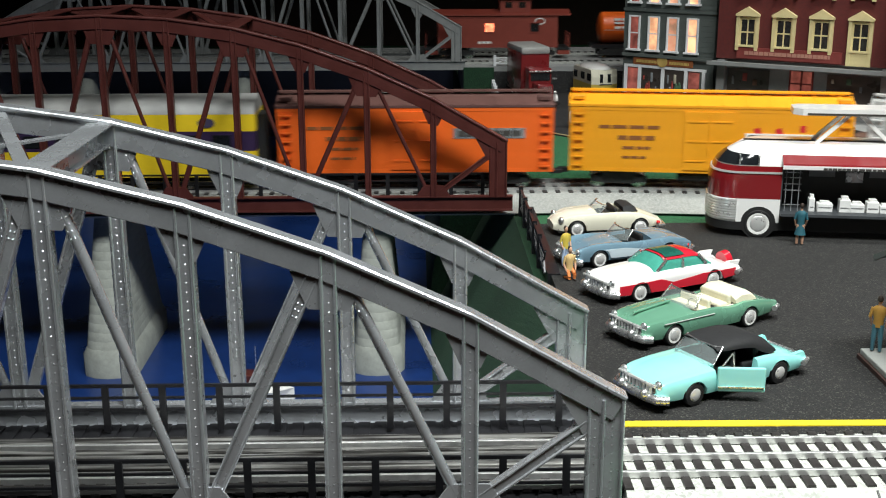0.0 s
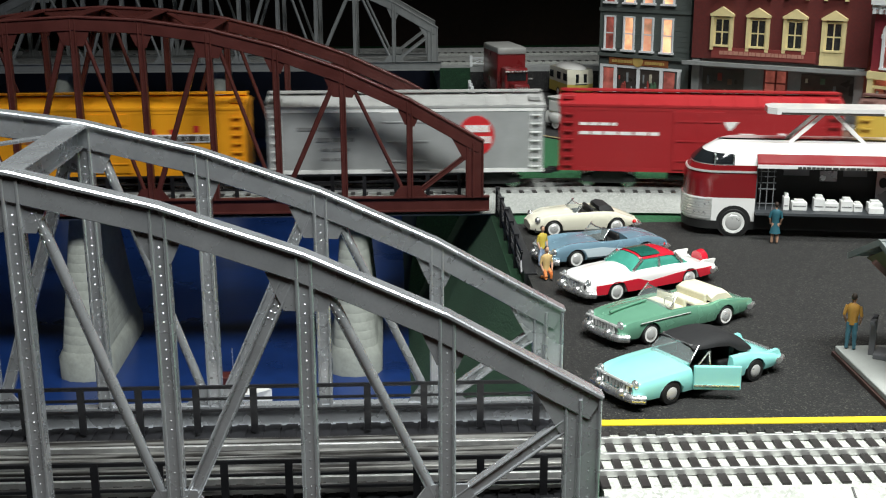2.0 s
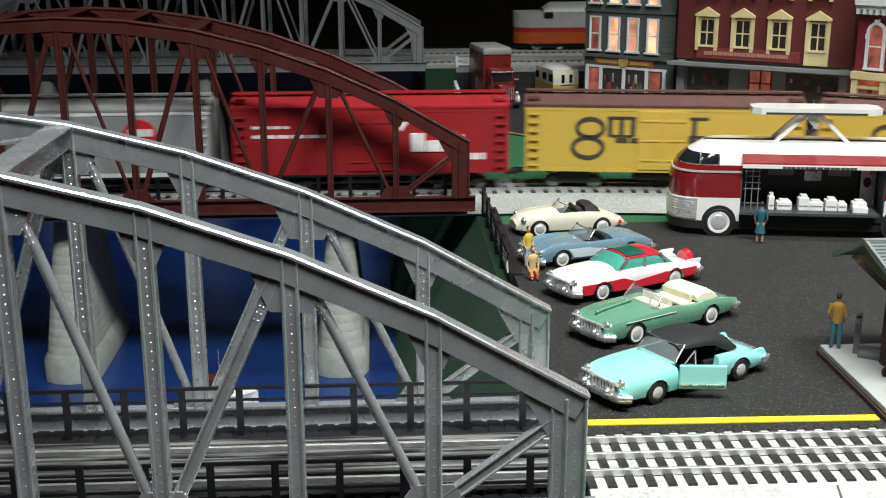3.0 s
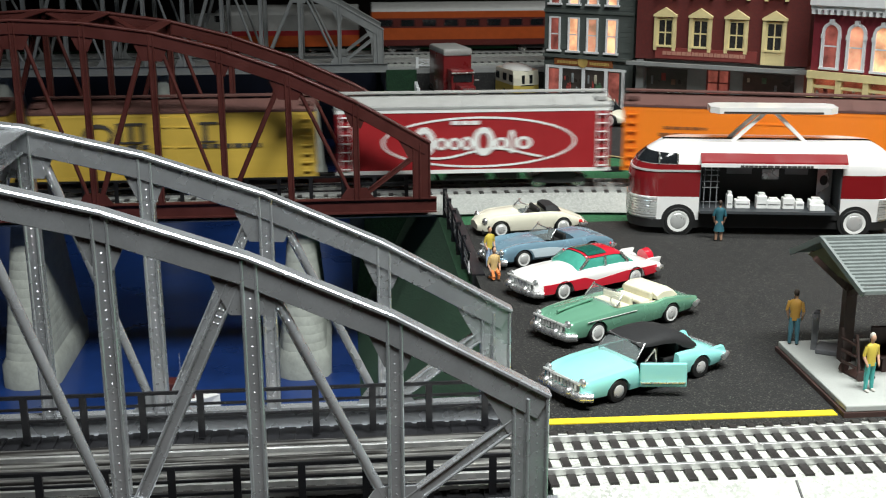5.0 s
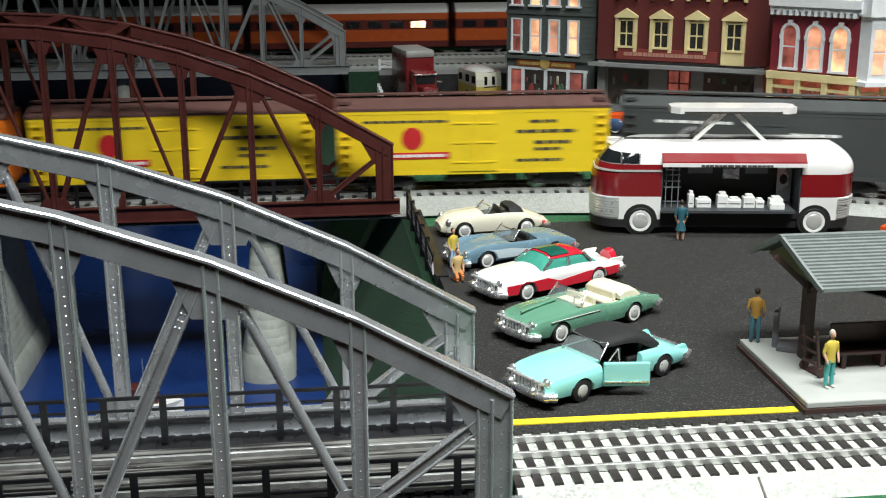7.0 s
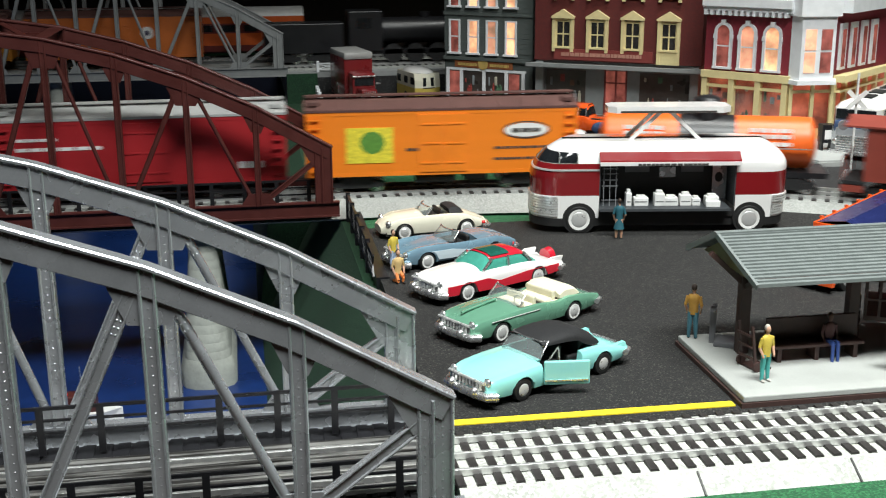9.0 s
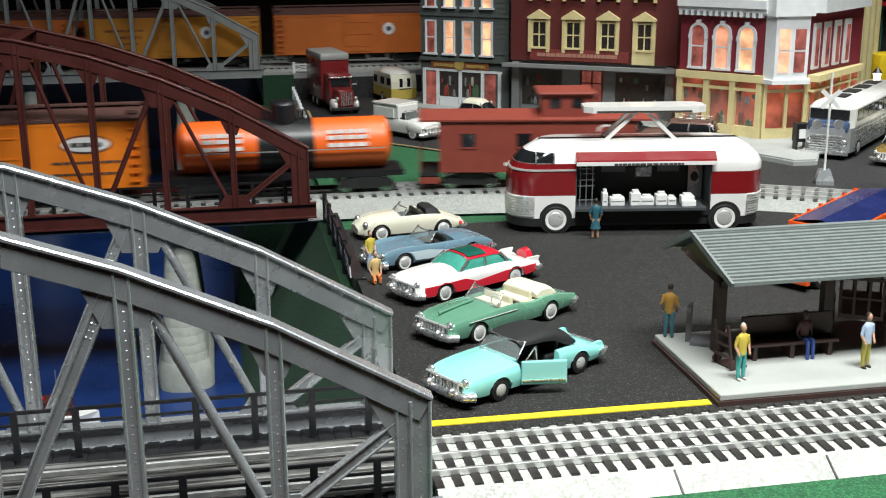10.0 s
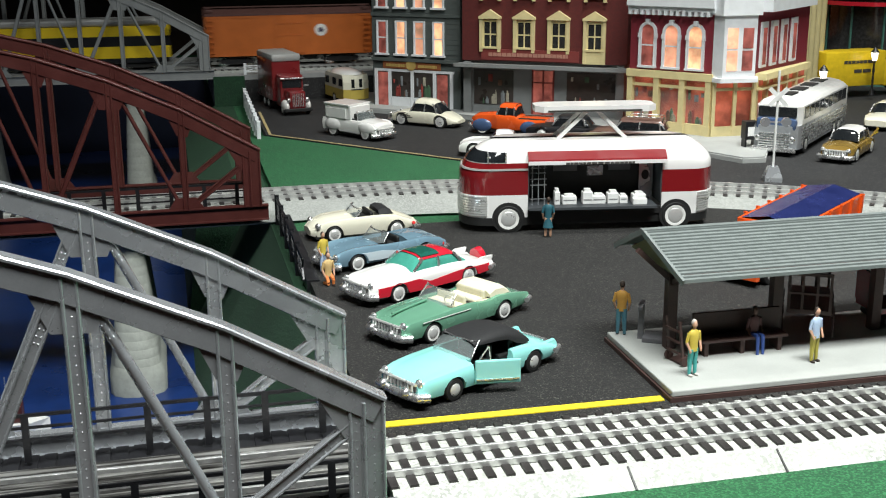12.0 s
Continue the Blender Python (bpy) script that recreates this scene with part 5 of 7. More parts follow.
def bank():
    t, L = facade("stone_bank", "tall cream stone building with engaged columns", 91.5, 162.5, 112.0, 184.0, 12, 27, M_SANDTRIM)
    part("wall", box(B(), 0, 0.1, 0, 29, 9, 27), M_SANDTRIM, t)
    for k in range(8):
        x = 0.8 + k * 3.6
        part("column", rod(B(), (x, -0.2, 1.5), (x, -0.2, 24), 0.85, 16, 0.7), M_SANDTRIM, t, smooth=True)
        part("column_base", box(B(), x - 1.1, -1.2, 0, x + 1.1, 0.5, 1.5), M_SANDTRIM, t)
        for z in (5, 12, 18):
            part("window", box(B(), x + 1.1, 0.0, z, x + 2.5, 0.14, z + 4.2), M_DARKPANE, t)


def pavement():
    b = B()
    slab(b, [(30.5, 186.0), (44.0, 175.5), (58.5, 161.0), (61.5, 149.5), (70.5, 131.8), (73.6, 131.6), (76.6, 136.6), (96, 163), (112, 186), (112, 203), (30.5, 203)], -0.2, 0.75)
    bmesh.ops.bevel(b, geom=[e for e in b.edges if all(v.co.z > 0.5 for v in e.verts)], offset=0.2, segments=2, affect="EDGES")
    setting("pavement", b, M_CONCRETE, "grey concrete pavement with a raised kerb", "pavement")


grey_house()
brick_store()
corner_house()
bank()
pavement()

# ---------- road vehicles ----------
M_WHITEWALL = mat("white_tyre_wall", (0.75, 0.75, 0.72), 0.5)
M_CREAMSEAT = mat("cream_upholstery", (0.66, 0.62, 0.46), 0.6)
M_BLACKTOP = mat("black_fabric_top", (0.010, 0.010, 0.011), 0.75, 0, 0.2, 300, 0.4)
M_TEALGLASS = mat("green_tinted_glass", (0.06, 0.30, 0.23), 0.06, 0, 0.15, bump=0, coat=0.4)
M_TEALROOF = mat("dark_green_roof_glass", (0.015, 0.10, 0.075), 0.08, 0, 0.15, bump=0, coat=0.4)
C_AQUA = mat("aqua_enamel", (0.27, 0.66, 0.62), 0.22, 0, 0.03, 60, 0.01, coat=0.6)
C_GREEN = mat("green_metallic_enamel", (0.16, 0.37, 0.25), 0.25, 0.3, 0.04, 60, 0.01, coat=0.6)
C_RED = mat("red_enamel", (0.55, 0.018, 0.035), 0.2, 0, 0.03, 60, 0.01, coat=0.6)
C_WHITE = mat("white_enamel", (0.80, 0.79, 0.77), 0.22, 0, 0.03, 60, 0.01, coat=0.6)
C_BLUE = mat("steel_blue_enamel", (0.20, 0.33, 0.42), 0.25, 0.3, 0.04, 60, 0.01, coat=0.6)
C_ICE = mat("ice_blue_enamel", (0.58, 0.68, 0.73), 0.22, 0.1, 0.04, 60, 0.01, coat=0.6)
C_CREAM = mat("cream_enamel", (0.77, 0.74, 0.60), 0.25, 0, 0.03, 60, 0.01, coat=0.6)
C_GOLD = mat("gold_enamel", (0.33, 0.21, 0.05), 0.25, 0.4, 0.04, 60, 0.01, coat=0.6)
C_ORANGE = mat("orange_enamel", (0.78, 0.10, 0.015), 0.25, 0, 0.03, 60, 0.01, coat=0.6)
C_BROWN = mat("brown_enamel", (0.14, 0.075, 0.06), 0.3, 0.1, 0.05, 60, 0.01, coat=0.5)
C_BUSRED = mat("deep_red_enamel", (0.20, 0.010, 0.013), 0.22, 0, 0.03, 60, 0.01, coat=0.6)
C_BUSBLUE = mat("coach_blue_enamel", (0.06, 0.10, 0.20), 0.25, 0, 0.03, 60, 0.01, coat=0.5)


def wheel(parent, x, y, r, w, side, white=True):
    """Wheel on the near (side -1) or far side: tyre, white wall, hub cap."""
    b = B()
    prof = [(0.55 * r, 0.0), (0.93 * r, 0.0), (r, 0.12 * w), (r, 0.88 * w), (0.93 * r, w), (0.55 * r, w)]
    seg = 20
    secs = [[(x + rr * math.cos(a), y + side * (o - w / 2), r + rr * math.sin(a)) for rr, o in prof] for a in [2 * math.pi * k / seg for k in range(seg)]]
    loft(b, secs + [secs[0]], caps=False)
    wh = part("wheel", b, M_RUBBER, parent, "black tyre", True)
    ro = y + side * w / 2
    b = B()
    ss = [[(x + rr * math.cos(a), ro + side * o, r + rr * math.sin(a)) for a in [2 * math.pi * k / seg for k in range(seg)]] for rr, o in ((0.77 * r, -0.02), (0.77 * r, 0.03), (0.58 * r, 0.03), (0.5 * r, -0.04))]
    loft(b, ss, caps=False)
    part("side_wall", b, M_WHITEWALL if white else M_RUBBER, wh, "white tyre wall" if white else "", True)
    b = B()
    ball(b, (x, ro - side * 0.02, r), 0.6 * r, 0.14, 0.6 * r, 16, 8)
    part("hub_cap", b, M_FLUTE, wh, "chrome hub cap", True)


def tube(bm, pts, r, seg=8):
    """A round bar bent through pts, flat-ended."""
    pts = [Vector(p) for p in pts]
    secs = []
    for k, p in enumerate(pts):
        d = (pts[min(k + 1, len(pts) - 1)] - pts[max(k - 1, 0)]).normalized()
        side = d.cross(Vector((0, 0, 1)))
        side = side.normalized() if side.length > 0.01 else Vector((1, 0, 0))
        up = side.cross(d)
        secs.append([tuple(p + side * r * math.cos(2 * math.pi * j / seg) + up * r * math.sin(2 * math.pi * j / seg)) for j in range(seg)])
    loft(bm, secs)
    return bm


def auto(label, m, length, width, rows, paint, wheels, r=0.76, group="cars in the parking lot", category="car", name="car", white=True, well=None, gap=None):
    """rows: (share of length from the nose, half-width share, bottom, wing top[, middle top]); nose at -x.
    well: (x0, x1, floor) open cabin; gap: (x0, x1, sill) open doorway on the -y side."""
    c = thing(name, m, label, category, group)
    n = 90
    us = np.linspace(0, 1, n + 1)
    xs = [q[0] for q in rows]
    cols = [[q[1] for q in rows], [q[2] for q in rows], [q[3] for q in rows], [q[4] if len(q) > 4 else q[3] + 0.1 for q in rows]]
    kern = np.array([1, 2, 3, 4, 3, 2, 1]) / 16.0
    cols = [np.convolve(np.pad(np.interp(us, xs, k), 3, mode="edge"), kern, mode="valid") for k in cols]
    arch = r * 1.16
    secs = []
    for k, u in enumerate(us):
        x = (u - 0.5) * length
        w, zb, zs, zc = cols[0][k] * width / 2, cols[1][k], cols[2][k], cols[3][k]
        h = zs - zb
        low = zb
        for uw in wheels:
            dx = x - (uw - 0.5) * length
            if abs(dx) < arch:
                low = max(low, r + math.sqrt(arch * arch - dx * dx))
        low = min(low, zs - 0.12)
        half = [(0.80 * w, zb), (0.95 * w, zb + 0.1 * h), (w, zb + 0.38 * h), (w, zb + 0.62 * h), (0.985 * w, zb + 0.82 * h), (0.93 * w, zs - 0.04 * h), (0.84 * w, zs)]
        if well and well[0] < x < well[1]:
            half += [(0.79 * w, zs - 0.02), (0.77 * w, well[2] + 0.1), (0.6 * w, well[2]), (0.25 * w, well[2])]
        else:
            half += [(0.72 * w, zs + (zc - zs) * 0.3 - 0.05), (0.56 * w, zs + (zc - zs) * 0.7 - 0.03), (0.38 * w, zs + (zc - zs) * 0.95), (0.15 * w, zc + 0.03)]
        half = [(y, max(z, low)) if j < 7 else (y, z) for j, (y, z) in enumerate(half)]
        other = [(y, min(z, gap[2])) if gap and gap[0] < x < gap[1] else (y, z) for y, z in half]
        secs.append([(x, y, z) for y, z in half] + [(x, -y, z) for y, z in reversed(other)])
    b = B()
    loft(b, secs)
    body = part("body", b, paint, c, "", True)
    for u in wheels:
        for s in (-1, 1):
            wheel(c, (u - 0.5) * length, s * (width / 2 - 0.36), r, 0.6, s, white)
    part("underbody", box(B(), -length * 0.46, -width * 0.36, 0.35, length * 0.46, width * 0.36, 0.75), M_RUBBER, c, "black chassis")
    return c, body


def canopy(bm, stations, a0=0.0, a1=math.pi, seg=16):
    """Domed roof from stations (x, base height, top height, half-width)."""
    secs = []
    for x, zb, zt, w in stations:
        row = []
        for k in range(seg + 1):
            a = a0 + (a1 - a0) * k / seg
            ca, sa = math.cos(a), max(0.0, math.sin(a))
            row.append((x, w * math.copysign(abs(ca) ** 0.62, ca), zb + (zt - zb) * sa ** 0.72))
        secs.append(row)
    loft(bm, secs, closed=False, caps=False)
    return bm


def front_end(c, length, width, z, chrome_teeth=True, lamp_y=0.72):
    x = -length / 2
    b = B()
    pts = [(x + 0.55, -width * 0.5), (x - 0.05, -width * 0.42), (x - 0.22, -width * 0.2), (x - 0.25, 0), (x - 0.22, width * 0.2), (x - 0.05, width * 0.42), (x + 0.55, width * 0.5)]
    tube(b, [(x0, y0, z - 0.1) for x0, y0 in pts], 0.3, 10)
    bp = part("front_bumper", b, M_CHROME, c, "chrome bumper with guards", True)
    for y in (-width * 0.24, width * 0.24):
        part("bumper_guard", ball(B(), (x - 0.4, y, z + 0.15), 0.36, 0.3, 0.34), M_CHROME, bp, "", True)
    gr = part("grille", box(B(), x - 0.06, -width * 0.36, z + 0.2, x + 0.3, width * 0.36, z + 0.72, 0.1), M_GREYMARK, c, "grey grille opening")
    part("grille_rim", rod(B(), (x - 0.12, -width * 0.38, z + 0.76), (x - 0.12, width * 0.38, z + 0.76), 0.1, 8), M_FLUTE, gr, "", True)
    for k in range(9):
        y = -width * 0.29 + k * width * 0.58 / 8
        part("grille_bar", rod(B(), (x - 0.1, y, z + 0.22), (x - 0.1, y, z + 0.74), 0.1, 6), M_FLUTE, gr)
    for s in (-1, 1):
        h = part("headlight", ball(B(), (x + 0.22, s * width * 0.5 * lamp_y, z + 0.74), 0.2, 0.31, 0.31, 14, 8), M_CHROME, c, "chrome-rimmed headlight", True)
        part("lens", ball(B(), (x + 0.1, s * width * 0.5 * lamp_y, z + 0.74), 0.14, 0.23, 0.23, 12, 8), M_GLASS, h, "", True)


def rear_end(c, length, width, z):
    x = length / 2
    b = B()
    pts = [(x - 0.7, -width * 0.5), (x + 0.05, -width * 0.42), (x + 0.2, 0), (x + 0.05, width * 0.42), (x - 0.7, width * 0.5)]
    tube(b, [(x0, y0, z) for x0, y0 in pts], 0.2, 8)
    part("rear_bumper", b, M_CHROME, c, "chrome bumper", True)
    for s in (-1, 1):
        part("tail_light", ball(B(), (x - 0.42, s * width * 0.36, z + 0.22), 0.2, 0.18, 0.2), M_SIGNALRED, c, "red tail light", True)


def windscreen(c, x, width, z, h, rake=0.9, material=None):
    b = B()
    w = width * 0.39
    prof = [(-w, 0.55), (-w * 0.8, 0.12), (0, -0.08), (w * 0.8, 0.12), (w, 0.55)]
    ss = [[(x + dx, y, z) for y, dx in prof], [(x + dx * 0.8 + rake, y * 0.9, z + h) for y, dx in prof]]
    loft(b, ss, closed=False, caps=False)
    ws = part("windscreen", b, material or M_GLASS, c, "curved glass windscreen", True)
    b = B()
    top = [(x + d * 0.8 + rake, y * 0.9, z + h) for y, d in prof]
    tube(b, [(x + prof[0][1], prof[0][0], z)] + top + [(x + prof[-1][1], prof[-1][0], z)], 0.055, 6)
    part("windscreen_frame", b, M_CHROME, ws)
    return ws


def open_cabin(c, x0, x1, width, z, seat_m, rows=2):
    """Open interior: floor, padded edge, bench seats, steering wheel."""
    w = width * 0.36
    part("cabin_floor", box(B(), x0, -w, z - 0.1, x1, w, z + 0.03, 0.06), M_RUBBER, c, "dark open cabin")
    b = B()
    for y in (-w, w):
        part("cabin_edge", rod(B(), (x0 + 0.2, y, z + 0.06), (x1, y, z + 0.06), 0.12, 8), seat_m, c)
    step = (x1 - x0) / (rows + 0.25)
    for k in range(rows):
        xs = x0 + step * (k + 0.75)
        s = part("seat", box(B(), xs - 0.9, -w * 0.92, z - 0.05, xs + 0.1, w * 0.92, z + 0.3, 0.14), seat_m, c, "bench seat")
        part("backrest", box(B(), xs + 0.05, -w * 0.92, z, xs + 0.42, w * 0.92, z + 0.85, 0.16), seat_m, s)
    b = B()
    for k in range(14):
        a0, a1 = 2 * math.pi * k / 14, 2 * math.pi * (k + 1) / 14
        rod(b, (x0 + 0.75, -w * 0.5 + 0.5 * math.cos(a0), z + 0.5 + 0.45 * math.sin(a0)), (x0 + 0.75, -w * 0.5 + 0.5 * math.cos(a1), z + 0.5 + 0.45 * math.sin(a1)), 0.05, 5)
    part("steering_wheel", b, seat_m, c)


def hardtop(c, x0, x1, width, z, h, top_m, glass_m, front=1.5, back=1.6):
    """Closed domed roof on glass all round."""
    w = width * 0.42

    def line(grow, lift, xa, xb):
        out = []
        for k in range(13):
            x = xa + (xb - xa) * k / 12
            rise = min(1.0, (x - x0) / front, (x1 - x) / back)
            rise = math.sin(max(0.0, rise) * math.pi / 2)
            out.append((x, z - 0.15, z + 0.02 + h * 1.08 * rise + lift, w * (1 - 0.1 * rise) + grow))
        return out
    g = part("glasshouse", canopy(B(), line(0, 0, x0, x1)), glass_m, c, "wrap-round window glass", True)
    part("roof", canopy(B(), line(0.05, 0.05, x0 + front * 0.72, x1 - back * 0.5), 0.62, math.pi - 0.62), top_m, c, "", True)
    for s in (-1, 1):
        for u in (0.02, 0.48, 0.9):
            xa = x0 + (x1 - x0) * u
            xt = xa + (front * 0.75 if u < 0.1 else (-back * 0.35 if u > 0.8 else 0.1))
            part("window_post", beam(B(), (xa, s * w * 1.0, z), (xt, s * w * 0.86, z + h * 0.82), 0.1, 0.2, (0, 1, 0)), M_CHROME, g)


def side_panel(c, table, length, width, edge, material, name, label):
    """Painted panel that follows the body side; edge: (x, bottom, top)."""
    xs = [q[0] for q in table]
    for s in (-1, 1):
        secs = []
        for k in range(61):
            x = edge[0][0] + (edge[-1][0] - edge[0][0]) * k / 60
            z0, z1 = (float(np.interp(x, [e[0] for e in edge], [e[j] for e in edge])) for j in (1, 2))
            w = float(np.interp(x / length + 0.5, xs, [q[1] for q in table])) * width / 2
            for uw, r in ((0.20, 0.9), (0.77, 0.9)):
                dx = x - (uw - 0.5) * length
                if abs(dx) < r:
                    z0 = max(z0, min(z1 - 0.02, 0.76 + math.sqrt(r * r - dx * dx)))
            secs.append([(x, s * (w + 0.035), z0), (x, s * (w + 0.045), (z0 + z1) / 2), (x, s * (w + 0.03), z1), (x, s * (w - 0.2), z1), (x, s * (w - 0.2), z0)])
        b = B()
        loft(b, secs)
        part(name, b, material, c, label)


def side_strip(c, x0, x1, y, z, h, material, name="side_trim", label=""):
    for s in (-1, 1):
        part(name, box(B(), x0, s * y - 0.05, z, x1, s * y + 0.05, z + h, 0.02), material, c, label)


BIG = [(0, 0.74, 0.85, 1.50, 1.50), (0.02, 0.86, 0.62, 1.78, 1.80), (0.08, 0.95, 0.5, 1.95, 2.05), (0.2, 1.0, 0.48, 2.05, 2.24), (0.33, 1.0, 0.45, 2.10, 2.32), (0.5, 1.0, 0.45, 2.10, 2.26),
       (0.64, 1.0, 0.45, 2.10, 2.26), (0.72, 1.0, 0.48, 2.10, 2.24), (0.85, 0.97, 0.52, 1.92, 1.98), (0.95, 0.9, 0.58, 1.68, 1.58), (1, 0.8, 0.75, 1.45, 1.2)]


def cadillac():
    L, W = 12.8, 4.6
    c, body = auto("aqua convertible with raised black top and open door", at(19.35, 70.8, 0, 29), L, W, BIG[:8] + [(0.85, 0.98, 0.5, 1.78, 1.98), (0.95, 0.92, 0.55, 1.48, 1.5), (1, 0.8, 0.7, 1.2, 1.1)], C_AQUA, (0.215, 0.785), 0.76, white=False, well=(-1.9, 3.0, 0.95), gap=(-1.85, 1.45, 0.85))
    front_end(c, L, W, 0.95)
    rear_end(c, L, W, 1.05)
    windscreen(c, -2.4, W, 2.24, 0.98, 1.0)
    b = B()
    w = W * 0.40
    top = [(-1.45, 3.0, 3.24, w * 0.9), (-0.6, 2.95, 3.46, w * 0.95), (0.6, 2.9, 3.52, w * 0.97), (1.6, 2.75, 3.48, w * 0.98), (2.4, 2.3, 3.3, w), (3.1, 2.1, 2.95, w), (3.7, 2.1, 2.4, w * 0.92)]
    canopy(b, top)
    part("fabric_top", b, M_BLACKTOP, c, "raised black fabric top", True)
    part("roof_lining", canopy(B(), [(x, zb + 0.02, zt - 0.08, ww - 0.08) for x, zb, zt, ww in top]), M_RUBBER, c, "dark roof lining", True)
    part("cabin_floor", box(B(), -1.85, -w * 0.9, 0.96, 2.95, w * 0.9, 1.06), M_RUBBER, c, "dark cabin floor")
    for x in (-0.1, 1.9):
        st = part("seat", box(B(), x - 0.9, -1.5, 1.06, x + 0.3, 1.5, 1.7, 0.15), M_RUBBER, c, "dark bench seat")
        part("backrest", box(B(), x + 0.1, -1.5, 1.5, x + 0.5, 1.5, 2.7, 0.15), M_RUBBER, st)
    part("dashboard", box(B(), -1.95, -1.6, 1.7, -1.6, 1.6, 2.2, 0.08), C_AQUA, c)
    # door swung open on the near side
    d = part("door", box(B(), 0, -0.14, 0.72, 3.0, 0.14, 2.35, 0.1), C_AQUA, c, "aqua door standing open")
    d.matrix_local = at(-2.0, -W / 2 - 0.05, 0, -34)
    part("door_window_frame", beam(beam(B(), (0.3, 0, 2.4), (0.9, 0, 3.3), 0.08, 0.08), (0.9, 0, 3.3), (1.0, 0, 2.4), 0.08, 0.08), M_CHROME, d)
    part("door_trim", box(B(), 0.05, -0.2, 1.0, 2.9, -0.13, 1.1), M_CHROME, d)
    for s in (-1, 1):
        b = B()
        loft(b, [[(x, s * W * 0.38 - 0.22, 1.0), (x, s * W * 0.38 + 0.22, 1.0), (x, s * W * 0.38 + 0.14, z), (x, s * W * 0.38 - 0.14, z)] for x, z in ((4.4, 1.56), (5.5, 1.64), (6.1, 1.68), (6.3, 1.35))])
        part("tail_fin", b, C_AQUA, c, "", True)


def skylark():
    L, W = 13.2, 4.5
    c, body = auto("metallic green open convertible with cream seats", at(20.6, 81.7, 0, 30), L, W, [(u, w, zb, zs - (0.22 if 0.5 < u < 0.66 else 0), zc) for u, w, zb, zs, zc in BIG], C_GREEN, (0.20, 0.765), well=(-1.9, 2.9, 1.1))
    front_end(c, L, W, 0.95)
    rear_end(c, L, W, 1.05)
    windscreen(c, -2.3, W, 2.24, 0.92, 0.9)
    open_cabin(c, -1.8, 2.8, W, 1.72, M_CREAMSEAT)
    b = B()
    loft(b, [[(x, -1.9, 2.0), (x, -1.85, z - 0.2), (x, -1.4, z), (x, 1.4, z), (x, 1.85, z - 0.2), (x, 1.9, 2.0)] for x, z in ((2.2, 2.45), (2.8, 2.72), (3.7, 2.66), (4.3, 2.3))])
    part("folded_top", b, M_CREAMSEAT, c, "folded cream top", True)
    side_strip(c, -5.0, -0.2, W * 0.498, 1.72, 0.06, M_FLUTE)
    part("hood_ridge", rod(B(), (-6.0, 0, 2.2), (-2.6, 0, 2.52), 0.1, 6), C_GREEN, c, smooth=True)


def crown():
    L, W = 13.2, 4.5
    c, body = auto("white and red two-tone hardtop with green glass roof", at(20.2, 91.4, 0, 27), L, W, BIG, C_WHITE, (0.20, 0.765))
    front_end(c, L, W, 0.95)
    rear_end(c, L, W, 1.05)
    side_panel(c, BIG, L, W, [(-5.9, 0.75, 1.5), (-1.9, 0.62, 1.6), (-0.7, 0.62, 1.2), (2.4, 0.62, 1.5), (6.0, 0.75, 1.4)], C_RED, "two_tone_panel", "red lower side")
    hardtop(c, -2.3, 3.5, W, 2.15, 1.0, C_RED, M_TEALGLASS, 1.5, 1.9)
    part("glass_roof", canopy(B(), [(x, 2.4, 3.32, W * 0.385) for x in (-1.05, -0.4, 0.3, 0.9)], 0.75, math.pi - 0.75), M_TEALROOF, c, "green transparent roof panel")
    part("spare_wheel_cover", rod(B(), (6.2, 0, 1.5), (6.8, 0, 1.6), 0.72, 20), C_RED, c, "red spare wheel cover", True)
    for s in (-1, 1):
        b = B()
        prism(b, [(4.2, 1.4), (6.3, 1.3), (6.6, 1.92), (5.4, 1.94)], s * W * 0.38 - 0.12, s * W * 0.38 + 0.12)
        part("tail_fin", b, C_WHITE, c)


SPORT = [(0, 0.70, 0.6, 1.30, 1.2), (0.03, 0.84, 0.5, 1.72, 1.55), (0.14, 0.97, 0.45, 2.08, 1.85), (0.3, 1.0, 0.45, 2.12, 2.02), (0.45, 1.0, 0.45, 2.0, 2.05), (0.62, 1.0, 0.45, 2.0, 2.1), (0.8, 0.99, 0.5, 2.1, 2.1), (0.94, 0.86, 0.6, 1.75, 1.72), (1, 0.68, 0.8, 1.3, 1.3)]


def corvette():
    L, W = 11.8, 4.3
    c, body = auto("steel blue open sports car with pale side coves", at(18.6, 100.2, 0, 20), L, W, SPORT, C_BLUE, (0.19, 0.78), well=(-1.1, 1.7, 1.1))
    front_end(c, L, W, 0.75, lamp_y=0.78)
    rear_end(c, L, W, 0.85)
    windscreen(c, -1.4, W, 2.1, 0.85, 0.8)
    open_cabin(c, -1.0, 1.7, W, 1.55, M_RUBBER, 1)
    side_panel(c, SPORT, L, W, [(-3.3, 0.85, 1.6), (-1.2, 0.8, 1.6), (1.9, 0.95, 1.15)], C_ICE, "side_cove", "pale blue side cove")


ROUND = [(0, 0.55, 0.6, 1.1), (0.05, 0.78, 0.45, 1.6), (0.16, 0.93, 0.4, 2.05), (0.38, 1.0, 0.4, 2.2), (0.6, 1.0, 0.4, 2.25), (0.78, 0.96, 0.45, 2.1), (0.92, 0.82, 0.55, 1.5), (1, 0.5, 0.75, 1.05)]


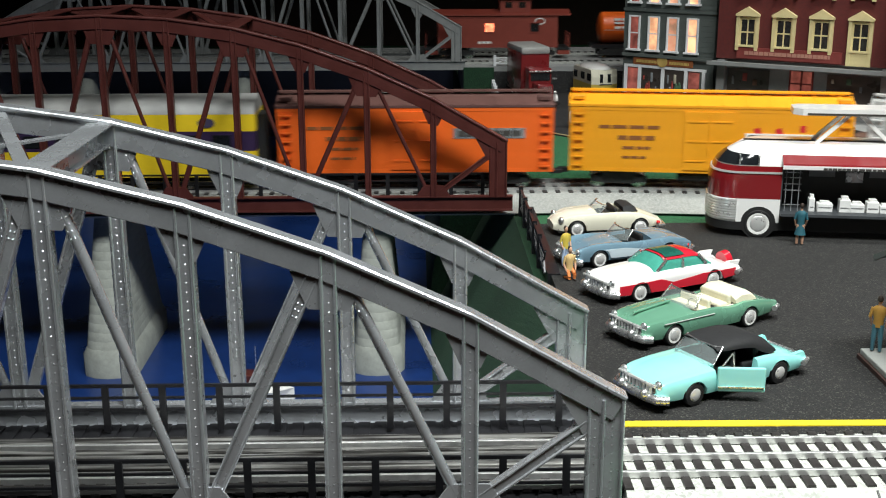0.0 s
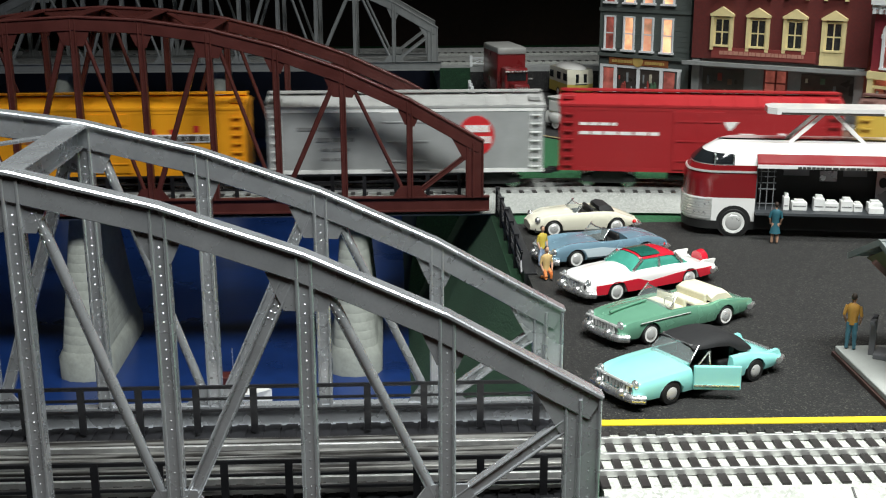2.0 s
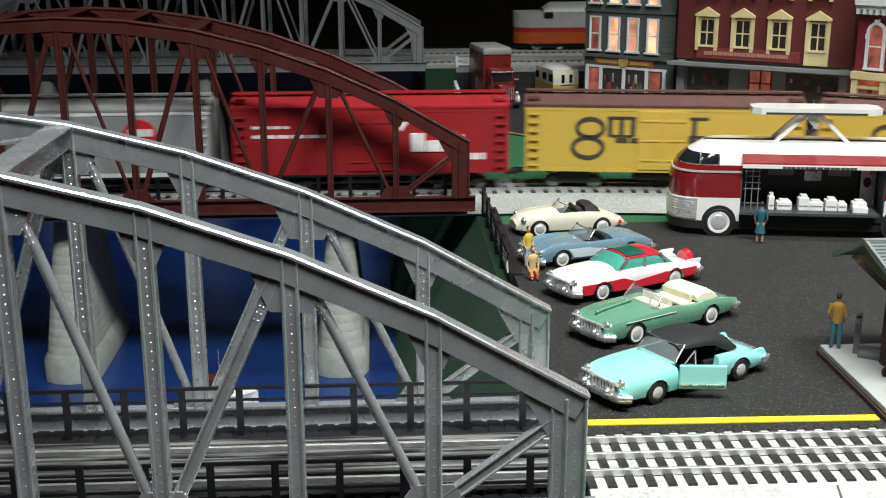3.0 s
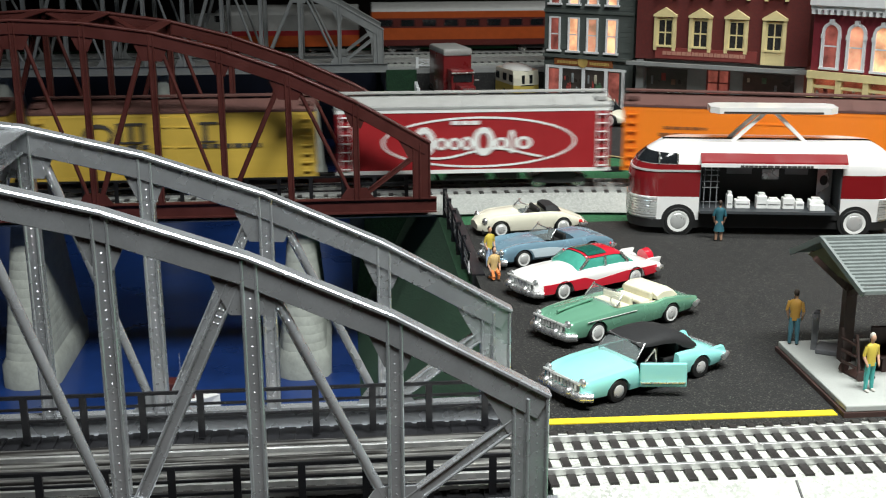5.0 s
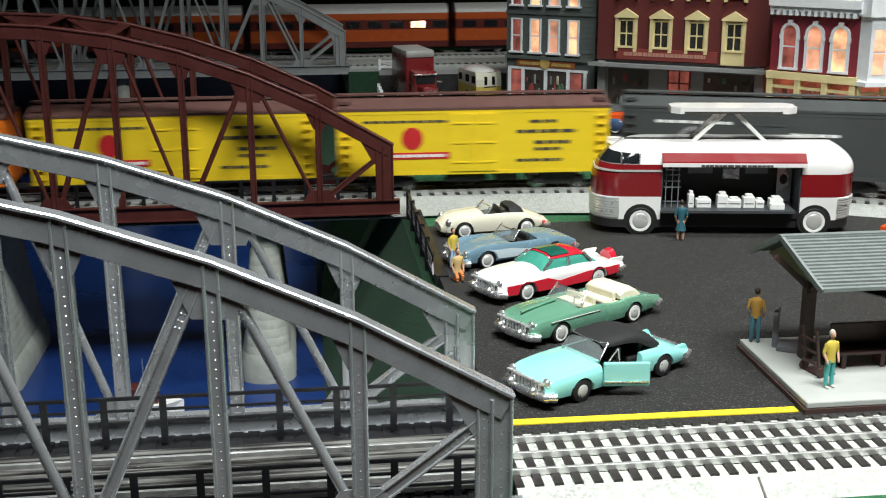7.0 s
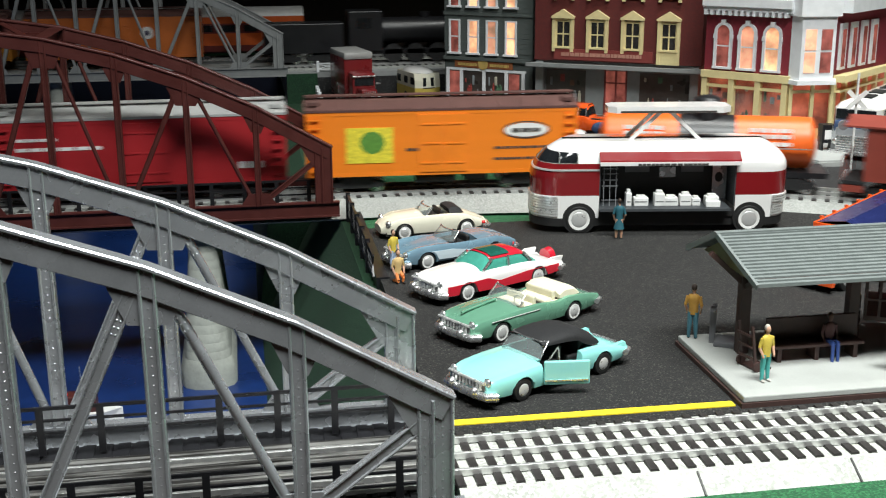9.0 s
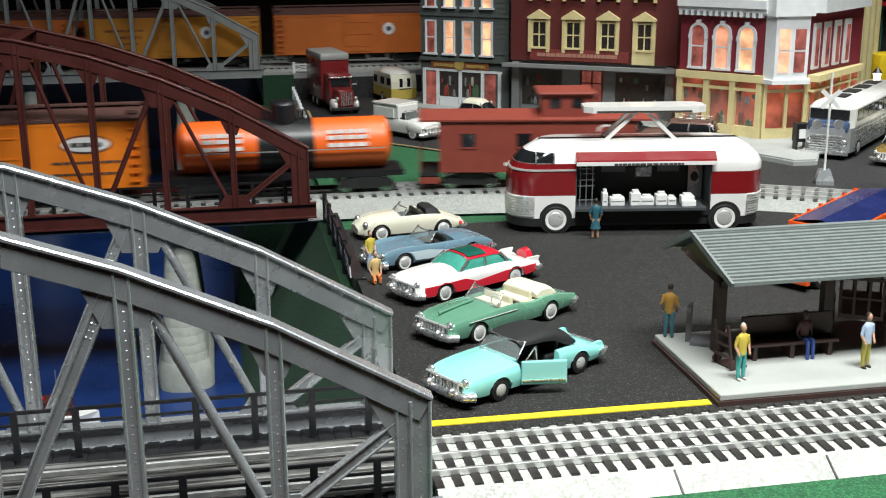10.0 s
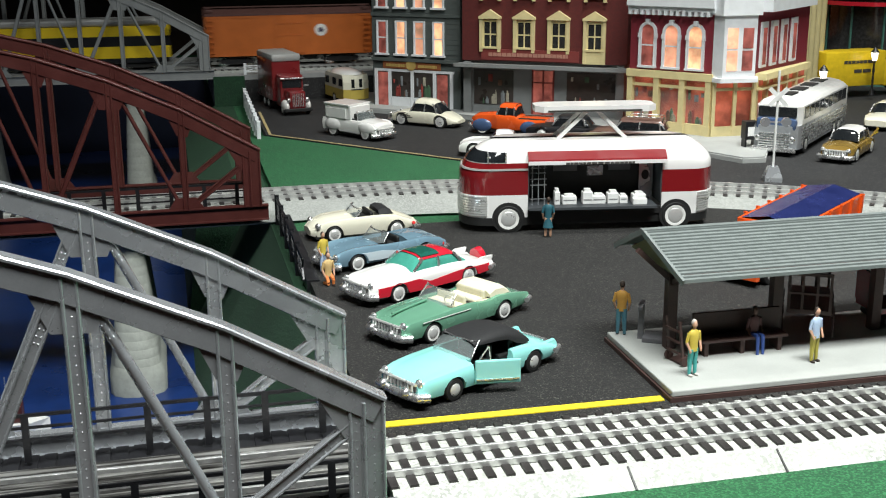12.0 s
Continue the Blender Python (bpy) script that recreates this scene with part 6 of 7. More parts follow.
def speedster():
    L, W = 10.8, 4.2
    c, body = auto("cream open roadster with dark folded top", at(18.2, 109.7, 0, 8), L, W, ROUND, C_CREAM, (0.2, 0.78), well=(-1.2, 1.5, 1.2))
    windscreen(c, -1.5, W, 2.15, 0.75, 0.8)
    open_cabin(c, -1.1, 1.5, W, 1.65, M_RUBBER, 1)
    b = B()
    loft(b, [[(x, -1.6, 2.2), (x, -1.3, z), (x, 1.3, z), (x, 1.6, 2.2)] for x, z in ((1.4, 2.6), (1.9, 2.75), (2.6, 2.6), (2.9, 2.2))])
    part("folded_top", b, M_BLACKTOP, c, "folded dark top", True)
    for s in (-1, 1):
        part("headlight", ball(B(), (-4.7, s * 1.5, 1.55), 0.3, 0.35, 0.35), M_CHROME, c, "", True)
    rear_end(c, L, W, 0.8)


cadillac()
skylark()
crown()
corvette()
speedster()


def exhibition_bus():
    c = thing("exhibition_bus", at(27.85, 107.4, 0, -9.2), "red, white and chrome streamlined exhibition bus with open side stage", "bus")
    L, W, H = 25.3, 6.4, 8.9
    RED, WHT = C_BUSRED, C_WHITE

    def shell(x0, x1, z0, z1, g=0.0):
        """Slice of the rounded body between two heights and two places."""
        secs = []
        for z in [z0 + (z1 - z0) * k / 6 for k in range(7)]:
            u = max(0.0, (z - 6.2) / (H - 6.2))
            pull = 1.9 * u ** 2.2
            nose = 1.0 if z < 5.7 else 1.0 + 1.4 * (z - 5.7) / (H - 5.7)
            a0 = nose - 1.0 + pull * 0.9 - g
            a1 = L - pull * 1.3 - (0.2 if z < 3 else 0.0) + g
            w0 = pull * 0.55 - g
            pts = []
            rr = 2.6
            corners = [(a0 + rr, w0 + rr, math.pi, 1.5 * math.pi), (a1 - rr, w0 + rr, 1.5 * math.pi, 2 * math.pi), (a1 - rr, W - w0 - rr, 0, 0.5 * math.pi), (a0 + rr, W - w0 - rr, 0.5 * math.pi, math.pi)]
            for cx, cy, s, e in corners:
                for k in range(7):
                    a = s + (e - s) * k / 6
                    pts.append((min(max(cx + rr * math.cos(a), x0), x1), cy + rr * math.sin(a), z))
            secs.append(pts)
        b = B()
        loft(b, secs)
        bmesh.ops.remove_doubles(b, verts=b.verts, dist=0.001)
        return b
    ox0, ox1 = 6.5, 19.8
    for nm, z0, z1, m in (("skirt", 0.7, 1.5, M_RUBBER), ("lower_body", 1.5, 3.75, WHT), ("red_band", 3.75, 6.0, RED)):
        for x0, x1 in ((-1, ox0), (ox1, L + 1)):
            part(nm, shell(x0, x1, z0, z1), m, c, "", True)
        # far half behind the stage
        part(nm, box(B(), ox0, 3.4, z0, ox1, W, z1), m, c)
    for x0, x1 in ((-1, ox0), (ox1, L + 1)):
        part("upper_body", shell(x0, x1, 6.0, 6.9), WHT if x0 > 0 else RED, c, "", True)
    part("stage_back", box(B(), ox0, 3.4, 6.0, ox1, W, 6.9), WHT, c)
    part("roof", shell(-1, L + 1, 6.9, H), WHT, c, "rounded white roof", True)
    part("chassis", box(B(), ox0 - 0.2, 0.25, 0.7, ox1 + 0.2, 3.5, 1.7), M_RUBBER, c)
    part("stage_floor", box(B(), ox0, -0.9, 2.35, ox1 - 0.6, 3.4, 2.6), M_GREYSTAGE, c, "dark stage floor folded out")
    part("stage_apron", box(B(), ox0, 0.1, 1.6, ox1, 0.3, 2.35), M_RUBBER, c)
    part("stage_wall", box(B(), ox0, 3.25, 2.6, ox1, 3.4, 6.9), M_RUBBER, c, "black stage interior")
    for x0, x1 in ((ox0, ox0 + 0.12), (ox1 - 0.12, ox1)):
        part("stage_side", box(B(), x0, 0.1, 2.6, x1, 3.3, 6.9), M_GREYSTAGE, c)
    b = B()
    loft(b, [[(x, -0.5, 7.15), (x, -0.45, 7.3), (x, 0.25, 8.0), (x, 0.9, 8.0), (x, 0.9, 7.15)] for x in (ox0 - 0.05, ox1 + 0.3)])
    aw = part("awning", b, RED, c, "red sloping side awning")
    part("awning_edge", box(B(), ox0 - 0.05, -0.62, 6.8, ox1 + 0.3, -0.48, 7.15), WHT, aw, "white awning edge")
    part("lettering", side_bars(B(), ox0 + 3.6, 6.82, 6.8, 0.2, 10, -0.66, 4), M_INK, aw, "small dark lettering as bars")
    b = B()
    for x in (0.5, 1.1, 1.7):
        beam(b, (ox0 + x, 0.5, 2.6), (ox0 + x, 0.5, 6.8), 0.07, 0.07)
    for z in (3.2, 4.6, 5.2, 5.8, 6.3):
        beam(b, (ox0 + 0.3, 0.5, z), (ox0 + 1.9, 0.5, z), 0.07, 0.07)
    part("lattice", b, M_SILVER, c, "silver lattice stand")
    for x, wd, hh in ((2.7, 0.55, 1.6), (3.5, 1.4, 1.0), (5.5, 1.0, 1.5), (6.5, 1.3, 1.0), (8.0, 1.1, 1.3), (9.2, 0.8, 0.9), (10.5, 1.3, 1.1)):
        ex = part("display_model", box(B(), ox0 + x, 0.3, 2.6, ox0 + x + wd, 1.3, 2.6 + hh * 0.8, 0.05), M_WHITEMARK, c, "small white display block")
        part("display_top", box(B(), ox0 + x + wd * 0.2, 0.5, 2.6 + hh * 0.8, ox0 + x + wd * 0.8, 1.1, 2.6 + hh), M_WHITEMARK, ex)
        part("windows", side_bars(B(), ox0 + x + 0.1, 3.0, wd - 0.2, 0.1, 4, 0.27, 3), M_GREYMARK, ex)
    part("display_desk", box(B(), ox0 + 10.4, -0.4, 2.6, ox0 + 11.8, 0.2, 3.2, 0.06), M_WHITEMARK, c)
    for x, w in ((3.0, 2.4), (8.6, 2.2)):
        part("wall_panel", box(B(), ox0 + x, 3.18, 5.4, ox0 + x + w, 3.26, 6.5), M_GREYSTAGE2, c, "grey display panel")
    part("wall_picture", box(B(), ox0 + 6.4, 3.1, 4.9, ox0 + 8.0, 3.2, 5.9), M_SILVER, c, "pale framed picture")
    part("side_panel", box(B(), ox1 - 1.7, 2.6, 2.7, ox1 - 0.3, 2.7, 6.3), M_SILVER, c, "silver panel with a dark disc")
    part("panel_disc", disc(B(), ox1 - 1.1, 5.0, 0.38, 0.5, 2.5), M_RUBBER, c)
    # driver's cab glass
    part("windscreen", shell(-1, 4.3, 7.0, 7.95, 0.06), M_DARKGLASS, c, "dark wrap-round windscreen", True)
    b = B()
    for x in (2.5, 4.25):
        box(b, x, 0.0, 6.95, x + 0.14, 0.6, 7.95)
    part("window_frame", b, M_CHROME, c)
    for k in range(8):
        z = 1.7 + k * 0.26
        part("flute", shell(-1, 2.5, z, z + 0.16, 0.1), M_FLUTE, c, "", True)
        part("flute", shell(L - 1.9, L + 1, z, z + 0.16, 0.1), M_FLUTE, c, "", True)
    part("chrome_line", shell(-1, ox0, 6.2, 6.38, 0.08), M_FLUTE, c, "", True)
    for x in (4.6, 21.25):
        for s, y in ((-1, 0.35), (1, W - 0.35)):
            wheel(c, x, y, 1.36, 0.9, s)
        part("wheel_arch", disc(B(), x, 1.45, 1.62, 1.58, -0.03, 24, 0.08), M_RUBBER, c)
    b = B()
    for x, hw in ((15.0, 0),):
        loft(b, [[(7.4, 2.2, z0), (8.2, 1.5, z0), (18.6, 1.5, z0), (19.4, 2.2, z0), (19.4, 4.2, z0), (18.6, 4.9, z0), (8.2, 4.9, z0), (7.4, 4.2, z0)] for z0 in (11.55, 12.15)])
    lb = part("light_bar", b, WHT, c, "raised white light bar")
    part("light_strip", box(B(), 8.6, 1.42, 11.6, 17.9, 1.55, 11.78), M_INK, lb)
    for x0, x1 in ((12.6, 9.6), (13.6, 16.6)):
        for y in (2.2, 4.2):
            part("light_bar_strut", beam(B(), (x0, y, 11.6), (x1, y, 8.75), 0.3, 0.34), C_WHITE, lb)


M_GREYSTAGE = mat("dark_grey_stage", (0.05, 0.055, 0.06), 0.5)
M_GREYSTAGE2 = mat("grey_display_panel", (0.14, 0.14, 0.15), 0.5)
exhibition_bus()


def pickup():
    L, W = 11.4, 4.4
    c, body = auto("orange pickup truck with dark blue wings", at(48.6, 160.2, 0, -36), L, W, [(0, 0.55, 0.8, 2.2), (0.05, 0.7, 0.7, 2.7), (0.3, 0.8, 0.7, 3.0), (0.36, 0.95, 0.7, 2.9), (0.6, 0.95, 0.7, 2.9), (0.62, 0.98, 0.8, 2.5), (1, 0.98, 0.8, 2.5)], C_ORANGE, (0.17, 0.8), 1.0, "cars in the street")
    hardtop(c, -1.7, 1.3, W, 2.95, 1.35, C_ORANGE, M_DARKGLASS, 0.5, 0.2)
    part("load_bed", box(B(), 1.6, -W * 0.42, 2.45, 5.5, W * 0.42, 2.56), M_RUBBER, c, "dark load bed")
    for s in (-1, 1):
        for x in (-3.8, 3.4):
            part("wing", ball(B(), (x, s * W * 0.46, 1.35), 1.5, 0.4, 0.95, 14, 8), C_BUSBLUE, c, "dark blue wing", True)
    front_end(c, L, W * 0.7, 1.0)


def coupe():
    L, W = 11.6, 4.4
    c, body = auto("cream coupe with painted flames and rounded roof", at(38.6, 170.9, 0, -43), L, W, ROUND, C_CREAM, (0.2, 0.78), 0.95, "cars in the street")
    hardtop(c, -2.2, 3.2, W, 2.1, 1.75, C_CREAM, M_DARKGLASS, 1.1, 2.6)
    for s in (-1, 1):
        for k in range(4):
            part("flame", beam(B(), (-3.6, s * 2.2, 1.2 + 0.2 * k), (-1.4 - 0.4 * k, s * 2.22, 1.35 + 0.22 * k), 0.06, 0.1), M_INK, c, "dark painted flame")
    front_end(c, L, W * 0.9, 0.8)


def white_pickup():
    L, W = 10.6, 4.4
    c, body = auto("white service truck with open side boxes", at(26.9, 164.0, 0, 125), L, W, [(0, 0.72, 0.8, 2.0), (0.05, 0.85, 0.6, 2.4), (0.3, 0.95, 0.6, 2.6), (1, 0.98, 0.7, 2.6)], C_WHITE, (0.18, 0.8), 1.0, "cars in the street")
    front_end(c, L, W, 0.9)
    windscreen(c, -2.2, W, 2.6, 1.2, 0.6)
    part("cab_top", box(B(), -0.4, -W * 0.45, 2.5, 4.9, W * 0.45, 4.5, 0.15), C_WHITE, c, "white box body")
    part("rack", box(B(), -0.2, -W * 0.5, 4.5, 4.9, W * 0.5, 4.75, 0.06), C_WHITE, c)
    for s in (-1, 1):
        part("side_box", box(B(), 0.4, s * W * 0.48 - 0.1, 2.7, 4.4, s * W * 0.48 + 0.1, 4.1, 0.04), C_WHITE, c, "white side locker")
        part("wing_top", ball(B(), (-3.4, s * W * 0.42, 1.7), 1.7, 0.5, 0.9, 14, 8), C_WHITE, c, "", True)
        part("wing_top", ball(B(), (3.2, s * W * 0.46, 1.7), 1.7, 0.45, 0.9, 14, 8), C_WHITE, c, "", True)
    open_cabin(c, -1.7, -0.4, W, 2.62, M_RUBBER, 1)


C_DARKRED = mat("dark_red_enamel", (0.17, 0.012, 0.014), 0.3, 0, 0.06, 60, 0.02, coat=0.4)


def red_semi():
    c = thing("delivery_truck", at(20.6, 185.0, 0, 100) @ Matrix.Scale(0.84, 4), "dark red truck with white wings and a grey box body", "truck", "cars in the street")
    part("bonnet", box(B(), 0, -1.6, 1.2, 4.2, 1.6, 4.6, 0.4), C_DARKRED, c, smooth=True)
    part("cab", box(B(), 3.8, -2.3, 1.2, 7.2, 2.3, 7.2, 0.35), C_DARKRED, c, smooth=True)
    part("windscreen", box(B(), 3.7, -1.9, 4.8, 3.95, 1.9, 6.3, 0.05), M_DARKGLASS, c)
    part("visor", box(B(), 3.3, -2.3, 6.5, 4.2, 2.3, 6.75, 0.05), M_CHROME, c)
    b = B()
    for k in range(7):
        box(b, -0.2, -1.1 + k * 0.34, 1.7, 0.02, -0.95 + k * 0.34, 4.2)
    part("grille", b, M_CHROME, c)
    part("front_bumper", box(B(), -0.5, -2.7, 0.8, -0.1, 2.7, 1.4, 0.1), M_RUBBER, c)
    for s in (-1, 1):
        part("wing", ball(B(), (1.5, s * 2.1, 1.7), 2.0, 0.7, 1.2, 14, 8), C_WHITE, c, "white wing", True)
        part("headlight", ball(B(), (-0.1, s * 1.8, 3.0), 0.3, 0.4, 0.4), M_CHROME, c, "", True)
        for x in (1.6, 11.5, 14.5):
            wheel(c, x, s * 2.3, 1.15, 0.7, s, False)
    part("mirror", box(B(), 3.8, -3.3, 5.0, 4.0, -2.4, 5.3), M_CHROME, c)
    part("box_body", box(B(), 7.5, -2.9, 1.8, 18.5, 2.9, 10.4, 0.4), C_DARKRED, c, "dark red box body", True)
    part("box_roof", box(B(), 7.2, -2.95, 9.4, 18.6, 2.95, 10.9, 0.5), P_GREYROOF, c, "grey roof", True)
    part("white_locker", box(B(), 6.5, -3.0, 2.6, 7.6, -1.6, 5.0), C_WHITE, c)


def camper():
    c = thing("camper_trailer", at(30.4, 198.2, 0, -76), "cream and yellow rounded camper trailer", "trailer", "cars in the street")
    L, W = 9.4, 4.6
    for z0, z1, m, nm in ((0.9, 2.6, mat("dull_yellow_enamel", (0.55, 0.42, 0.09), 0.4), "lower_body"), (2.6, 5.0, C_CREAM, "upper_body")):
        b = B()
        secs = []
        for z in (z0, (z0 + z1) / 2, z1):
            k = max(0, z - 4.2) * 0.5
            secs.append([(-L / 2 + 0.6 + k, -W / 2, z), (L / 2 - 0.6 - k, -W / 2, z), (L / 2 - k, -W / 4, z), (L / 2 - k, W / 4, z), (L / 2 - 0.6 - k, W / 2, z), (-L / 2 + 0.6 + k, W / 2, z), (-L / 2 + k, W / 4, z), (-L / 2 + k, -W / 4, z)])
        loft(b, secs)
        part(nm, b, m, c)
    part("roof", ball(B(), (0, 0, 5.0), L / 2 - 0.2, W / 2 - 0.1, 0.8, 20, 8), C_WHITE, c, smooth=True)
    for s in (-1, 1):
        for x in (-3, 0.2, 3):
            part("window", box(B(), x - 0.8, s * W / 2 - 0.06, 3.1, x + 0.8, s * W / 2 + 0.06, 4.3, 0.04), M_DARKGLASS, c)
        wheel(c, 0, s * 2.0, 0.9, 0.6, s, False)
    for y in (-0.85, 0.55):
        part("end_window", box(B(), L / 2 - 0.15, y - 0.2, 2.9, L / 2 + 0.06, y + 0.35, 4.3, 0.03), M_DARKGLASS, c)
    part("end_trim", box(B(), L / 2 - 0.1, -1.1, 2.5, L / 2 + 0.05, 1.1, 2.66), M_RUBBER, c)


def white_sports():
    L, W = 10.6, 4.2
    c, body = auto("white sports coupe behind the exhibition bus", at(42.6, 145.4, 0, -18), L, W, SPORT, C_WHITE, (0.19, 0.78), 0.9, "cars in the street")
    hardtop(c, -1.2, 2.6, W, 2.08, 1.1, C_WHITE, M_DARKGLASS, 1.0, 1.6)


def brown_wagon():
    L, W = 11.8, 4.4
    c, body = auto("brown station wagon with chrome roof rack", at(62.2, 147.9, 0, -33), L, W, BIG, C_BROWN, (0.2, 0.77), 0.9, "cars in the street")
    hardtop(c, -2.2, 4.8, W, 2.3, 1.3, C_BROWN, M_DARKGLASS, 1.0, 0.6)
    b = B()
    for s in (-1, 1):
        rod(b, (-0.5, s * 1.3, 4.0), (3.8, s * 1.3, 4.0), 0.07, 6)
    for x in (-0.4, 1.2, 2.8, 3.7):
        rod(b, (x, -1.3, 4.0), (x, 1.3, 4.0), 0.05, 6)
    part("roof_rack", b, M_CHROME, c)
    rear_end(c, L, W, 1.0)
    c2, body2 = auto("black sedan parked behind the exhibition bus", at(55.0, 153.2, 0, -33), L, W, BIG, M_BLACK, (0.2, 0.77), 0.9, "cars in the street")
    hardtop(c2, -2.2, 3.2, W, 2.3, 1.2, M_BLACK, M_DARKGLASS, 1.2, 1.4)


def coach_bus():
    c = thing("coach_bus", at(76.9, 135.6, 0, 45), "silver, white and blue long-distance coach with front facing the crossing", "bus", "cars in the street")
    L, W = 25.0, 6.0
    b = B()
    loft(b, [[(x, -w, z) for w, z in ((W / 2 * k, 0.9), (W / 2 * k, 4.0))] + [(x, w, z) for w, z in ((W / 2 * k, 4.0), (W / 2 * k, 0.9))] for x, k in ((-0.4, 0.7), (0.3, 0.95), (1.2, 1.0), (L, 1.0))])
    part("lower_body", b, mat("fluted_silver_side", (0.50, 0.52, 0.55), 0.3, 0.6), c, "fluted silver lower body")
    b = B()
    loft(b, [[(x, -W / 2 * k, z0) for z0 in (4.0, 6.4)] + [(x, W / 2 * k, z0) for z0 in (6.4, 4.0)] for x, k in ((0.4, 0.85), (1.4, 1.0), (L, 1.0))])
    part("upper_body", b, C_WHITE, c, "white upper body")
    b = B()
    loft(b, [[(x, W / 2 * k * math.cos(a), 6.4 + h * math.sin(a)) for a in [math.pi * j / 10 for j in range(11)]] for x, h, k in ((0.6, 0.2, 0.85), (2.0, 1.0, 0.97), (L - 1, 1.1, 1.0), (L, 0.4, 0.95))])
    part("roof", b, C_WHITE, c, "white roof", True)
    part("nose_panel", box(B(), -0.3, -2.6, 3.3, 1.6, 2.6, 4.9, 0.4), C_BUSBLUE, c, "blue nose panel", True)
    for y0, y1 in ((-2.5, -0.1), (0.1, 2.5)):
        part("windscreen", box(B(), 0.25, y0, 5.0, 0.6, y1, 6.3, 0.1), M_DARKGLASS, c)
    for k in range(9):
        for s in (-1, 1):
            part("window", box(B(), 2.2 + k * 2.45, s * W / 2 - 0.06, 4.7, 4.3 + k * 2.45, s * W / 2 + 0.06, 6.2, 0.05), M_DARKGLASS, c)
    for k in range(6):
        part("flute", box(B(), 1.3, -W / 2 - 0.08, 1.3 + k * 0.42, L, -W / 2 + 0.02, 1.5 + k * 0.42), M_CHROME, c)
        part("grille_bar", box(B(), -0.6, -2.0, 1.3 + k * 0.32, -0.2, 2.0, 1.45 + k * 0.32), M_CHROME, c)
    for k in range(4):
        part("roof_vent", box(B(), 3.5 + k * 5, -0.9, 7.4, 6.5 + k * 5, 0.9, 7.6, 0.05), M_RUBBER, c)
    part("front_bumper", box(B(), -0.9, -2.9, 0.6, -0.3, 2.9, 1.2, 0.15), M_CHROME, c)
    for s in (-1, 1):
        part("headlight", ball(B(), (-0.3, s * 2.2, 2.2), 0.25, 0.45, 0.45), M_CHROME, c, "", True)
        for x in (3.6, 18.2, 20.8):
            wheel(c, x, s * 2.7, 1.2, 0.7, s, False)


def gold_sedan():
    L, W = 12.2, 4.4
    c, body = auto("gold and white sedan facing the crossing", at(86.0, 133.0, 0, 43), L, W, BIG, C_GOLD, (0.2, 0.77), 0.9, "cars in the street")
    hardtop(c, -2.4, 3.4, W, 2.35, 1.3, C_WHITE, M_DARKGLASS, 1.2, 1.4)
    front_end(c, L, W, 0.9)
    for s in (-1, 1):
        b = B()
        prism(b, [(2.5, 2.2), (6.0, 2.2), (6.3, 3.0)], s * W * 0.46 - 0.1, s * W * 0.46 + 0.1)
        part("tail_fin", b, C_GOLD, c)
    c2, b2 = auto("cream sedan parked beyond the coach", at(104, 152, 0, 45), L, W, BIG, C_CREAM, (0.2, 0.77), 0.9, "cars in the street")
    hardtop(c2, -2.4, 3.2, W, 2.3, 1.2, C_CREAM, M_DARKGLASS)


def yellow_truck():
    c = thing("delivery_truck", at(123.0, 181.0, 0.75, 5) @ Matrix.Scale(0.72, 4), "yellow box delivery truck parked across the street", "truck", "cars in the street")
    ym = mat("chrome_yellow_enamel", (0.72, 0.50, 0.02), 0.35)
    part("box_body", box(B(), -20, -3.2, 1.8, -3.2, 3.2, 10.0, 0.3), ym, c, "yellow box body", True)
    part("cab", box(B(), -3.2, -2.7, 1.4, 0.6, 2.7, 7.4, 0.5), ym, c, smooth=True)
    part("bonnet", box(B(), 0.4, -2.2, 1.4, 5.2, 2.2, 4.8, 0.6), ym, c, smooth=True)
    part("cab_window", box(B(), -2.2, -2.78, 4.8, -0.2, -2.6, 6.6, 0.05), M_DARKGLASS, c)
    part("lettering", side_bars(B(), -15, 7.2, 9, 0.7, 5, -3.28, 4), M_INK, c, "unreadable dark lettering")
    part("lettering", side_bars(B(), -12, 5.0, 6, 0.8, 2, -3.28, 5), M_INK, c, "unreadable dark lettering")
    for s in (-1, 1):
        for x in (2.8, -15):
            part("wing", ball(B(), (x, s * 2.4, 1.8), 1.9, 0.7, 1.3), ym, c, "", True)
            wheel(c, x, s * 2.6, 1.4, 0.8, s, False)


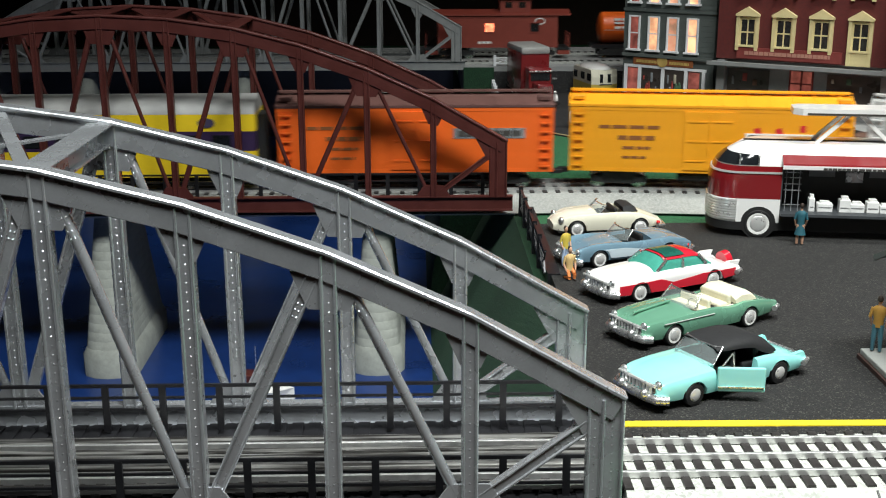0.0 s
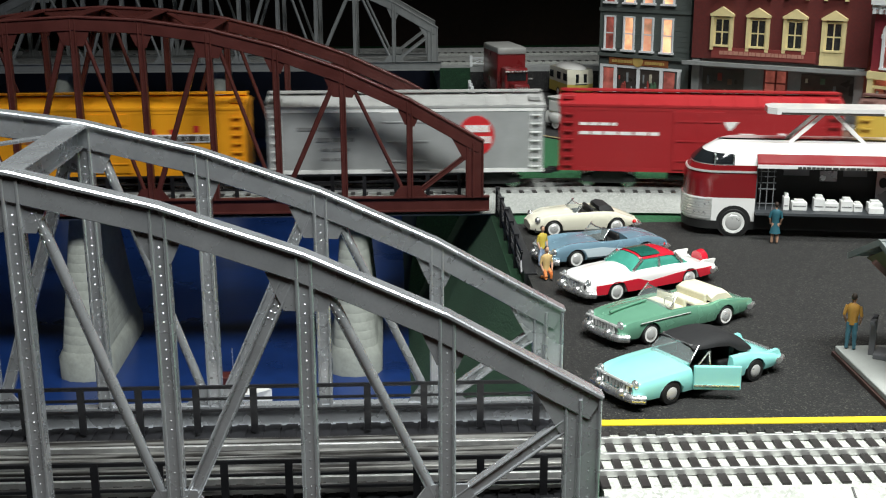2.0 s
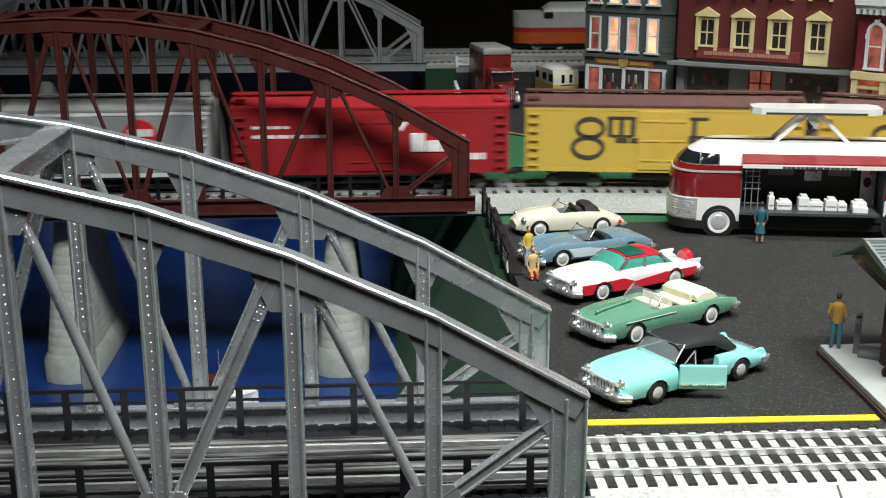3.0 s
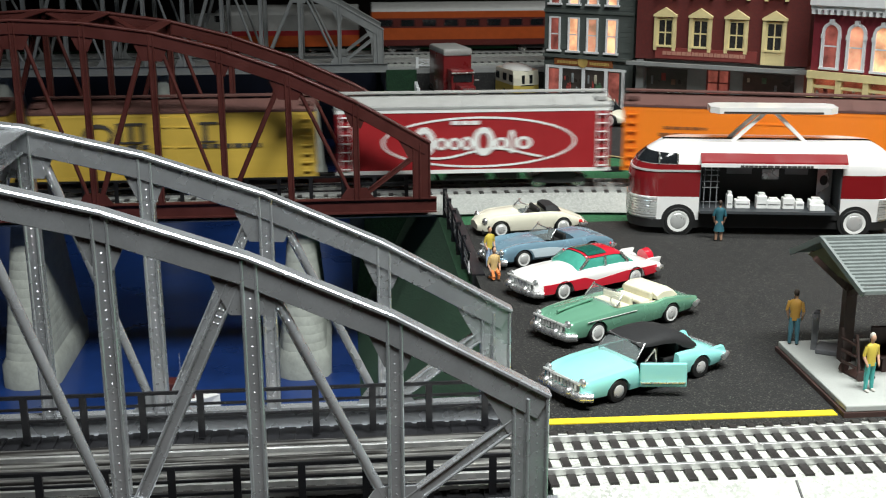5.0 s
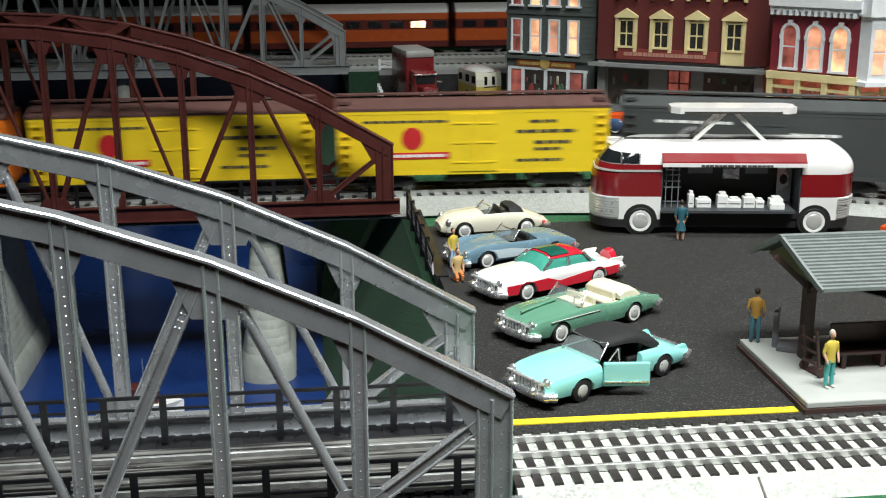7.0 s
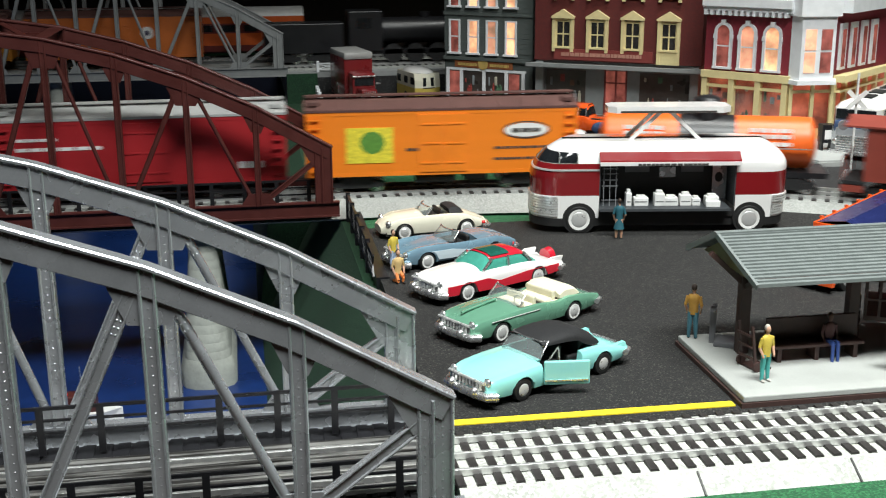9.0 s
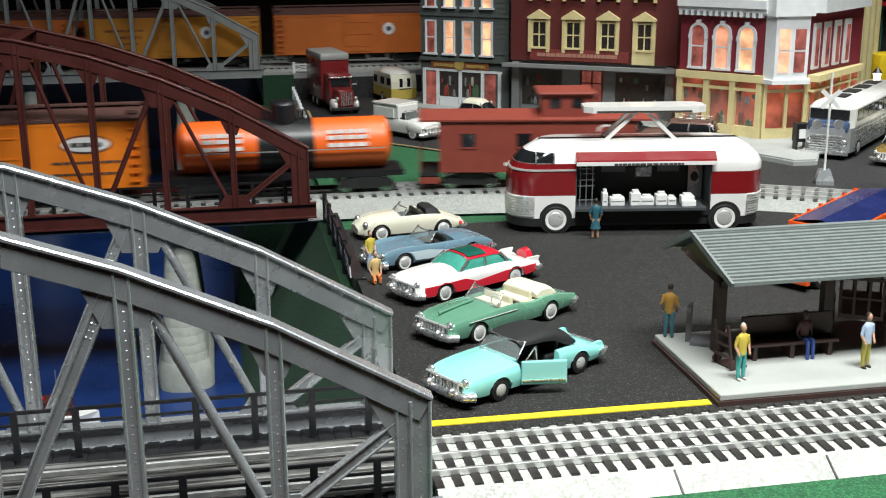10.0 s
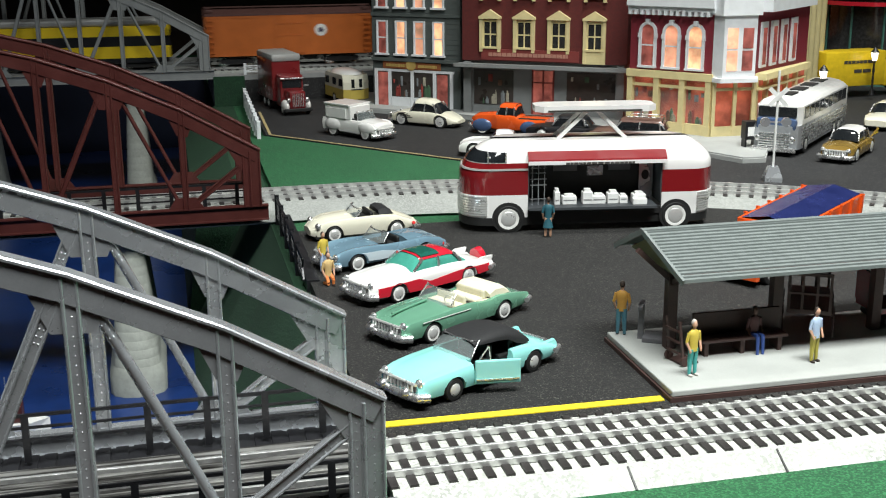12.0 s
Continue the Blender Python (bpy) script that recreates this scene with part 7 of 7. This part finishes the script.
def dump_truck():
    c = thing("dump_truck", at(46.0, 86.0, 0, 33) @ Matrix.Diagonal((0.88, 0.88, 0.72, 1)), "orange dump truck with a dark blue load cover", "truck")
    om = C_ORANGE
    part("chassis", box(B(), 0, -2.6, 0.9, 20, 2.6, 1.7), M_RUBBER, c)
    part("bonnet", box(B(), 0, -2.3, 1.4, 3.4, 2.3, 3.8, 0.3), om, c, "orange bonnet", True)
    part("cab", box(B(), 3.2, -2.7, 1.4, 6.0, 2.7, 5.6, 0.3), om, c, "orange cab", True)
    part("windscreen", box(B(), 3.1, -2.2, 4.0, 3.35, 2.2, 5.2), M_DARKGLASS, c)
    part("front_bumper", box(B(), -0.5, -2.9, 0.8, 0.1, 2.9, 1.5, 0.1), om, c)
    b = B()
    loft(b, [[(x, -3.0, z0), (x, 3.0, z0), (x, 3.3, z1), (x, -3.3, z1)] for x, z0, z1 in ((6.2, 1.9, 5.8), (20.5, 2.2, 7.0))])
    part("dump_body", b, om, c, "orange ribbed dump body")
    for k in range(6):
        for s in (-1, 1):
            x = 8 + k * 2.4
            part("body_rib", beam(B(), (x, s * 3.1, 2.1), (x, s * 3.42, 6.0 + 0.08 * (x - 6)), 0.3, 0.3, (1, 0, 0)), om, c)
    b = B()
    loft(b, [[(x, -3.0, z), (x, 0, z + 0.7), (x, 3.0, z)] for x, z in ((6.4, 5.85), (20.3, 7.05))], closed=False, caps=False)
    loft(b, [[(x, -3.0, z - 0.1), (x, 0, z - 0.1), (x, 3.0, z - 0.1)] for x, z in ((6.4, 5.85), (20.3, 7.05))], closed=False, caps=False)
    part("load_cover", b, mat("dark_blue_vinyl", (0.014, 0.02, 0.085), 0.25, 0, 0.2, 60, 0.1), c, "glossy dark blue cover")
    for s in (-1, 1):
        for x in (2.0, 14.5, 17.3):
            wheel(c, x, s * 2.6, 1.25, 0.8, s, False)


for make in (pickup, coupe, white_pickup, red_semi, camper, white_sports, brown_wagon, coach_bus, gold_sedan, yellow_truck, dump_truck):
    make()

# ---------- station platform ----------
M_PLATFORM = mat("pale_concrete_platform", (0.35, 0.36, 0.34), 0.8, 0, 0.08, 40, 0.2)
M_PLATBASE = mat("dark_brown_platform_base", (0.055, 0.028, 0.024), 0.6, 0, 0.2)
M_STATBROWN = mat("dark_brown_timber", (0.050, 0.024, 0.020), 0.55, 0, 0.2, 200, 0.2)
M_ROOFGREY = mat("grey_green_roof_boards", (0.155, 0.175, 0.17), 0.6, 0, 0.1, 120, 0.15)
M_GABLE = mat("dull_olive_gable", (0.16, 0.14, 0.06), 0.7)


def station():
    t = thing("station_platform", at(0, 0, 0), "grey-roofed railway station platform with brown timber posts", "station")
    x0, x1, y0, y1 = 30.55, 64.0, 63.5, 75.0
    part("platform_base", box(B(), x0 - 0.15, y0 - 0.1, 0, x1, y1 + 0.1, 0.32), M_PLATBASE, t, "dark brown base")
    part("platform_slab", box(B(), x0, y0, 0.32, x1, y1, 0.75, 0.08), M_PLATFORM, t, "pale concrete slab")
    ye, yr, yf, ze, zr = 66.2, 71.0, 75.9, 7.0, 9.3
    xr0, xr1 = 31.3, 63.5
    for s, (ya, yb) in ((-1, (ye, yr)), (1, (yf, yr))):
        n = 16
        roof = None
        for k in range(n):
            u0, u1 = k / n, (k + 1.0) / n
            za, zb = ze + (zr - ze) * u0, ze + (zr - ze) * u1
            b = B()
            pa, pb = ya + (yb - ya) * u0, ya + (yb - ya) * u1
            loft(b, [[(x, pa, za + 0.18), (x, pb, zb + 0.06), (x, pb, zb - 0.1), (x, pa, za - 0.05)] for x in (xr0 + (0.9 * (1 - u0) if s < 0 else 0), xr1)])
            if roof is None:
                roof = part("roof_slope", b, M_ROOFGREY, t, "grey lapped board roof")
            else:
                part("roof_board", b, M_ROOFGREY, roof)
    part("ridge_cap", beam(B(), (xr0 - 0.1, yr, zr + 0.05), (xr1, yr, zr + 0.05), 0.5, 0.2), M_ROOFGREY, t)
    b = B()
    loft(b, [[(x, ye + 0.6, ze), (x, yr, zr - 0.25), (x, yf - 0.6, ze)] for x in (xr0 + 1.0, xr0 + 1.15)])
    part("gable", b, M_GABLE, t, "olive gable infill")
    b = B()
    for ya in (ye, yf):
        beam(b, (xr0 + (0.9 if ya == ye else 0), ya, ze), (xr0, yr, zr), 0.2, 0.4, (1, 0, 0))
    part("barge_board", b, M_ROOFGREY, t)
    for x in (33.6, 41.6, 49.6, 57.6):
        p = part("post", box(B(), x - 0.36, yr - 0.36, 0.75, x + 0.36, yr + 0.36, 8.8), M_STATBROWN, t, "square dark brown post")
        b = B()
        for s in (-1, 1):
            beam(b, (x, yr, 5.4), (x, yr + s * 3.4, 7.3), 0.35, 0.35, (1, 0, 0))
            beam(b, (x, yr, 5.6), (x + s * 2.6, yr, 8.0), 0.35, 0.35, (0, 1, 0))
        part("bracket", b, M_STATBROWN, p)
    b = B()
    for y in (ye + 0.7, yr, yf - 0.7):
        beam(b, (xr0 + 1.2, y, 7.2 if y != yr else 8.8), (xr1, y, 7.2 if y != yr else 8.8), 0.3, 0.3)
    part("roof_beam", b, M_STATBROWN, t)
    bench = thing("bench", at(0, 0, 0), "long dark brown timber bench on the platform", "bench")
    part("seat", box(B(), 34.8, 68.4, 1.75, 41.3, 69.8, 1.95, 0.04), M_STATBROWN, bench)
    part("backrest", box(B(), 34.8, 69.8, 1.9, 41.3, 70.05, 3.5, 0.04), M_STATBROWN, bench)
    for x in (35.3, 38.0, 40.8):
        part("leg", box(B(), x - 0.15, 68.6, 0.75, x + 0.15, 69.8, 1.75), M_STATBROWN, bench)
    ht = thing("hand_truck", at(32.6, 68.0, 0.75, 15), "brown wooden hand truck standing on the platform", "hand truck")
    for y in (-0.7, 0.7):
        part("side_rail", beam(B(), (0.3, y, 0.0), (-0.2, y, 3.2), 0.16, 0.16), M_STATBROWN, ht)
    for z in (0.9, 1.7, 2.5):
        part("rung", beam(B(), (0.1 - z * 0.13, -0.7, z), (0.1 - z * 0.13, 0.7, z), 0.14, 0.14, (0, 0, 1)), M_STATBROWN, ht)
    part("toe_plate", box(B(), 0.2, -0.8, 0.0, 1.5, 0.8, 0.14), M_STATBROWN, ht)
    for y in (-0.85, 0.85):
        part("wheel", rod(B(), (0.3, y - 0.08, 0.35), (0.3, y + 0.08, 0.35), 0.35, 14), M_STATBROWN, ht)
    sc = thing("platform_scale", at(32.4, 73.2, 0.75, -30), "dark grey platform weighing scale", "scale")
    part("column", box(B(), -0.2, -0.2, 0, 0.2, 0.2, 2.6), M_GREYSTAGE2, sc)
    part("plate", box(B(), 0.2, -0.9, 0, 2.2, 0.9, 0.35, 0.06), M_GREYSTAGE2, sc)
    part("beam", beam(B(), (0, -0.9, 2.5), (0, 0.9, 2.5), 0.2, 0.3, (0, 0, 1)), M_GREYSTAGE2, sc)
    wg = thing("baggage_wagon", at(45.2, 72.6, 0.75, 60), "dark brown baggage wagon with spoked wheels", "wagon")
    part("bed", box(B(), -3.0, -1.5, 1.9, 3.0, 1.5, 2.2), M_STATBROWN, wg)
    for x in (-2.9, 2.9):
        b = B()
        for y in (-1.4, -0.5, 0.5, 1.4):
            beam(b, (x, y, 2.1), (x, y, 4.8), 0.18, 0.18)
        beam(b, (x, -1.5, 4.8), (x, 1.5, 4.8), 0.2, 0.25, (0, 0, 1))
        beam(b, (x, -1.5, 3.4), (x, 1.5, 3.4), 0.15, 0.3, (0, 0, 1))
        part("end_rack", b, M_STATBROWN, wg)
    for x in (-1.9, 1.9):
        for y in (-1.75, 1.75):
            b = B()
            ring(b, x, 1.15, 1.15, 1.15, 0.22, y)
            for k in range(6):
                a = math.pi * k / 6
                beam(b, (x - math.cos(a), y, 1.15 - math.sin(a)), (x + math.cos(a), y, 1.15 + math.sin(a)), 0.1, 0.1)
            part("wheel", b, M_STATBROWN, wg)
    rp = thing("luggage_cart", at(53, 72.5, 0.75), "dark red luggage cart on the platform", "cart")
    part("deck", box(B(), -3, -1.5, 1.0, 3, 1.5, 1.4), C_BUSRED, rp)
    for x in (-2, 2):
        part("wheel", rod(B(), (x, -1.6, 0.5), (x, 1.6, 0.5), 0.5, 12), M_RUBBER, rp)
    part("rack", box(B(), -3.1, -1.5, 1.4, -2.8, 1.5, 3.8), C_BUSRED, rp)


station()

# ---------- figurines ----------
SKIN = mat("figurine_skin", (0.52, 0.30, 0.20), 0.6)
SKIN2 = mat("figurine_brown_skin", (0.10, 0.05, 0.035), 0.6)
F_COL = {"yellow": mat("figurine_yellow", (0.55, 0.42, 0.06), 0.6), "teal": mat("figurine_teal", (0.06, 0.36, 0.33), 0.6), "mustard": mat("figurine_mustard", (0.42, 0.22, 0.04), 0.6),
         "jean": mat("figurine_jean_blue", (0.06, 0.17, 0.22), 0.6), "blue": mat("figurine_blue", (0.03, 0.07, 0.26), 0.6), "sky": mat("figurine_sky_blue", (0.40, 0.50, 0.66), 0.6),
         "olive": mat("figurine_olive_yellow", (0.38, 0.33, 0.06), 0.6), "navy": mat("figurine_navy_teal", (0.02, 0.10, 0.13), 0.6), "orange": mat("figurine_orange", (0.65, 0.20, 0.05), 0.6),
         "brown": mat("figurine_brown", (0.10, 0.04, 0.04), 0.6), "tan": mat("figurine_tan", (0.60, 0.42, 0.18), 0.6)}
HAIR = mat("figurine_dark_hair", (0.03, 0.018, 0.012), 0.6)
GREYHAIR = mat("figurine_pale_hair", (0.45, 0.42, 0.38), 0.6)


def figurine(label, x, y, z, turn, top, legs, hair=None, skin=None, h=3.8, sit=False, skirt=False, kneel=False):
    b = B()
    k = h / 3.8
    hair, skin = hair or HAIR, skin or SKIN
    for s in (-1, 1):
        if kneel:
            rod(b, (s * 0.22, 0.1, 0.95), (s * 0.3, -0.6, 0.3 + 0.3 * (s > 0)), 0.22, 8, 0.18, 1)
            rod(b, (s * 0.3, -0.6, 0.3 + 0.3 * (s > 0)), (s * 0.3, 0.45 - 1.0 * (s > 0), 0.14), 0.18, 8, 0.13, 1)
            ball(b, (s * 0.3, 0.6 - 1.3 * (s > 0), 0.1), 0.14, 0.26, 0.1, 8, 6, 3)
        elif sit:
            rod(b, (s * 0.22, 0.1, 1.5), (s * 0.24, -1.0, 1.5), 0.22, 8, 0.18, 1)
            rod(b, (s * 0.24, -1.0, 1.55), (s * 0.26, -1.1, 0.15), 0.18, 8, 0.13, 1)
            ball(b, (s * 0.26, -1.3, 0.1), 0.15, 0.3, 0.1, 8, 6, 3)
        else:
            rod(b, (s * 0.2, 0, 1.9), (s * 0.26, 0.04, 1.0), 0.26, 8, 0.2, 2 if skirt else 1)
            rod(b, (s * 0.26, 0.04, 1.0), (s * 0.3, 0.0, 0.1), 0.2, 8, 0.13, 2 if skirt else 1)
            ball(b, (s * 0.3, -0.14, 0.09), 0.14, 0.3, 0.1, 8, 6, 3)
    base = 0.8 if kneel else 1.35 if sit else 1.75
    def oval(zz, a, d, yy=0.0):
        return [(a * math.cos(2 * math.pi * j / 10), yy + d * math.sin(2 * math.pi * j / 10), zz) for j in range(10)]
    if skirt:
        loft(b, [oval(0.95, 0.62, 0.5), oval(1.4, 0.5, 0.4), oval(1.95, 0.36, 0.28)], mi=0)
    loft(b, [oval(base, 0.44, 0.3), oval(base + 0.5, 0.38, 0.27), oval(base + 1.0, 0.52, 0.32), oval(base + 1.32, 0.48, 0.27), oval(base + 1.45, 0.2, 0.18)], mi=0)
    for s in (-1, 1):
        rod(b, (s * 0.5, 0, base + 1.25), (s * 0.68, 0.05, base + 0.62), 0.15, 8, 0.13, 0)
        rod(b, (s * 0.68, 0.05, base + 0.62), (s * 0.55, -0.28, base + 0.12), 0.12, 8, 0.09, 2)
        ball(b, (s * 0.54, -0.3, base + 0.06), 0.1, 0.1, 0.13, 8, 6, 2)
    rod(b, (0, 0, base + 1.4), (0, 0, base + 1.62), 0.13, 8, 0.13, 2)
    ball(b, (0, -0.03, base + 1.82), 0.22, 0.25, 0.28, 10, 8, 2)
    ball(b, (0, 0.05, base + 1.9), 0.24, 0.25, 0.25, 10, 8, 3)
    bmesh.ops.scale(b, vec=(k * 0.8, k * 0.8, k), verts=b.verts)
    ob = part("figurine", b, [F_COL[top], F_COL[legs], skin, hair], None, "", True)
    ob.matrix_world = at(x, y, z, turn)
    tagged(ob, label, "figurine", "painted figurines")


figurine("painted woman figurine in yellow top and teal trousers", 32.9, 65.7, 0.75, 15, "yellow", "teal", GREYHAIR)
figurine("painted man figurine in mustard shirt at the platform corner", 31.3, 74.2, 0.75, 150, "mustard", "jean", h=4.0)
figurine("painted figurine in sky blue shirt and olive trousers", 41.9, 66.0, 0.75, 20, "sky", "olive")
figurine("painted seated figurine in brown and blue on the bench", 39.0, 69.0, 0.5, 5, "brown", "blue", None, SKIN2, sit=True)
figurine("painted figurine in dark teal coat at the bus stage", 35.6, 104.0, 0, 165, "navy", "tan", h=3.9, skirt=True)
figurine("painted figurine in yellow shirt and pale trousers beside the fence", 12.9, 97.6, 0, 30, "yellow", "sky", h=3.6)
figurine("painted kneeling figurine in tan and orange near the parked cars", 12.8, 93.8, 0, 20, "tan", "orange", h=3.8, kneel=True)
figurine("painted figurine in orange beside the camper trailer", 35.7, 195.5, 0, 0, "orange", "orange", h=4.2)


# ---------- fences, lamps, crossing sign ----------
def lattice_fence():
    f = thing("lattice_fence", at(10.9, 119.0, 0), "black diamond lattice fence along the lot edge", "fence")
    n = 5
    for k in range(n):
        y0, y1 = -k * 4.7, -(k + 1) * 4.7
        part("post", box(B(), -0.22, y0 - 0.2, -0.9, 0.22, y0 + 0.2, 2.3), M_BLACK, f)
        b = B()
        for z in (0.1, 2.0):
            beam(b, (0, y0, z), (0, y1, z), 0.2, 0.2, (1, 0, 0))
        m = 6
        for j in range(-2, m):
            a = y0 - (y0 - y1) * j / m
            c = y0 - (y0 - y1) * (j + 2) / m
            for p, q in (((a, 0.1), (c, 2.0)), ((a, 2.0), (c, 0.1))):
                lo, hi = max(min(p[0], y0), y1), max(min(q[0], y0), y1)
                if p[0] > y0 or q[0] < y1:
                    continue
                beam(b, (0, lo, p[1]), (0, hi, q[1]), 0.14, 0.14, (1, 0, 0))
        part("lattice_panel", b, M_BLACK, f)
    setting("lot_kerb", box(B(), 11.1, 95, -0.9, 12.2, 119, 0.15), M_BLACK, "black kerb along the lot edge", "kerb")


def white_fence():
    f = thing("picket_fence", at(0, 0, 0), "white post and rail fence along the street", "fence")
    pts = [(12.8 + 0.014 * 3.9 * k, 166 + 3.9 * k) for k in range(10)]
    for x in (13.8, 17.0, 20.2):
        part("post", box(B(), x - 0.25, 205.2, 4.3, x + 0.25, 205.7, 6.2, 0.05), M_TRIMWHITE, f)
    for x in (13.8, 17.0):
        for z in (4.8, 5.8):
            part("rail", beam(B(), (x, 205.4, z), (x + 3.2, 205.4, z), 0.18, 0.3, (0, 0, 1)), M_TRIMWHITE, f)
        part("brace", beam(B(), (x, 205.4, 4.8), (x + 3.2, 205.4, 5.8), 0.14, 0.2, (0, 0, 1)), M_TRIMWHITE, f)
        part("brace", beam(B(), (x, 205.4, 5.8), (x + 3.2, 205.4, 4.8), 0.14, 0.2, (0, 0, 1)), M_TRIMWHITE, f)
    for x, y in pts:
        part("post", box(B(), x - 0.28, y - 0.28, -0.9, x + 0.28, y + 0.28, 2.5, 0.05), M_TRIMWHITE, f)
    for (xa, ya), (xb, yb) in zip(pts, pts[1:]):
        for z in (0.6, 2.0):
            part("rail", beam(B(), (xa, ya, z), (xb, yb, z), 0.18, 0.35, (0, 0, 1)), M_TRIMWHITE, f)
        part("brace", beam(B(), (xa, ya, 0.6), (xb, yb, 2.0), 0.14, 0.2, (0, 0, 1)), M_TRIMWHITE, f)
        part("brace", beam(B(), (xa, ya, 2.0), (xb, yb, 0.6), 0.14, 0.2, (0, 0, 1)), M_TRIMWHITE, f)


def crossing_sign():
    s = thing("crossing_signal", at(69.1, 121.7, 0, -20), "silver railway crossing signal with white crossbuck", "signal")
    part("base", loft_block(1.0, 0.6, 1.7), M_SILVER, s, "grey base")
    part("mast", rod(B(), (0, 0, 1.6), (0, 0, 12.9), 0.14, 12), M_WHITE, s, smooth=True)
    for a in (1, -1):
        part("crossbuck_blade", beam(B(), (-1.0, -0.32 - 0.06 * a, 9.9 - 1.0 * a), (1.0, -0.32 - 0.06 * a, 9.9 + 1.0 * a), 0.1, 0.5), M_WHITE, s, "white crossbuck blade")
    for x in (-1.2, 1.2):
        lamp = part("signal_lamp", rod(B(), (x, 0.0, 6.9), (x, 0.5, 6.9), 0.55, 18), M_SILVER, s, "silver lamp hood", True)
        part("lamp_lens", rod(B(), (x, 0.5, 6.9), (x, 0.6, 6.9), 0.38, 14), M_SIGNALRED, lamp)
    part("lamp_bar", beam(B(), (-1.3, 0.1, 6.9), (1.3, 0.1, 6.9), 0.18, 0.18), M_SILVER, s)


def loft_block(a, b, h):
    bm = B()
    loft(bm, [[(-k, -k, z), (k, -k, z), (k, k, z), (-k, k, z)] for k, z in ((a, 0), (a, 0.5), (b, h))])
    return bm


def street_lamp(x, y):
    s = thing("street_lamp", at(x, y, 0.75) @ Matrix.Scale(0.62, 4), "black street lamp with a glowing white lantern", "street lamp", "street lamps")
    part("pole", rod(B(), (0, 0, 0), (0, 0, 9.4), 0.35, 10, 0.22), M_BLACK, s, smooth=True)
    part("pole_base", rod(B(), (0, 0, 0), (0, 0, 1.6), 0.8, 10, 0.4), M_BLACK, s)
    part("lantern", rod(B(), (0, 0, 9.4), (0, 0, 11.6), 0.6, 8, 1.05), mat("lantern_glow", (1, 0.95, 0.85), 0.4, glow=(1.0, 0.92, 0.8, 3.0)), s, "glowing white lantern")
    part("cap", rod(B(), (0, 0, 11.6), (0, 0, 13.0), 1.25, 8, 0.15), M_BLACK, s)


lattice_fence()
white_fence()
crossing_sign()
street_lamp(95.5, 156.0)
street_lamp(117.0, 176.0)


def news_box():
    n = thing("newspaper_stand", at(74.8, 138.6, 0.75), "small black newspaper stand on the pavement", "stand")
    part("box", box(B(), -0.9, -0.7, 1.0, 0.9, 0.7, 3.4, 0.1), M_BLACK, n)
    part("front_card", box(B(), -0.6, -0.78, 1.5, 0.6, -0.68, 2.7), M_WHITEMARK, n)
    for x in (-0.7, 0.7):
        part("leg", box(B(), x - 0.12, -0.5, 0, x + 0.12, 0.5, 1.0), M_BLACK, n)


news_box()


def round_diner():
    d = thing("round_diner", at(133, 199.5, 0), "teal round roadside diner with a red roof ring", "building", "town buildings")
    teal = mat("teal_green_paint", (0.07, 0.20, 0.16), 0.5)
    part("wall", rod(B(), (0, 0, 0.0), (0, 0, 14.5), 11.0, 40), M_DARKPANE, d, "dark glazed wall", True)
    part("plinth", rod(B(), (0, 0, 0), (0, 0, 2.4), 11.3, 40), teal, d, "teal plinth", True)
    part("roof", rod(B(), (0, 0, 16.2), (0, 0, 19.0), 12.6, 40, 11.6), teal, d, "teal roof drum", True)
    part("roof_neck", rod(B(), (0, 0, 15.2), (0, 0, 16.2), 11.5, 40), M_DARKPANE, d, "", True)
    part("roof_ring", rod(B(), (0, 0, 14.5), (0, 0, 15.2), 13.2, 40), C_RED, d, "red roof ring", True)
    for k in range(12):
        a = 2 * math.pi * k / 12
        part("mullion", beam(B(), (11.1 * math.cos(a), 11.1 * math.sin(a), 3.0), (11.1 * math.cos(a), 11.1 * math.sin(a), 14.5), 0.3, 0.3), teal, d)


round_diner()



def motions():
    # how far the freight train has run, cm
    seconds = [0, 0.5, 1.2, 1.5, 2.5, 2.8, 5.2, 5.5, 6.5, 6.8, 9.2, 9.5, 10.5]
    run = [0, 14.5, 36.8, 46.0, 77.5, 87.5, 183.3, 196.0, 242.3, 254.7, 365.1, 377.6, 421.0]
    fit = np.polyfit(seconds, run, 5)
    for c, s0 in TRAIN:
        rows = []
        for k in range(49):
            t = k * 0.25
            s = s0 - (np.polyval(fit, t) - fit[-1])
            xa, ya, _ = rail_path(s - 9.0)
            xb, yb, _ = rail_path(s + 9.0)
            rows.append((t, at((xa + xb) / 2, (ya + yb) / 2, 1.3, math.degrees(math.atan2(yb - ya, xb - xa)))))
        walk(c, rows)
    for c, y, x0, v in BACK:
        walk(c, [(k * 1.0, at(x0 + v * k, y, 5.2)) for k in range(13)])


motions()
